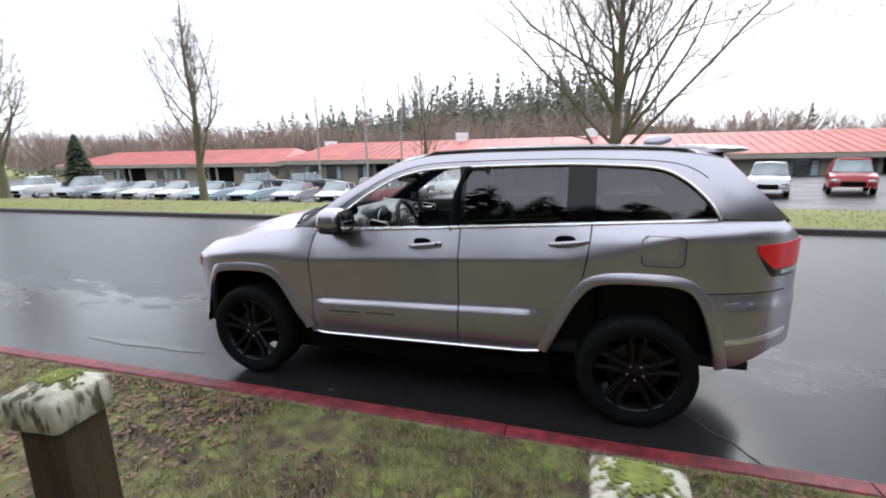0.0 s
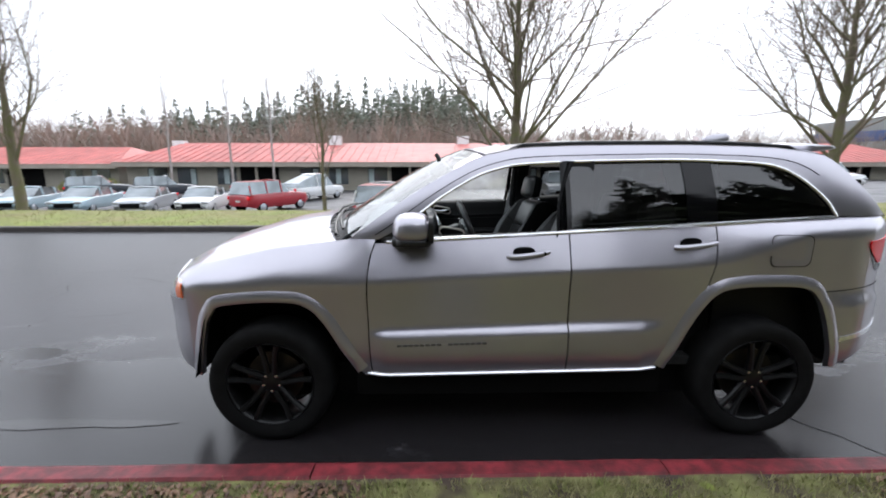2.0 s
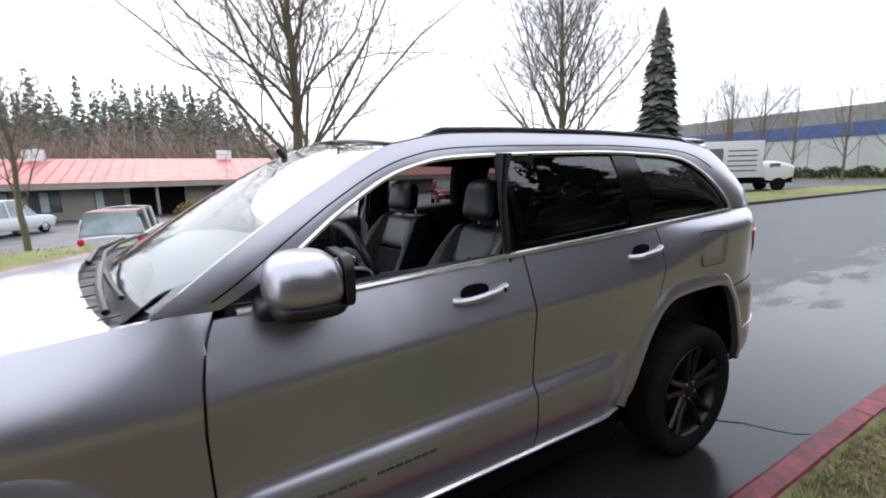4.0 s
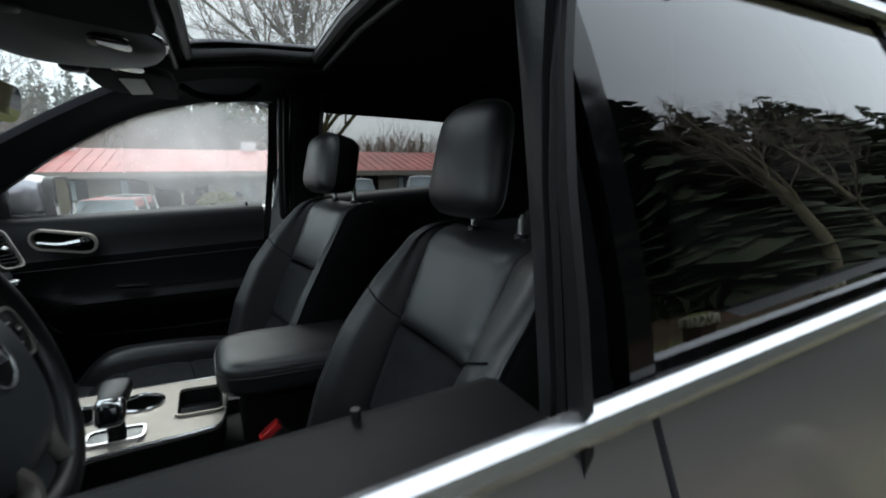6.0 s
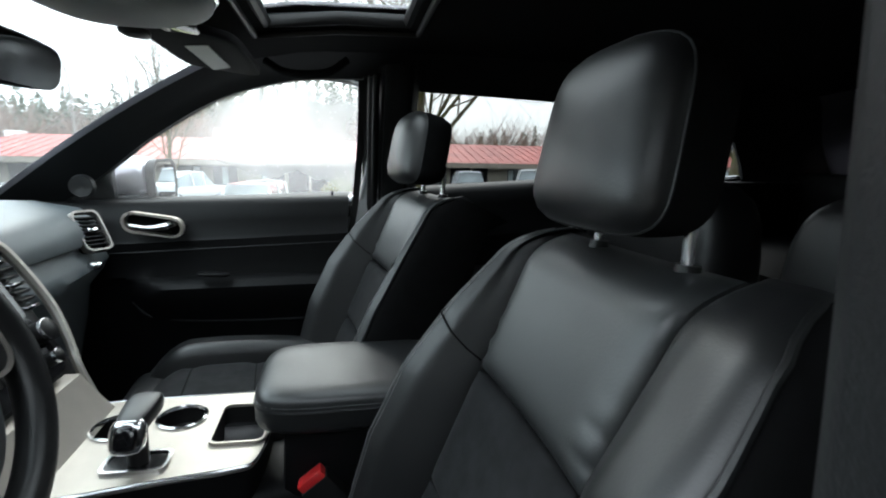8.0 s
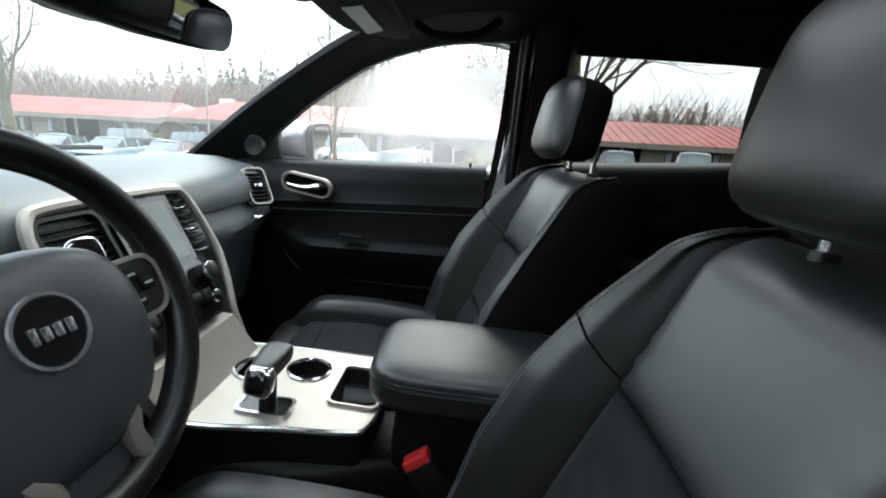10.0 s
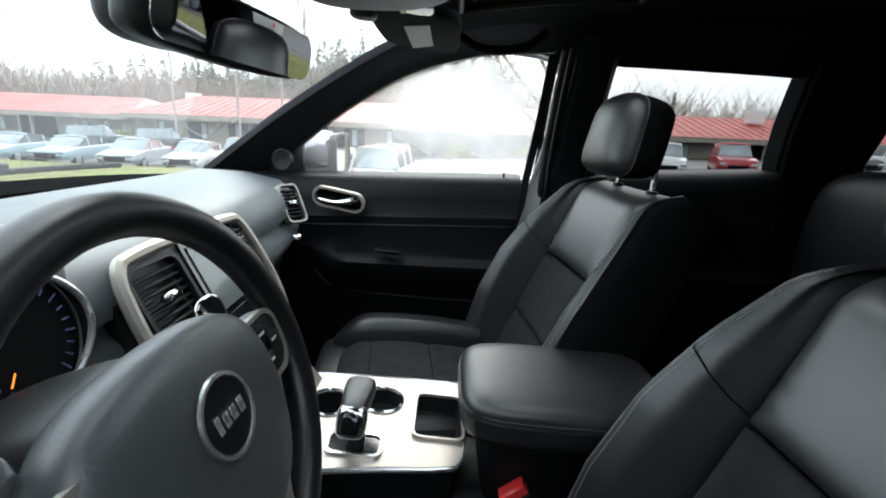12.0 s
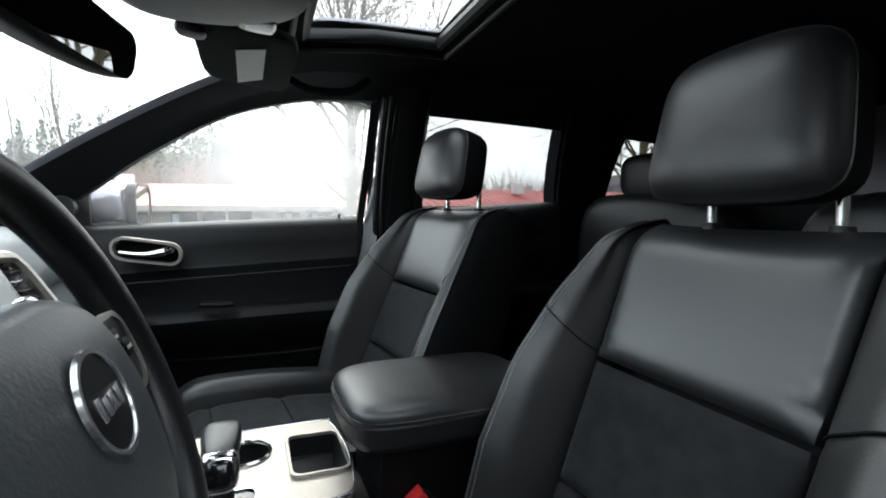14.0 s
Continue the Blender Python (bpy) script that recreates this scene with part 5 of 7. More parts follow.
def pocket(pts, top, floor, draw=0.93):
    """An open box below an opening."""
    cx, cy = sum(p[0] for p in pts) / len(pts), sum(p[1] for p in pts) / len(pts)
    bm = bmesh.new()
    vs = add_grid(bm, [[(cx + (x - cx) * k, cy + (y - cy) * k, z) for x, y in pts] for k, z in ((1.0, top), (0.97, (top + floor) / 2), (draw, floor))], closed_u=True)
    bm.faces.new(vs[-1])
    return bm


plate = cpart("console_plate", pierced([(p.x, p.y) for p in outl], holes, 0.893, 0.905), M_SATIN, cons, "champagne satin console plate", angle=30)
cpart("plate_edge", tube([(p.x * 1.0, p.y * 1.03, 0.902) for p in outl], 0.0035, 6, closed=True), M_BRIGHT, plate)
cpart("plate_skirt", ring_plate([(-0.165 + (p.x + 0.165) * 0.995, 0.03 + (p.y - 0.03) * 0.995) for p in outl], [(-0.165 + (p.x + 0.165) * 0.97, 0.03 + (p.y - 0.03) * 0.97) for p in outl], 0.80, 0.8935, "z"), M_DOORPL, plate)
cpart("tray_rim", ring_plate([(-0.052 + (x + 0.052) * 1.10, 0.048 + (y - 0.048) * 1.07) for x, y in cub], cub, 0.903, 0.911, "z"), M_SATIN, plate, "satin tray rim")
cpart("tray", pocket(cub, 0.905, 0.848), M_BLACKPL, plate, "black rubber-lined tray")
for (x, y), hole in zip(CUPS, holes[1:]):
    cup = cpart("cup_holder", lathe([(0.037, 0.0), (0.044, 0.0), (0.044, 0.006), (0.040, 0.008), (0.037, 0.004)], 36, "z"), M_CHROME, plate, "chrome-rimmed cup holder")
    cup.location = (x, y, 0.902 + LEAN * y)
    cpart("cup_well", pocket([(px - x, py - y) for px, py in hole], 0.003, -0.054, 0.9), M_BLACKPL, cup)
gate_line = rounded_rect(0.085, 0.045, 0.012, 5, -0.192, -0.050)
cpart("shift_gate", ring_plate([(-0.192 + (x + 0.192) * 1.12, -0.05 + (y + 0.05) * 1.2) for x, y in gate_line], gate_line, 0.904, 0.911, "z"), M_CHROME, plate)
cpart("gate_floor", prism(gate_line, 0.9055, 0.908, "z"), M_GLOSSBLK, plate)
shifter = cpart("shift_lever", tube(smooth_line([(-0.19, -0.048, 0.905), (-0.192, -0.046, 0.93), (-0.196, -0.040, 0.965)], 8), 0.015, 12), M_BLACKPL, car, "leather shift lever with chrome-edged knob")
cpart("shift_knob", soft(-0.196, -0.030, 0.980, 0.050, 0.095, 0.034, 3.5, 8, lambda c: (c.x * (1 + 0.2 * c.y), c.y, c.z + 0.25 * c.y)), M_LEATHER, shifter)
knobface = soft(-0.196, -0.070, 0.966, 0.05, 0.026, 0.05, 3.5, 8, lambda c: (c.x, c.y + 0.5 * c.z, c.z))
cpart("knob_face", knobface, M_CHROME, shifter)
cpart("knob_badge", soft(-0.196, -0.078, 0.968, 0.034, 0.022, 0.034, 3.5, 6, lambda c: (c.x, c.y + 0.6 * c.z, c.z)), M_GLOSSBLK, shifter)

# armrest with stitched lid
arm = cpart("armrest", soft(0.165, 0.035, 0.991, 0.375, 0.245, 0.086, 5, 12, lambda c: (c.x, c.y, c.z * (1 if c.z > 0 else 1.0) + 0.12 * c.x)), M_ARMREST, car, "padded black leather armrest", angle=60)
line = []
for k in range(80):
    t = k / 80 * math.tau
    q = (abs(math.cos(t)) ** 5 + abs(math.sin(t)) ** 5) ** -0.2
    line.append((0.165 + 0.1868 * math.cos(t) * q, 0.035 + 0.1216 * math.sin(t) * q, 1.000 + 0.006 * math.cos(t) * q))
cpart("armrest_seam", tube(line, 0.0028, 5, closed=True), M_LEATHER, arm)
bm = bmesh.new()
for k in range(0, 80):
    a0, b0 = Vector(line[k]), Vector(line[(k + 1) % 80])
    for j in range(3):
        p, q = a0.lerp(b0, j / 3), a0.lerp(b0, j / 3 + 0.2)
        add_tube(bm, [p + Vector((0, 0, 0.008)), q + Vector((0, 0, 0.008))], 0.0011, 4)
cpart("stitching", bm, M_STITCH, arm)
cpart("armrest_box", box(0.03, 0.34, -0.055, 0.125, 0.80, 0.96, 0.02), M_DOORPL, cons)
# red buckle
BK = Matrix.Translation((0.082, -0.072, 0.862)) @ Matrix.Rotation(radians(-40), 4, "Y")
bk = cpart("seat_belt_buckle", box(-0.026, 0.030, -0.016, 0.016, -0.10, 0.0, 0.006, 2, BK), M_BLACKPL, car, "black seat belt buckle with red button")
cpart("buckle_button", box(-0.022, 0.026, -0.013, 0.013, -0.004, 0.014, 0.004, 2, BK), M_RED, bk, "red release button")

# steering wheel
WT = radians(24)
WN, WU = Vector((math.cos(WT), 0, math.sin(WT))), Vector((-math.sin(WT), 0, math.cos(WT)))
WC = Vector((-0.275, -0.362, 1.172))
WM = Matrix.Translation(WC) @ Matrix(((0, WU.x, WN.x, 0), (1, 0, 0, 0), (0, WU.z, WN.z, 0), (0, 0, 0, 1)))


def wp(name, bm, material, parent, label=""):
    bm.transform(WM)
    return cpart(name, bm, material, parent, label, angle=50)


circ = [(0.186 * math.cos(k * math.tau / 72), 0.182 * math.sin(k * math.tau / 72), 0.0) for k in range(72)]
sw = wp("steering_wheel", tube(circ, 0.0192, 16, closed=True), M_RIM, car, "black leather steering wheel with satin spokes")
hub = soft(0, -0.030, -0.014, 0.262, 0.215, 0.080, 3.0, 12, lambda c: (c.x * (1 - 0.22 * max(0, -c.y)), c.y, c.z))
wp("airbag_cover", hub, M_AIRBAG, sw, "grained airbag cover with round emblem")
wp("emblem_ring", lathe([(0.0318, 0), (0.0365, 0), (0.0358, 0.003), (0.0326, 0.003)], 48, "z"), M_BRIGHT, sw).location = WN * 0.0262
wp("emblem_disc", lathe([(0, 0), (0.0310, 0), (0.0310, 0.001), (0, 0.0012)], 40, "z"), M_DOORPL, sw).location = WN * 0.0268
for k, (bx, bw) in enumerate(((-0.018, 0.006), (-0.007, 0.008), (0.004, 0.008), (0.016, 0.008))):
    wp("emblem_bar", box(bx - bw / 2, bx + bw / 2, -0.007 - 0.001 * (k == 3), 0.006 + 0.003 * (k == 0), 0.0275, 0.0305, 0.001), M_BRIGHT, sw)
for sd in (-1, 1):
    wp("spoke", soft(sd * 0.128, 0.0, -0.014, 0.11, 0.075, 0.034, 4, 8), M_AIRBAG, sw)
    out = rounded_rect(0.082, 0.066, 0.022, 6, sd * 0.122, 0.002)
    wp("spoke_trim", ring_plate([(sd * 0.122 + (x - sd * 0.122) * 1.13, 0.002 + (y - 0.002) * 1.16) for x, y in out], out, 0.0, 0.008, "z"), M_SATIN, sw, "satin spoke trim")
    wp("button_pad", prism(out, 0.0, 0.006, "z"), M_BLACKPL, sw)
    for bx, by in ((0, 0.017), (0, -0.015), (-0.02, 0.002), (0.02, 0.002)):
        wp("button", soft(sd * 0.122 + bx, 0.002 + by, 0.007, 0.022, 0.018, 0.006, 4, 4), M_DOORPL, sw)
        wp("button_mark", box(sd * 0.122 + bx - 0.006, sd * 0.122 + bx + 0.006, by + 0.0005, by + 0.0035, 0.0098, 0.0104), M_LABEL, sw)
    line = smooth_line([(sd * 0.070, -0.075, 0.0), (sd * 0.058, -0.105, 0.004), (sd * 0.045, -0.135, 0.004), (sd * 0.055, -0.168, 0.0)], 14)
    wp("lower_spoke_trim", tube(line, 0.011, 8, flat=1.4), M_SATIN, sw, "satin lower spoke")
    wp("shift_paddle", soft(sd * 0.125, 0.052, -0.035, 0.05, 0.05, 0.008, 3, 6), M_CHROME, sw)
wp("lower_spoke", soft(0, -0.135, -0.012, 0.085, 0.09, 0.03, 4, 8), M_AIRBAG, sw)
for ang in (62, 118, -20, 200):
    t = radians(ang)
    seam = [(0.186 * math.cos(t) + 0.0175 * math.cos(t) * math.cos(q), 0.182 * math.sin(t) + 0.0175 * math.sin(t) * math.cos(q), 0.0175 * math.sin(q)) for q in [k * math.tau / 20 for k in range(20)]]
    wp("rim_seam", tube(seam, 0.0012, 5, closed=True), M_BLACKPL, sw)
bm = bmesh.new()
for k in range(64):
    t = radians(-58 + 36 * k / 63)
    r = 0.1695
    add_tube(bm, [(r * math.cos(t), r * 0.98 * math.sin(t), 0.004), (r * 1.02 * math.cos(t + 0.006), r * math.sin(t + 0.006), 0.009)], 0.0011, 4)
wp("rim_stitching", bm, M_BLACKPL, sw)
wp("steering_column", soft(0, 0, -0.12, 0.14, 0.13, 0.18, 4, 8), M_BLACKPL, sw)

# instrument cluster: hooded pod, chrome oval, two gauges
binn = cpart("instrument_pod", soft(-0.575, -0.362, 1.19, 0.17, 0.37, 0.215, 3.0, 12), M_AIRBAG, car, "hooded instrument cluster with chrome oval rings")


def oval(ry, rz, y, z, x, n=48):
    return [(x - 0.35 * (rz * math.sin(t)), y + ry * math.cos(t), z + rz * math.sin(t)) for t in [k * math.tau / n for k in range(n)]]


bm = bmesh.new()
bm.faces.new([bm.verts.new(p) for p in oval(0.139, 0.074, -0.362, 1.192, -0.482)])
cpart("cluster_face", bm, M_DARK, binn)
cpart("cluster_ring", tube(oval(0.140, 0.075, -0.362, 1.192, -0.478, 72), 0.0042, 8, closed=True), M_BRIGHT, binn, "bright oval cluster ring")
M_GBLUE, M_GORANGE = glow_mat("gauge_light", (0.10, 0.10, 0.24), 0.025), glow_mat("needle_light", (1.0, 0.25, 0.03), 0.35)
for gy in (-0.300, -0.430):
    g = cpart("gauge_ring", tube(oval(0.062, 0.064, gy, 1.192, -0.479), 0.0016, 6, closed=True), M_BLACKPL, binn, "chrome gauge ring")
    for k in range(22):
        t = radians(235 - 290 * k / 21)
        p = [(-0.479 - 0.35 * r * math.sin(t), gy + r * math.cos(t), 1.192 + r * math.sin(t)) for r in (0.046, 0.054 if k % 3 else 0.057)]
        cpart("gauge_mark", tube(p, 0.0009, 4), M_GBLUE, g)
    t = radians(232)
    cpart("needle", tube([(-0.478 - 0.35 * r * math.sin(t), gy + r * math.cos(t), 1.192 + r * math.sin(t)) for r in (0.03, 0.043)], 0.0008, 4), M_GORANGE, g)

# overhead console, sun visors, mirror
ohc = cpart("overhead_console", soft(-0.245, 0.0, 1.650, 0.30, 0.40, 0.095, 2.8, 14, lambda c: (c.x, c.y * (0.86 - 0.34 * c.x), c.z)), M_GREYHEAD, car, "grey overhead console with reading lamps")
ring = [(-0.245 + 0.150 * math.copysign(abs(math.cos(t)) ** 0.75, math.cos(t)), (0.172 - 0.068 * math.copysign(abs(math.cos(t)) ** 0.75, math.cos(t))) * math.copysign(abs(math.sin(t)) ** 0.75, math.sin(t)), 1.646) for t in [k * math.tau / 48 for k in range(48)]]
cpart("console_edge", tube(ring, 0.005, 6, closed=True), M_CHROME, ohc)
cpart("divider", tube(smooth_line([(-0.225, -0.16, 1.632), (-0.215, 0.0, 1.609), (-0.225, 0.16, 1.632)], 14), 0.005, 6), M_CHROME, ohc)
for y in (-0.09, 0.0, 0.09):
    cpart("lamp_lens", soft(-0.17, y, 1.617, 0.06, 0.075, 0.014, 4, 6), M_GLOSSBLK, ohc)
    cpart("lamp_switch", box(-0.196, -0.186, y - 0.02, y + 0.02, 1.608, 1.616, 0.002), M_SATIN, ohc)
cpart("map_switch", soft(-0.29, 0.10, 1.625, 0.012, 0.03, 0.012, 3, 5), M_BRIGHT, ohc)
for s in (-1, 1):
    visor = cpart("sun_visor", soft(-0.185, s * 0.335, 1.632, 0.185, 0.37, 0.024, 6, 8, lambda c: (c.x, c.y, c.z - 0.5 * c.x * 0.6)), M_HEAD, car, "dark cloth sun visor with white label")
    if s > 0:
        rows = [[(x, 0.21 + 0.20 * v + (-0.152 - x) * (0.8 + 0.5 * v), 1.6158 - 0.03 * (x + 0.185)) for v in (0, 0.33, 0.67, 1)] for x in (-0.205, -0.178, -0.152)]
        cpart("visor_label", sheet(rows, (0, 0, 0.002)), M_LABEL, visor, "plain white printed label")
    cpart("visor_clip", soft(-0.275, s * 0.20, 1.62, 0.05, 0.05, 0.02, 3, 5), M_BLACKPL, visor)
MM = Matrix.Translation((-0.392, -0.062, 1.520)) @ Matrix.Rotation(radians(-17), 4, "Z") @ Matrix.Rotation(radians(6), 4, "Y") @ Matrix.Rotation(radians(-2), 4, "X")
rv = cpart("rear_view_mirror", soft(0, 0, 0, 0.05, 0.30, 0.085, 5, 10, lambda c: (c.x, c.y, c.z * (1 - 0.12 * abs(c.y)) + 0.05 * c.y), MM), M_BLACKPL, car, "black rear-view mirror on its stalk")
bm = prism(rounded_rect(0.275, 0.066, 0.024, 6), 0.0255, 0.028, "x")
bm.transform(MM)
cpart("mirror_glass", bm, M_MIRROR, rv)
cpart("mirror_sensor", soft(-0.50, -0.03, 1.555, 0.13, 0.15, 0.12, 3.5, 8), M_BLACKPL, rv)
cpart("mirror_stalk", tube([(-0.40, -0.05, 1.54), (-0.47, -0.03, 1.60), (-0.52, -0.02, 1.66)], 0.016, 8), M_BLACKPL, rv)


# the fittings sit nose-up and level in the leaning shell
CABIN = pose(-0.070, -0.049, 0.030, -1.56, 4.15, 1.73)
FITTED = ("front_seat", "dashboard", "centre_fascia", "centre_console", "shift_lever", "armrest", "seat_belt_buckle", "steering_wheel",
          "instrument_pod", "overhead_console", "sun_visor", "rear_view_mirror", "handle_surround", "door_switch", "tweeter", "door_jamb", "window_edge",
          "corner_filler")
passenger_seat.matrix_basis = Matrix.Translation((0.25, 0.36, 0)) @ pose(0, 0, 0, 0, 0, 7) @ Matrix.Translation((-0.25, -0.36, 0)) @ passenger_seat.matrix_basis
for ob in list(car.children_recursive):
    if ob.name.split(".")[0] in FITTED:
        ob.matrix_basis = CABIN @ ob.matrix_basis


# ---- the street ----
rng = random.Random(7)


def structure(ob, label, category=""):
    return tagged(ob, label, category, kind="structure")


def lot_z(x, y):
    """Height of the land beyond the far kerb: a strip of grass, then a lower car park that rises to the east."""
    low = interp(x, [(-5, -1.05), (24, 0.0)])
    return interp(y, [(7.55, 0.11), (9, 0.14), (11.5, 0.10), (13.5, 0.10 + (low - 0.10) * 0.45), (16.5, low), (60, low - 0.15)])


def surface(name, xs, ys, zf, material, label, cat):
    bm = bmesh.new()
    add_grid(bm, [[(x, y, zf(x, y)) for x in xs] for y in ys])
    bmesh.ops.recalc_face_normals(bm, faces=bm.faces)
    if bm.faces[0].normal.z < 0:
        bmesh.ops.reverse_faces(bm, faces=bm.faces)
    return structure(finish(name, bm, material), label, cat)


def span(a, b, n):
    return [a + (b - a) * k / n for k in range(n + 1)]


surface("ground", span(-600, 600, 8), span(-600, 600, 8), lambda x, y: -1.6, M_GRASS, "grass land reaching the horizon", "ground")
road = surface("road", span(-160, 160, 40), [-1.27, 0, 2.5, 5, 7.42], lambda x, y: 0.0, M_ROAD, "wet grey asphalt road with fine cracks", "road")
surface("car_park", span(-120, 160, 56), [16.4, 20, 26, 32, 38, 44, 60], lambda x, y: lot_z(x, y), M_ASPHALT, "wet asphalt car park below the road", "car park")
surface("side_road", span(41.5, 160, 12), [7.3, 10, 13, 16.5], lambda x, y: 0.005, M_ASPHALT, "wet asphalt side road", "road")
surface("drive", span(-9, 9, 12), [13.1, 14, 15, 16.6], lambda x, y: lot_z(x, y) + 0.035, M_ASPHALT, "wet asphalt drive into the car park", "road")
surface("east_drive", span(20, 41, 10), [12.0, 13.5, 15, 16.6], lambda x, y: lot_z(x, y) + 0.035, M_ASPHALT, "wet asphalt drive beside the grass", "road")
surface("far_verge", span(-160, 41, 70), [7.56, 8.2, 9, 10, 11.5, 12.5, 13.5, 15, 16.5], lambda x, y: lot_z(x, y) + 0.03 * noise.noise((x * 0.7, y * 0.7, 0)), M_GRASS, "wet green grass verge with dead patches", "grass")


def near_z(x, y):
    n2 = 0.022 * noise.noise((x * 2.1, y * 2.1, 3)) + 0.012 * noise.noise((x * 7, y * 7, 5))
    return 0.118 + n2 * min(1, max(0, (-1.40 - y) / 0.15) + 0.3) + 0.02 * max(0, -3 - y)


surface("near_verge", span(-7, 9, 150), span(-5.2, -1.388, 46), near_z, M_SOIL, "mossy wet soil verge with dead leaves", "ground")
surface("near_verge_far_part", span(-120, 120, 60), span(-60, -5.15, 14), lambda x, y: 0.10 + 0.02 * max(0, -3 - y) if y > -12 else 0.28, M_WOODSOIL, "leaf-strewn woodland soil", "ground")
for x0, x1 in ((-120, -6.95), (8.95, 120)):
    surface("near_verge_strip", span(x0, x1, 30), [-5.2, -3, -1.415], lambda x, y: 0.105, M_SOIL, "mossy soil verge", "ground")

# kerb stones: red on the near side, bare and dark on the far side
SEC = [(-1.40, -0.1), (-1.40, 0.115), (-1.388, 0.130), (-1.30, 0.130), (-1.283, 0.122), (-1.272, 0.10), (-1.265, -0.1)]


def kerb_mesh(name, sec, length, material):
    bm = bmesh.new()
    xs = span(0.004, length - 0.004, 8)
    rows = [[(x, y + 0.004 * noise.noise((x * 3, y * 9, 1)), z + 0.004 * noise.noise((x * 4, 7, z))) for x in xs] for y, z in sec]
    vs = add_grid(bm, rows)
    bm.faces.new([r[0] for r in vs])
    bm.faces.new([r[-1] for r in vs][::-1])
    bmesh.ops.recalc_face_normals(bm, faces=bm.faces)
    me = bpy.data.meshes.new(name)
    bm.to_mesh(me)
    bm.free()
    me.materials.append(material)
    return me


kerb = structure(empty("red_kerb"), "worn red-painted concrete kerb beside wet asphalt", "kerb")
km = kerb_mesh("kerb_stone", SEC, 1.8, M_KERBRED)
for k in range(40):
    o = new("kerb_stone", km)
    o.parent, o.location = kerb, (-36 + 1.8 * k + 0.7, 0, 0.003 * math.sin(k * 5))
kerb2 = structure(empty("far_kerb"), "dark wet concrete kerb along the far verge", "kerb")
km = kerb_mesh("kerb_stone", [(7.40, -0.1), (7.405, 0.10), (7.42, 0.125), (7.56, 0.13), (7.57, -0.1)], 3.0, M_KERB)
for k in range(46):
    o = new("kerb_stone", km)
    o.parent, o.location = kerb2, (-97 + 3.0 * k, 0, 0)

# puddles and wet gutter
def blot(name, cx, cy, rx, ry, material, seed, z, label, cat, n=56):
    bm = bmesh.new()
    ring = []
    for k in range(n):
        t = k * math.tau / n
        r = 1 + 0.35 * noise.noise((math.cos(t) * 2 + seed, math.sin(t) * 2, seed)) + 0.22 * noise.noise((math.cos(t) * 7, math.sin(t) * 7 + seed, 0))
        y = max(-1.262, cy + ry * r * math.sin(t)) if cy > -1.3 else cy + ry * r * math.sin(t)
        ring.append(bm.verts.new((cx + rx * (1 + 0.12 * (r - 1)) * math.cos(t), y, z)))
    bm.faces.new(ring)
    return structure(finish(name, bm, material, smooth=False), label, cat)


for i, (cx, cy, rx, ry) in enumerate(((-2.9, -0.72, 0.75, 0.05),)):
    blot("puddle", cx, cy, rx, ry, M_PUDDLE, i * 3.3, 0.004, "shallow rain puddle on the asphalt by the kerb", "puddle")
# cracks in the asphalt
M_CRACK = mat("asphalt_crack", (0.018, 0.017, 0.017), 0.6)
for i in range(24):
    x, y = rng.uniform(-9, 9), rng.uniform(-0.9, 6.5)
    a, n = rng.uniform(-0.5, 0.5) if rng.random() < 0.6 else rng.uniform(1.1, 2.0), rng.randint(6, 16)
    pts = [(x, y)]
    for k in range(n):
        a += rng.uniform(-0.5, 0.5)
        pts.append((pts[-1][0] + math.cos(a) * 0.13, max(-1.2, min(7.3, pts[-1][1] + math.sin(a) * 0.13))))
    bm = bmesh.new()
    row = []
    for k, (px, py) in enumerate(pts):
        w = 0.0045 * math.sin(math.pi * (k + 0.3) / (n + 0.6)) + 0.002
        row.append(((px - w * 0.5, py - w, 0.003), (px + w * 0.5, py + w, 0.003)))
    add_grid(bm, row)
    structure(finish("road_crack", bm, M_CRACK, smooth=False), "thin dark crack in the asphalt", "crack")

# leaf litter, moss tufts and grass blades on the near verge
bm = bmesh.new()
for i in range(26000):
    x, y = rng.uniform(-4.5, 6), -1.44 - 3.2 * rng.random() ** 1.2
    if noise.noise((x * 0.9, y * 1.1, 9)) + (0.38 if x < -0.8 else -0.12) < rng.uniform(-0.25, 0.5):
        continue
    c, a, sz = Vector((x, y, near_z(x, y) + 0.014)), rng.uniform(0, math.tau), rng.uniform(0.009, 0.026)
    d, e = Vector((math.cos(a), math.sin(a), rng.uniform(-0.25, 0.25))), Vector((-math.sin(a), math.cos(a), rng.uniform(-0.3, 0.3)))
    up = Vector((0, 0, rng.uniform(0.0, 0.012)))
    pts = [c - d * sz, c - d * sz * 0.3 + e * sz * 0.55 + up, c + d * sz * 0.4 + e * sz * 0.45, c + d * sz, c + d * sz * 0.4 - e * sz * 0.45 + up, c - d * sz * 0.3 - e * sz * 0.55]
    bm.faces.new([bm.verts.new(p) for p in pts])
tagged(finish("leaf_litter", bm, M_LEAF, smooth=False), "brown wet dead leaves scattered on the verge", "leaves", kind="stuff")
bm = bmesh.new()
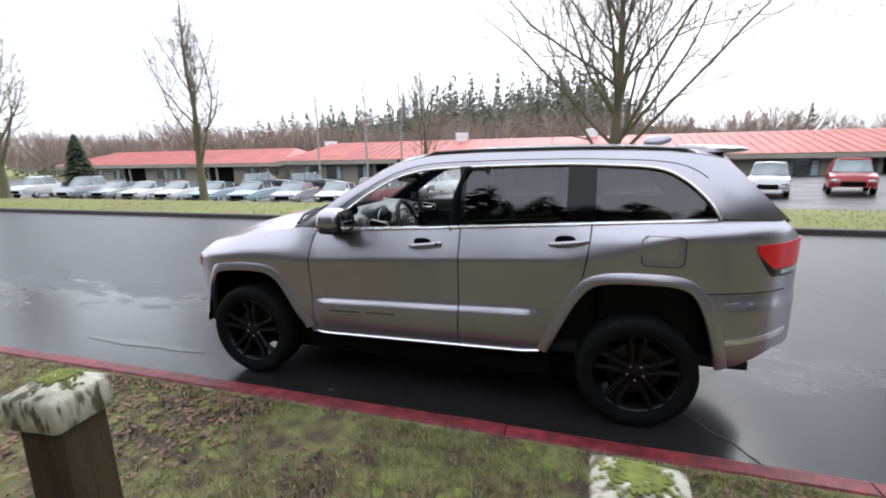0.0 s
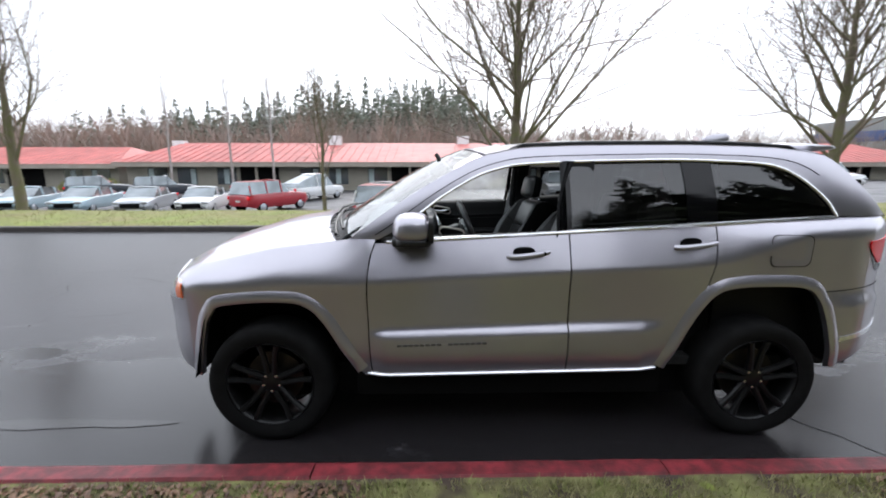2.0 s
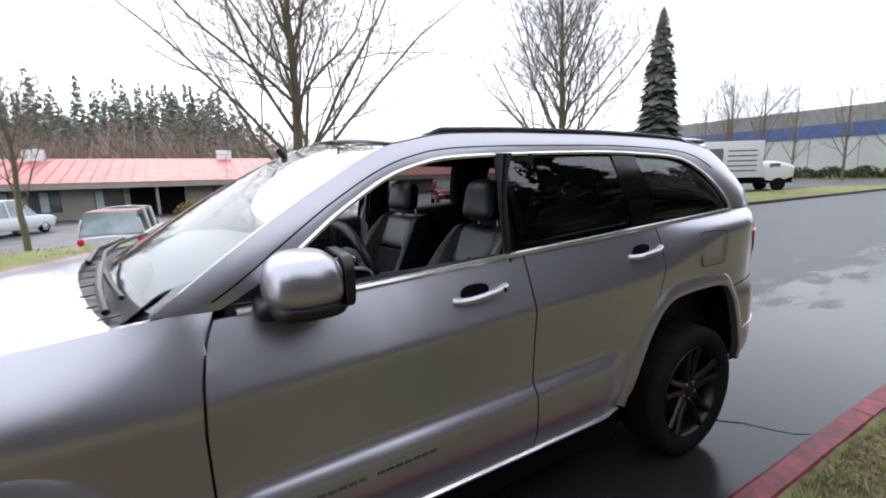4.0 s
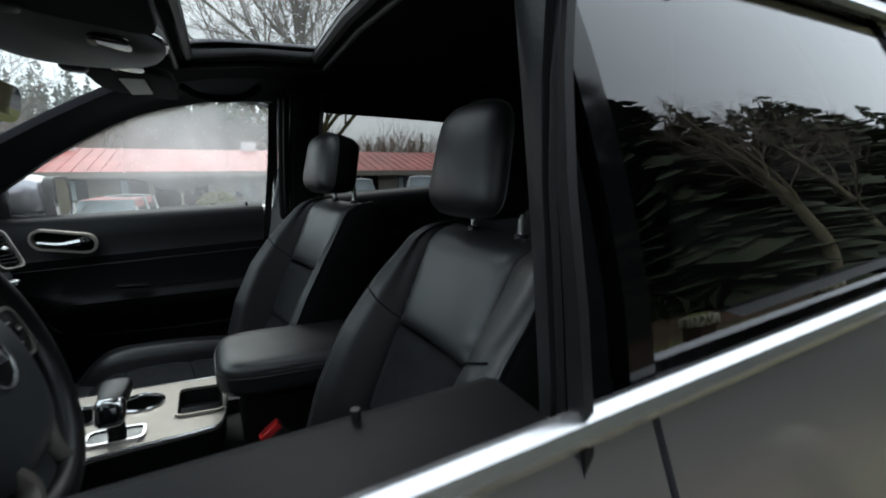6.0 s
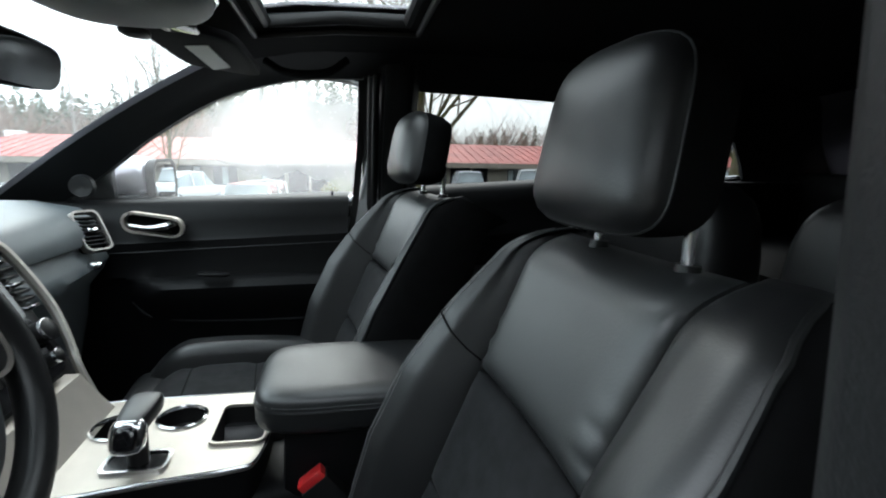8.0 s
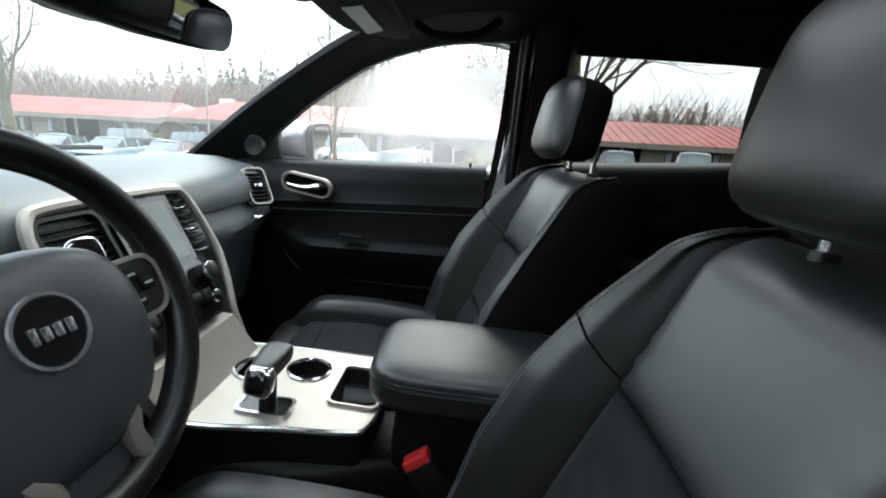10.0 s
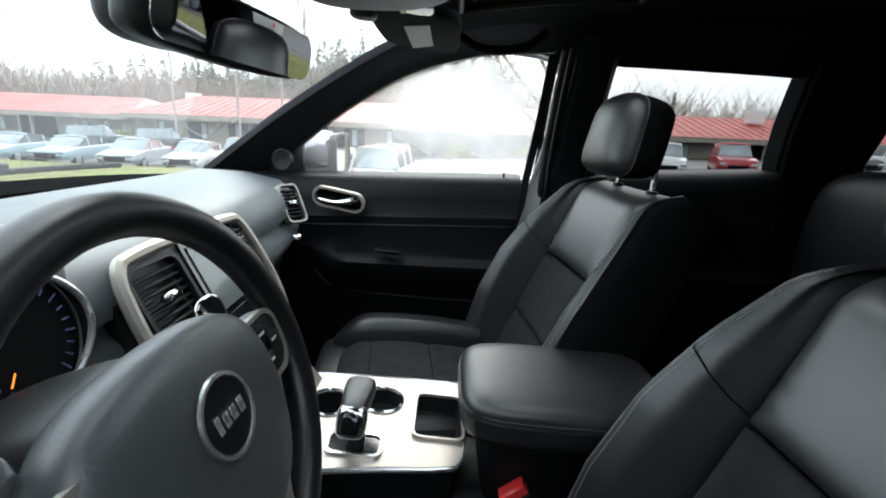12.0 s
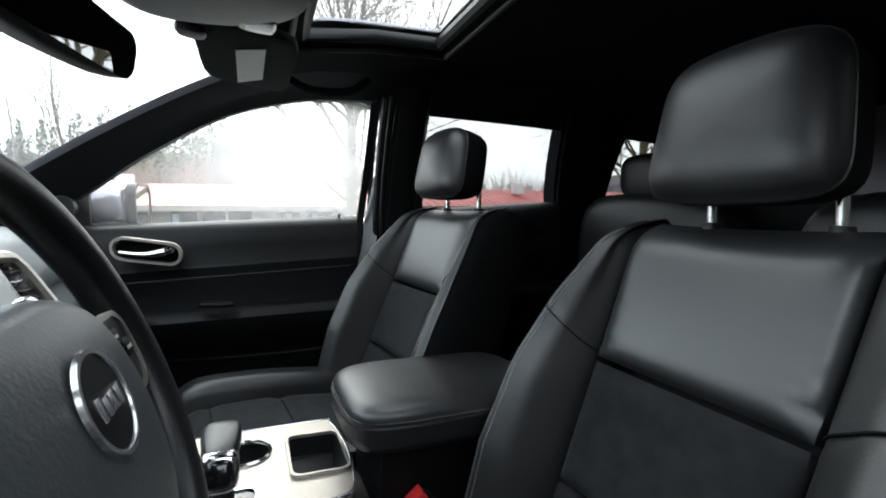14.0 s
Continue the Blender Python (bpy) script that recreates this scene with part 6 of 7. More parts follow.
for i in range(95000):
    x, y = rng.uniform(-3.5, 5), -1.43 - 2.6 * rng.random() ** 1.3
    if noise.noise((x * 1.3, y * 1.3, 2)) + (0.15 if x > -1.0 else -0.12) < rng.uniform(-0.3, 0.35):
        continue
    a, h = rng.uniform(0, math.tau), rng.uniform(0.014, 0.045)
    c = Vector((x, y, near_z(x, y) - 0.003))
    w, tip = Vector((math.cos(a), math.sin(a), 0)) * 0.0042, Vector((rng.uniform(-0.7, 0.7) * h, rng.uniform(-0.7, 0.7) * h, h))
    bm.faces.new([bm.verts.new(p) for p in (c - w, c + w, c + tip)])
tagged(finish("verge_grass", bm, M_BLADE, smooth=False), "short green grass and moss blades on the verge", "grass", kind="stuff")
bm = bmesh.new()
for i in range(700):
    x, y = rng.uniform(-3.0, 5), -1.46 - 2.4 * rng.random()
    if noise.noise((x * 1.5, y * 1.5, 12)) < 0.05:
        continue
    r = rng.uniform(0.02, 0.06)
    o = bmesh.ops.create_icosphere(bm, subdivisions=1, radius=1)
    for v in o["verts"]:
        k = 1 + 0.3 * noise.noise(v.co * 2 + Vector((i, 0, 0)))
        v.co = Vector((x, y, near_z(x, y) - 0.008)) + Vector((v.co.x * r * k, v.co.y * r * k, v.co.z * 0.022 * k))
tagged(finish("moss_tufts", bm, M_MOSS), "low yellow-green moss cushions on the soil", "moss", kind="stuff")
bm = bmesh.new()
for i in range(15000):
    x, y = rng.uniform(-26, 30), 7.58 + 4.5 * rng.random() ** 1.3
    a, h = rng.uniform(0, math.tau), rng.uniform(0.03, 0.09)
    c = Vector((x, y, lot_z(x, y)))
    w, tip = Vector((math.cos(a), math.sin(a), 0)) * 0.008, Vector((rng.uniform(-0.6, 0.6) * h, rng.uniform(-0.6, 0.6) * h, h))
    bm.faces.new([bm.verts.new(p) for p in (c - w, c + w, c + tip)])
tagged(finish("far_verge_grass", bm, M_BLADE, smooth=False), "ragged winter grass along the far kerb", "grass", kind="stuff")

# wooden bollards with peeling white caps
def bollard(x, y, yaw):
    b = tagged(empty("bollard", x, y, near_z(x, y) - 0.02, yaw), "dark timber bollard with mossy peeling white cap", "bollard", "verge bollards")
    bm = bmesh.new()
    add_grid(bm, [[(sx * w, sy * w, z) for sx, sy in ((-1, -0.9), (-0.9, -1), (0.9, -1), (1, -0.9), (1, 0.9), (0.9, 1), (-0.9, 1), (-1, 0.9))] for z, w in ((0, 0.088), (0.3, 0.087), (0.6, 0.085), (0.80, 0.084))], closed_u=True)
    part("timber_post", bm, M_POSTWOOD, b, smooth=False)
    bm = bmesh.new()
    add_grid(bm, [[(sx * w + 0.004 * noise.noise((sx * 3, sy * 3, z * 20)), sy * w, z + 0.004 * noise.noise((sx * 2, sy * 5, 4))) for sx, sy in ((-1, -0.9), (-0.9, -1), (0, -1), (0.9, -1), (1, -0.9), (1, 0), (1, 0.9), (0.9, 1), (0, 1), (-0.9, 1), (-1, 0.9), (-1, 0))] for z, w in ((0.78, 0.098), (0.79, 0.106), (0.875, 0.108), (0.895, 0.104), (0.925, 0.05), (0.932, 0.0001))], closed_u=True)
    part("cap", bm, M_POSTCAP, b, "peeling white painted cap", angle=50)
    bm = bmesh.new()
    for i in range(260):
        px, py = rng.gauss(-0.01, 0.036), rng.gauss(0.01, 0.03)
        top = min(0.929, 0.895 + (0.104 - max(abs(px), abs(py))) * 0.555)
        o = bmesh.ops.create_icosphere(bm, subdivisions=1, radius=1)
        for v in o["verts"]:
            v.co = Vector((px, py, top)) + Vector((v.co.x * 0.0075, v.co.y * 0.0075, v.co.z * 0.006))
    part("moss", bm, M_MOSS, b, "green moss")


for x, yaw in ((-0.64, 6), (1.20, -3), (3.07, 4), (4.94, -5), (-4.4, 2)):
    bollard(x, -2.75, yaw)
tagged(finish("paving_slab", prism([(-0.50, -2.66), (-0.05, -2.62), (-0.02, -2.30), (-0.30, -2.22), (-0.52, -2.36)], 0.09, 0.137, "z", 0.008), M_STONE), "wet grey stone slab lying in the moss", "slab")


# ---- trees ----
def grow(bm_trunk, bm_twig, p, d, length, r, level, rnd, lift=0.07, deep=4):
    """A limb that wanders and turns upwards, with shorter limbs set round it in turn."""
    n = (7, 7, 5, 4, 3)[level]
    pts, rads, dirs, cur = [p], [r], [d.normalized()], d.normalized()
    for k in range(n):
        cur = (cur + Vector((rnd.gauss(0, 1), rnd.gauss(0, 1), rnd.gauss(0, 0.7))) * (0.10 + 0.035 * level) + Vector((0, 0, lift))).normalized()
        pts.append(pts[-1] + cur * length / n)
        rads.append(max(0.0045, r * (1 - 0.80 * ((k + 1) / n) ** 0.9)))
        dirs.append(cur)
    add_tube(bm_trunk if level < 2 else bm_twig, pts, rads, (8, 6, 4, 3, 3)[level])
    if level >= deep:
        return
    kids = (0, 9, 6, 4, 0)[level]
    turn = rnd.uniform(0, math.tau)
    for k in range(kids):
        t = 0.12 + 0.86 * (k + rnd.uniform(0, 0.9)) / kids
        i = min(int(t * n), n - 1)
        q, along = pts[i].lerp(pts[i + 1], t * n - i), dirs[i]
        turn += 2.4 + rnd.uniform(-0.5, 0.5)
        side = along.orthogonal().normalized()
        side.rotate(Matrix.Rotation(turn, 3, along))
        nd = (along + side * rnd.uniform(0.55, 1.15)).normalized()
        grow(bm_trunk, bm_twig, q, nd, length * (1 - 0.55 * t) * rnd.uniform(0.45, 0.75), max(0.0055, rads[i] * rnd.uniform(0.45, 0.62)), level + 1, rnd, lift, deep)


def bare_tree(x, y, z, h, seed, fork=2.3, limbs=9, girth=0.19, spread=0.55, deep=4, label="bare deciduous street tree with mossy bark", low=True):
    rnd = random.Random(seed)
    t = tagged(empty("bare_tree", x, y, z), label, "tree", "bare trees")
    a, b = bmesh.new(), bmesh.new()
    lean = rnd.uniform(-0.03, 0.03)
    trunk = smooth_line([(0, 0, -0.1), (lean * 0.5, 0, 0.2), (lean, 0.02, fork * 0.6), (lean * 2, 0.02, fork), (lean * 3 + 0.06, 0.05, fork + h * 0.22), (lean * 5 - 0.05, 0, fork + h * 0.42), (lean * 6, 0.05, h * 0.86)], 22)
    add_tube(a, trunk, [girth * interp(k / 21, [(0, 1.35), (0.12, 1.05), (0.5, 0.85), (0.7, 0.5), (1, 0.06)]) for k in range(22)], 12)
    for k in range(limbs):
        ang = 2.4 * k + rnd.uniform(-0.3, 0.3)
        zz = fork * (0.85 if low else 1.0) + (h * 0.50) * (k / limbs) ** 1.2
        base = min(trunk, key=lambda q: abs(q.z - zz)).copy()
        out = spread * rnd.uniform(0.75, 1.25) * (1.12 - 0.35 * k / limbs)
        d = Vector((math.cos(ang) * out, math.sin(ang) * out, 0.85))
        grow(a, b, base, d, (h - zz) * rnd.uniform(0.45, 0.72) * (1.0 - 0.25 * k / limbs), girth * (0.34 - 0.16 * k / limbs), 1, rnd, 0.095, deep)
    part("trunk", a, M_BIRCH if "birch" in label else M_BARK, t)
    part("crown", b, M_BIRCH if "birch" in label else M_TWIG, t, smooth=False)
    return t


bare_tree(-14.8, 12.0, lot_z(-14.8, 12.0), 10.5, 3, 1.7, 11, 0.17, 0.50)
bare_tree(-26.5, 11.2, 0.1, 11.0, 11, 1.6, 13, 0.22, 0.7)
bare_tree(2.25, 12.1, lot_z(2.2, 12.1), 14.0, 5, 1.75, 30, 0.20, 0.78)
bare_tree(13.9, 12.4, 0.05, 13.5, 8, 1.9, 28, 0.21, 0.78)
bare_tree(-4.5, 12.6, lot_z(-4.5, 12.6) - 0.05, 6.6, 21, 1.3, 9, 0.075, 0.30, 3, "slender bare young tree in the car park")
bare_tree(53, 25, 0.0, 16, 14, 2.2, 10, 0.2, 0.6)
bare_tree(-17.5, 34, -1.1, 11.5, 31, 4.5, 8, 0.10, 0.2, 3, "tall pale-barked bare birch", False)
bare_tree(-14.4, 35, -1.1, 12.5, 32, 4.5, 8, 0.10, 0.2, 3, "tall pale-barked bare birch", False)
bare_tree(-22.0, 33, -1.1, 11, 33, 4.0, 8, 0.10, 0.25, 3, "tall pale-barked bare birch", False)
bare_tree(49, 20, 0, 14, 41, 2.0, 9, 0.18, 0.6)
for k, (x, y) in enumerate(((56, 27), (60, 17), (62, 33), (66, 24), (55, 12))):
    bare_tree(x, y, 0, 13 + 2 * (k % 3), 50 + k, 2.0, 11, 0.15, 0.5, 3)
# woodland behind the verge
for k, (x, y, h) in enumerate(((-9, -13, 9), (-2.5, -12.2, 8), (3.8, -13.5, 9), (8.5, -12.0, 10), (13.5, -11.4, 10), (18, -11.6, 10))):
    bare_tree(x, y, 0.25, h, 70 + k, 3.0, 7, 0.16, 0.4, 3, "bare woodland tree behind the verge", False)


for k in range(11):
    bare_tree(13 + 6.5 * k, -6.2 - 1.3 * (k % 4), 0.2, 12 + 2 * (k % 3), 120 + k, 3.2, 9, 0.17, 0.4, 3, "tall bare woodland tree behind the verge", False)


def conifer(bm, x, y, z, h, w, rnd, dens=9):
    """Boughs in ragged whorls: many small drooping sprays round a stem."""
    m = int(h * dens)
    for i in range(m):
        t = rnd.random() ** 1.25
        r = w * (1 - t) ** 0.62 * rnd.uniform(0.55, 1.15) + 0.10
        zc = z + h * (0.08 + 0.92 * t)
        a = rnd.uniform(0, math.tau)
        c, s = math.cos(a), math.sin(a)
        wdt, drop = r * rnd.uniform(0.18, 0.36), r * rnd.uniform(0.1, 0.55)
        k = rnd.uniform(0.0, 0.45)
        base, tip = Vector((x + c * r * k, y + s * r * k, zc + 0.015 * h)), Vector((x + c * r, y + s * r, zc - drop))
        mid = base.lerp(tip, 0.55)
        l, q = mid + Vector((-s * wdt, c * wdt, -0.06 * r)), mid + Vector((s * wdt, -c * wdt, -0.06 * r))
        vb, vl, vt, vq = (bm.verts.new(p) for p in (base, l, tip, q))
        bm.faces.new((vb, vl, vt))
        bm.faces.new((vb, vt, vq))


def fir_tree(x, y, z, h, w, seed, label, dens=26, needles=None):
    rnd = random.Random(seed)
    t = tagged(empty("fir_tree", x, y, z), label, "tree", "conifers")
    part("trunk", tube([(0, 0, -0.2), (0, 0, h * 0.5), (0, 0, h * 0.97)], [w * 0.12, w * 0.08, 0.02], 8), M_BARK, t)
    bm = bmesh.new()
    conifer(bm, 0, 0, 0, h, w, rnd, dens * 6)
    part("crown", bm, needles or M_FIR, t, smooth=False)


fir_tree(33.5, 21.0, -0.2, 14.5, 2.3, 4, "tall grey-green fir with a ragged crown", 24, mat("grey_fir_needles", (0.075, 0.090, 0.068), 0.9, color2=(0.11, 0.12, 0.09), scale=1.2))
fir_tree(-40, 24, -1.2, 5.5, 1.6, 9, "young dark green fir by the car park")
for k, (x, y, h) in enumerate(((-12, -16, 9), (-5.5, -16, 8), (1.5, -16.5, 9), (7, -15, 9), (11.5, -14, 10), (15.5, -13.5, 11), (20, -13, 11), (25, -12, 11))):
    fir_tree(x, y, 0.25, h, 2.6, 90 + k, "dark evergreen in the woodland behind the verge", 22)
# deep woodland on the near side, too thick to count
bm = bmesh.new()
rnd = random.Random(55)
for i in range(310):
    x, y = (rnd.uniform(-60, 12), -11 - 14 * rnd.random()) if i < 130 else (rnd.uniform(12, 62), -8.5 - 12 * rnd.random())
    tall = rnd.uniform(9, 15) if i < 130 else rnd.uniform(10, 17)
    conifer(bm, x, y, 0.2, tall, rnd.uniform(1.8, 2.8) * (1.1 if i < 130 else 1.5), rnd, 26)
for i in range(5200):
    x, y, h = rnd.uniform(-60, 85), -7.5 - 12 * rnd.random(), rnd.uniform(0.6, 2.2)
    a = rnd.uniform(0, math.tau)
    b0, w = Vector((x, y, 0.15)), Vector((math.cos(a) * 0.22, math.sin(a) * 0.22, h * 0.5))
    q = Vector((rnd.uniform(-0.5, 0.5), rnd.uniform(-0.5, 0.5), h))
    bm.faces.new([bm.verts.new(p) for p in (b0, b0 + w, b0 + q, b0 + w * 0.4 + q * 0.3)])
tagged(finish("woodland", bm, M_FIR, smooth=False), "dense dark evergreen woodland and brush behind the verge", "woods", kind="stuff")
# far wooded hill
SKYLINE = [(-150, 5.5), (-95, 6), (-62, 12), (-20, 18), (6, 18), (16, 9), (34, 11), (48, 5), (150, 5)]
bm = bmesh.new()
rnd = random.Random(77)


def far_fir(x, y, z, h, w, power):
    """A far evergreen: clumps of needles in an uneven, tapering mass with gaps."""
    seed = rnd.uniform(0, 50)
    for _ in range(int(h * 18)):
        t, a = rnd.random(), rnd.uniform(0, math.tau)
        r = w * (1 - t) ** power * (0.75 + 0.7 * noise.noise((seed, t * h * 0.8, a * 0.5))) * rnd.uniform(0.2, 1.0) ** 0.5
        c = Vector((x + math.cos(a) * r, y + math.sin(a) * r, z + h * (0.05 + 0.95 * t)))
        size = rnd.uniform(0.35, 0.75) * (1 - 0.5 * t)
        u, v = (Vector((rnd.gauss(0, 1), rnd.gauss(0, 1), rnd.gauss(0, 0.7))).normalized() * size for _ in range(2))
        bm.faces.new([bm.verts.new(p) for p in (c - u, c + v, c + u * 0.8, c - v * 0.7)])


for i in range(900):
    x = rnd.uniform(-150, 14) if i < 760 else rnd.uniform(14, 150)
    y = rnd.uniform(78, 135)
    top = interp(x, SKYLINE) * (1.15 + 0.25 * noise.noise((x * 0.05, 2, 0)))
    if top < 7 and i % 3:
        continue
    far_fir(x, y, -2 + (y - 78) * 0.05, rnd.uniform(0.6, 1.0) * top, rnd.uniform(1.7, 3.4), rnd.uniform(0.35, 0.8))
# Needle colour paled so that distance haze is part of the base.
M_FARFIR = mat("hazed_far_fir_needles", (0.155, 0.185, 0.145), 0.9, color2=(0.20, 0.205, 0.165), scale=0.12)
tagged(finish("far_conifers", bm, M_FARFIR, smooth=False), "distant conifers on the skyline, paled by painted haze", "woods", kind="stuff")
M_FARTWIG = mat("far_bare_wood", (0.24, 0.19, 0.17), 0.9, color2=(0.30, 0.22, 0.18), scale=0.2)
bm = bmesh.new()
for i in range(1500):
    x, y = rnd.uniform(-170, 150), rnd.uniform(64, 95)
    h = rnd.uniform(8, 12) + 5.0 * max(0, noise.noise((x * 0.045, 7, 0)) + 0.2) * (1 if x < 14 else 0.4)
    for k in range(20):
        a = rnd.uniform(0, math.tau)
        b0 = Vector((x, y, -1 + h * rnd.uniform(0.1, 0.6)))
        tip = b0 + Vector((math.cos(a) * h * 0.24, math.sin(a) * h * 0.24, h * rnd.uniform(0.25, 0.5)))
        wv = Vector((0.055, 0.03, 0))
        bm.faces.new([bm.verts.new(p) for p in (b0 - wv, b0 + wv, tip)])
tagged(finish("far_bare_trees", bm, M_FARTWIG, smooth=False), "distant brownish bare trees", "woods", kind="stuff")
bm = bmesh.new()
rows = [[(x, 150 + 10 * math.sin(x * 0.01), z) for x in span(-260, 220, 60)] for z in (-3, 0)]
rows.append([(x, 150 + 10 * math.sin(x * 0.01), 1.0 * interp(x * 0.72, SKYLINE) + 2.5 * noise.noise((x * 0.03, 0, 0)) + 1.5 * noise.noise((x * 0.12, 3, 0))) for x in span(-260, 220, 60)])
add_grid(bm, rows)
structure(finish("backdrop_hill", bm, M_FARFIR), "wooded hill in the distance, paled by painted haze", "hill")
# hedge at the foot of the woodland
def shrub(x, y, z, w, h, seed, material, label, n=900):
    rnd2 = random.Random(seed)
    bm2 = bmesh.new()
    for i in range(n):
        v = Vector((rnd2.gauss(0, 1), rnd2.gauss(0, 1), abs(rnd2.gauss(0, 1)))).normalized() * rnd2.uniform(0.55, 1.05)
        c = Vector((v.x * w, v.y * w, v.z * h))
        a, b = Vector((rnd2.gauss(0, 1), rnd2.gauss(0, 1), rnd2.gauss(0, 1))).normalized() * 0.07 * w, Vector((rnd2.gauss(0, 1), rnd2.gauss(0, 1), rnd2.gauss(0, 1))).normalized() * 0.07 * w
        bm2.faces.new([bm2.verts.new(q) for q in (c - a, c + b, c + a, c - b)])
    o = finish("shrub", bm2, material, smooth=False)
    o.location = (x, y, z)
    return tagged(o, label, "shrub", "shrubs")


for k in range(11):
    shrub(-12 + 3.2 * k, -9.5 - (k % 3) * 0.6, 0.2, 1.5, 1.2 + 0.4 * (k % 2), 200 + k, M_FIR, "dark evergreen shrub under the woodland trees")
for k, (x, y) in enumerate(((-0.5, 41.5), (-34, 42), (-37, 42), (6, 41))):
    shrub(x, y, -1.2, 1.6, 1.3, 240 + k, M_GRASS, "clipped green shrub before the building wall")
for k in range(7):
    shrub(66, 14 + 3.0 * k, 0.2, 1.7, 1.3, 260 + k, M_FIR, "dark hedge shrub before the warehouse")


# ---- buildings ----
def long_building(x0, x1, y0, z0, eave, ridge, depth):
    b = tagged(empty("low_building", (x0 + x1) / 2, y0, z0), "long single-storey beige building with faded red metal roof", "building", "low buildings")
    cx, w = (x0 + x1) / 2, (x1 - x0) / 2
    part("wall", box(-w, w, 0, depth, 0, eave, 0), M_WALL, b, "beige painted wall", smooth=False)
    part("fascia", box(-w - 0.6, w + 0.6, -1.3, -1.15, eave - 0.35, eave + 0.15, 0.02), M_FASCIA, b, "tan fascia board", smooth=False)
    part("soffit", box(-w - 0.5, w + 0.5, -1.15, 0, eave - 0.04, eave + 0.04), M_FASCIA, b, smooth=False)
    bm = bmesh.new()
    e, r = eave + 0.12, ridge
    pts = [(-w - 0.7, -1.35, e), (w + 0.7, -1.35, e), (w - 2.5, depth / 2, r), (-w + 2.5, depth / 2, r), (-w - 0.7, depth + 1.3, e), (w + 0.7, depth + 1.3, e)]
    v = [bm.verts.new(p) for p in pts]
    for f in ((0, 1, 2, 3), (3, 2, 5, 4), (0, 3, 4), (1, 5, 2)):
        bm.faces.new([v[k] for k in f])
    bm.faces.new((v[0], v[4], v[5], v[1]))
    part("roof", bm, M_REDROOF, b, "faded red metal roof", smooth=False)
    bm = bmesh.new()
    n = int((x1 - x0) / 0.9)
    for k in range(n):
        x = -w + (x1 - x0) * (k + 0.5) / n
        t = min(1, (w + 0.7 - abs(x)) / 3.2)
        add_tube(bm, [(x, -1.35, e + 0.03), (x, -1.35 + (depth / 2 + 1.35) * t, e + (r - e) * t + 0.03)], 0.035, 4)
    tagged(part("roof_seams", bm, M_REDROOF, b, smooth=False), kind="stuff")
    k = 0
    x = -w + 2.2
    while x < w - 2.5:
        if k % 4 == 3:
            # Flat black panel on the wall: the entrance's shade put in as colour.
            d = part("recess", box(x - 0.6, x + 3.4, -0.05, 0.02, 0.0, eave - 0.3), M_DARK, b, "flat black panel standing for a shaded entrance", smooth=False)
            part("entrance_post", box(x + 1.3, x + 1.5, -0.9, -0.7, 0, eave - 0.04), M_FASCIA, b, smooth=False)
            x += 5.6
        else:
            wd = part("window", box(x, x + 2.0, -0.04, 0.02, 0.75, eave - 0.45), M_WINDOW, b, "dark window with pale blinds", smooth=False)
            for q in range(3):
                part("pane", box(x + 0.08 + 0.65 * q, x + 0.60 + 0.65 * q, -0.06, -0.038, 0.85, eave - 0.55), M_BLIND if (k + q) % 3 == 0 else M_WINDOW, wd, smooth=False)
            part("frame", box(x - 0.06, x + 2.06, -0.09, -0.03, 0.68, 0.77), M_FASCIA, wd, smooth=False)
            x += 4.1 if k % 2 else 3.0
        k += 1
    return b


long_building(-75, -35.5, 46, -1.3, 2.75, 4.9, 13)
bl = long_building(-32.5, 52, 43, -1.3, 2.95, 5.3, 14)
for x, y, z in ((-12, 49.5, 3.9), (-31, 51, 3.4), (3, 50, 3.9), (30, 47, 3.7)):
    part("roof_unit", box(x - 0.9 - 9.75, x + 0.5 - 9.75, y - 43 - 0.5, y - 43 + 0.5, z + 1.0, z + 2.2, 0.05), M_WHITEP, bl, "white roof ventilator", smooth=False)
wh = tagged(empty("warehouse", 84, 40, -0.4), "large pale panelled warehouse with a blue band", "building")
part("wall", box(0, 20, -42, 55, 0, 6.2), M_WAREHOUSE, wh, smooth=False)
part("blue_band", box(-0.15, 20, -42.1, 55, 6.2, 8.2), M_BLUEBAND, wh, "blue cladding band", smooth=False)
part("grey_band", box(0.02, 20, -42, 55, 8.2, 10.6), M_GREYBAND, wh, "grey cladding band", smooth=False)
for k in range(16):
    part("panel_joint", box(-0.05, 0.0, -41 + 6 * k, -40.9 + 6 * k, 0, 6.2), M_GREYBAND, wh, smooth=False)
bank = surface("grass_bank", span(60, 84, 6), span(2, 90, 10), lambda x, y: -0.2 + 0.05 * (x - 60), M_GRASS, "green grass bank before the warehouse", "grass")


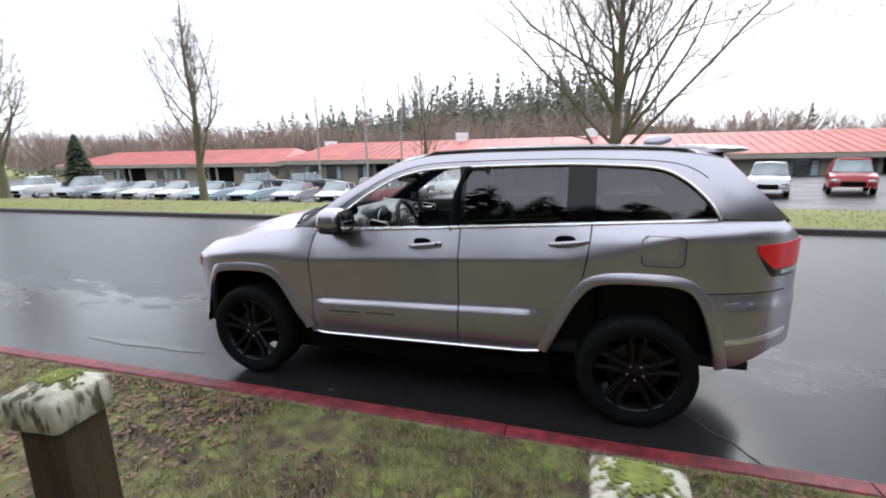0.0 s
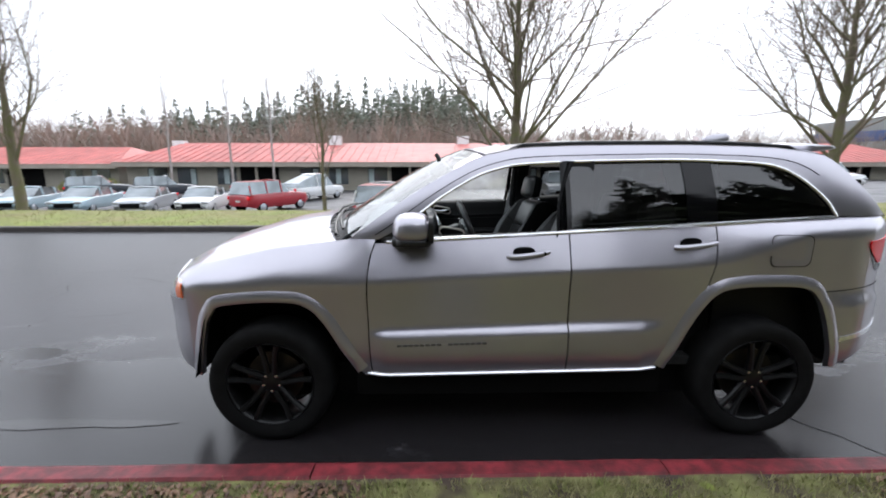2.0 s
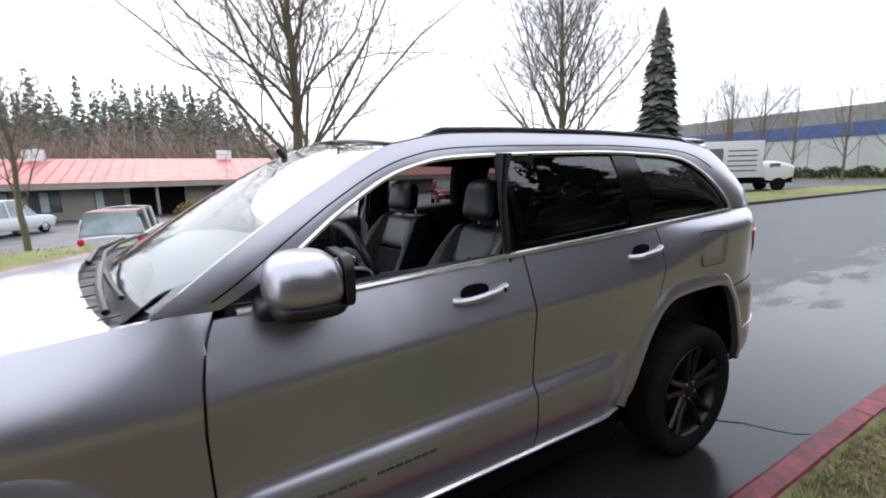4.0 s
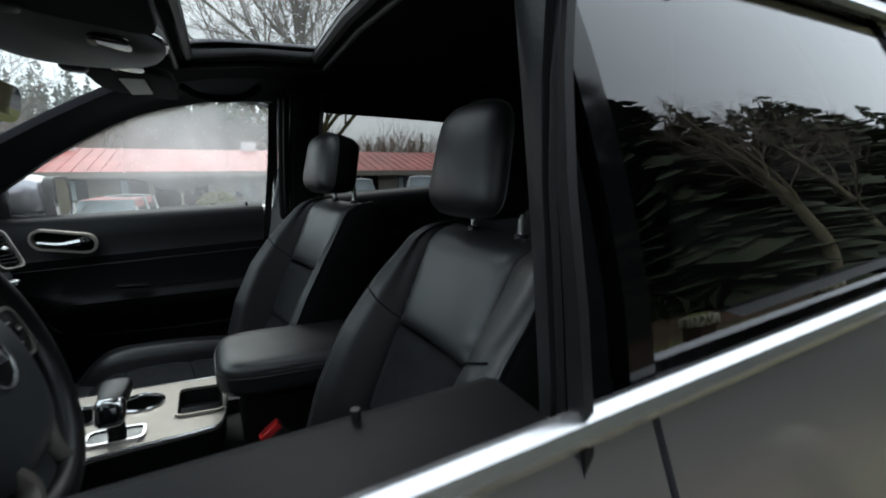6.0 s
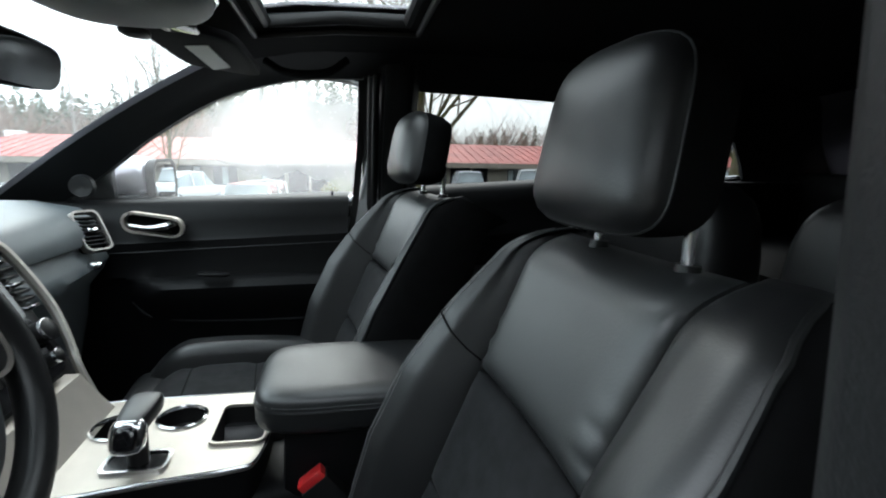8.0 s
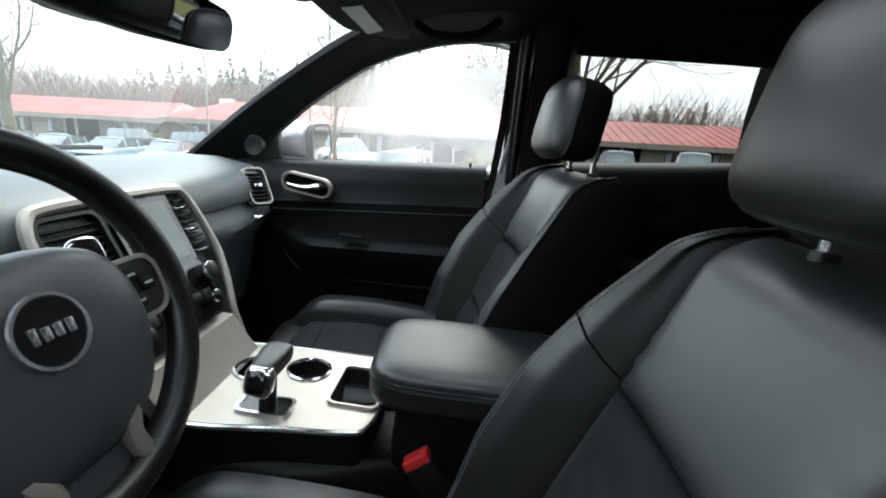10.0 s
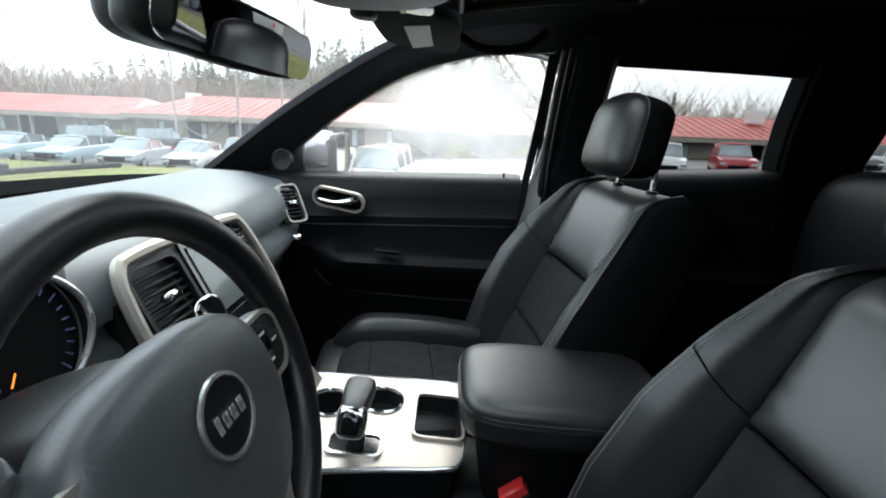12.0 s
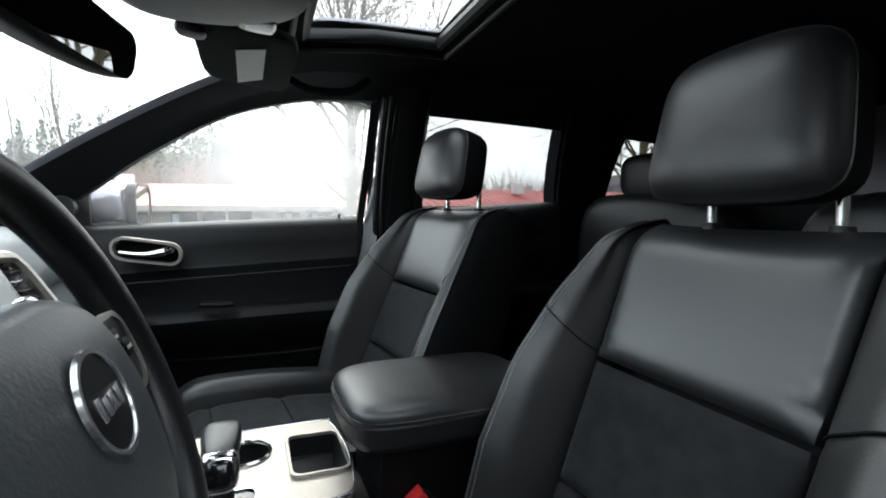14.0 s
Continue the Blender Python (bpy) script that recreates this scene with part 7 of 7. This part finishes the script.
# ---- parked vehicles ----
def vehicle(x, y, z, rz, paint, kind, label, cat="car"):
    """A far parked car: lofted body, glass, four wheels; its front is +x before turning."""
    v = tagged(empty("parked_" + kind, x, y, z, rz), label, cat, "parked vehicles")
    if kind == "suv":
        L, W, low, high = 4.6, 1.85, [(-2.3, 0.95), (-2.28, 1.05), (1.0, 1.08), (2.2, 0.95), (2.3, 0.70)], [(-2.22, 1.05), (-2.05, 1.72), (0.10, 1.76), (0.75, 1.12)]
    elif kind == "sedan":
        L, W, low, high = 4.6, 1.78, [(-2.3, 0.80), (-2.25, 0.98), (-1.3, 1.0), (1.0, 0.95), (2.2, 0.78), (2.3, 0.55)], [(-1.55, 0.98), (-0.75, 1.40), (0.30, 1.44), (1.15, 0.94)]
    elif kind == "pickup":
        L, W, low, high = 5.3, 1.9, [(-2.6, 1.05), (-2.55, 1.12), (1.0, 1.12), (2.5, 1.02), (2.6, 0.75)], [(-0.75, 1.12), (-0.62, 1.80), (0.65, 1.80), (1.25, 1.12)]
    else:
        L, W, low, high = 5.2, 1.95, [(-2.5, 1.0), (1.2, 1.05), (2.4, 0.98), (2.55, 0.7)], [(-2.5, 1.05), (-2.5, 1.2), (-0.3, 1.95), (0.7, 1.95), (1.35, 1.08)]
    h = L / 2
    bm = bmesh.new()
    rows = []
    for i in range(29):
        t = -h + L * i / 28
        top = interp(t, low)
        wd = W / 2 * (1 - 0.22 * max(0, (abs(t) - h + 0.5) / 0.5) ** 2)
        base = 0.30 + 0.12 * max(0, (abs(t) - h + 0.4) / 0.4)
        rows.append([(t, -wd * 0.9, base), (t, -wd, base + 0.15), (t, -wd, top * 0.72), (t, -wd * 0.95, top - 0.03), (t, -wd * 0.86, top), (t, 0, top + 0.03), (t, wd * 0.86, top), (t, wd * 0.95, top - 0.03), (t, wd, top * 0.72), (t, wd, base + 0.15), (t, wd * 0.9, base)])
    vs = add_grid(bm, rows)
    bm.faces.new(vs[0][::-1])
    bm.faces.new(vs[-1])
    part("body", bm, paint, v)
    zs = high[-1][1]
    bm = bmesh.new()
    rows = []
    xa, xb = high[0][0], high[-1][0]
    top_line = [p for p in high]
    for i in range(25):
        t = xa + (xb - xa) * i / 24
        z1 = interp(t, top_line)
        rows.append([(t, sgn * (W / 2 * 0.87 - 0.20 * (zz - 1.0)), zz) for sgn, zz in ((-1, min(z1, interp(t, low) - 0.02)), (-1, z1 - 0.06), (-1, z1), (1, z1), (1, z1 - 0.06), (1, min(z1, interp(t, low) - 0.02)))])
    add_grid(bm, rows)
    cabin = part("cabin", bm, M_CARGLASS, v, "glass paled by painted sky reflection")
    rows = []
    for i in range(13):
        xr0, xr1 = [p for p in high if p[1] == max(q[1] for q in high)][0][0] - 0.25, sorted(p for p in high)[-2][0] + 0.06
        t = xr0 + (xr1 - xr0) * i / 12
        z1 = interp(t, top_line) + 0.012
        rows.append([(t, u * (W / 2 * 0.87 - 0.20 * (z1 - 1.0)) * 1.0, z1 + 0.04 * (1 - u * u)) for u in (-1, -0.6, 0, 0.6, 1)])
    part("roof", sheet(rows, (0, 0, -0.03)), paint, v)
    for xp in {"suv": (-2.1, -0.95, 0.12), "sedan": (-0.85, 0.3), "pickup": (-0.68, 0.62), "van": (-0.3, 0.6)}[kind]:
        for sgn in (-1, 1):
            zt = interp(xp, top_line)
            part("pillar", tube([(xp, sgn * (W / 2 * 0.875), 1.0), (xp, sgn * (W / 2 * 0.875 - 0.20 * (zt - 1.0)), zt)], 0.045, 6), paint, v)
    for wx in (-h * 0.62, h * 0.62):
        for sgn in (-1, 1):
            wv = part("wheel", lathe([(0.0, -0.10), (0.30, -0.10), (0.335, -0.07), (0.335, 0.07), (0.30, 0.10), (0.0, 0.10)], 24), M_TYRE, v)
            wv.location = (wx, sgn * (W / 2 - 0.10), 0.335)
            part("rim", lathe([(0.0, 0.0), (0.21, 0.0), (0.19, 0.012), (0.0, 0.018)], 20), M_SILVERP, wv).matrix_basis = pose(0, sgn * 0.10, 0) @ Matrix.Diagonal((1, sgn, 1, 1))
    for sgn in (-1, 1):
        part("head_lamp", soft(h - 0.06, sgn * W * 0.36, 0.72, 0.14, 0.34, 0.15, 3, 5), M_LENS, v)
        part("tail_lamp", soft(-h + 0.05, sgn * W * 0.40, 0.85, 0.12, 0.22, 0.22, 3, 5), M_TAIL, v)
    part("grille", box(h - 0.08, h + 0.01, -0.45, 0.45, 0.45, 0.70, 0.02), M_DARK, v)
    part("plate", box(-h - 0.015, -h + 0.02, -0.16, 0.16, 0.62, 0.74, 0.005), M_LABEL, v, "pale number plate, unreadable")
    return v


for x, y, rz, paint, kind, lab in (
        (-45.0, 24, -75, M_WHITEP, "pickup", "white pickup truck in the car park"),
        (-37.5, 23, -80, M_SILVERP, "pickup", "silver pickup truck in the car park"),
        (-33.6, 22.5, -78, M_SILVERP, "sedan", "grey sedan parked in a row"),
        (-30.2, 22.2, -78, M_WHITEP, "sedan", "white sedan parked in a row"),
        (-26.8, 22, -80, M_WHITEP, "sedan", "white sedan parked in a row"),
        (-23.4, 21.8, -78, M_BLUEP, "sedan", "pale blue sedan parked in a row"),
        (-20.0, 21.6, -80, M_BLUEP, "sedan", "pale blue sedan parked in a row"),
        (-16.6, 21.4, -78, M_SILVERP, "sedan", "silver maroon-flanked sedan parked in a row"),
        (-13.4, 21.4, -80, M_WHITEP, "sedan", "white hatchback parked in a row"),
        (-10.2, 22.6, 64, M_REDP, "suv", "red boxy suv at the end of the row"),
        (-10.0, 31.0, 60, M_WHITEP, "van", "white van in the second row"),
        (-22.5, 33, 30, M_DARKP, "suv", "dark suv in the second row"),
        (-27.8, 33, 30, M_DARKP, "suv", "dark suv in the second row"),
        (-2.75, 16.4, 84, M_WHITEP, "suv", "white estate car on the car park drive"),
        (11.2, 24.2, -110, M_WHITEP, "suv", "white estate car facing the road"),
        (14.9, 24.4, -112, M_REDP, "suv", "red boxy suv facing the road"),
        (22.0, 26.0, -100, M_DARKP, "suv", "black suv facing the road"),
        (7.4, 24.6, -98, M_SILVERP, "suv", "silver suv facing the road"),
        (26.0, 26.0, -98, M_WHITEP, "suv", "white suv facing the road"),
        (25.3, 15.6, -34, M_WHITEP, "pickup", "white pickup truck on the side road")):
    vehicle(x, y, lot_z(x, y), rz, paint, kind, lab)
# white box truck
bt = tagged(empty("box_truck", 31.2, 13.9, lot_z(31.2, 13.9) + 0.02, -36), "white box truck with a lettered side parked by the grass", "truck")
part("cargo_box", box(-2.3, 1.4, -1.15, 1.15, 0.9, 3.25, 0.04), M_WHITEP, bt, "white cargo box")
cabm = part("cab", soft(2.5, 0, 1.2, 2.3, 1.9, 1.5, 5, 8, lambda c: (c.x, c.y, c.z * (1 - 0.35 * max(0, c.x)))), M_WHITEP, bt, "white van cab")
part("cab_window", box(1.95, 2.6, -0.94, 0.94, 1.35, 1.78, 0.03), M_CARGLASS, cabm)
part("chassis", box(-2.2, 3.4, -0.9, 0.9, 0.5, 0.88, 0.03), M_DARK, bt)
for wx in (-1.2, 2.5):
    for sgn in (-1, 1):
        part("wheel", lathe([(0.0, -0.13), (0.38, -0.13), (0.42, -0.09), (0.42, 0.09), (0.38, 0.13), (0.0, 0.13)], 24), M_TYRE, bt).location = (wx, sgn * 0.95, 0.42)
for k in range(5):
    part("lettering_bar", box(-0.8, 1.0, -1.156, -1.15, 1.3 + 0.32 * k, 1.40 + 0.32 * k), M_GREYHEAD, bt)
part("lettering_block", box(-2.0, -1.1, -1.156, -1.15, 1.9, 2.8), M_GREYHEAD, bt)
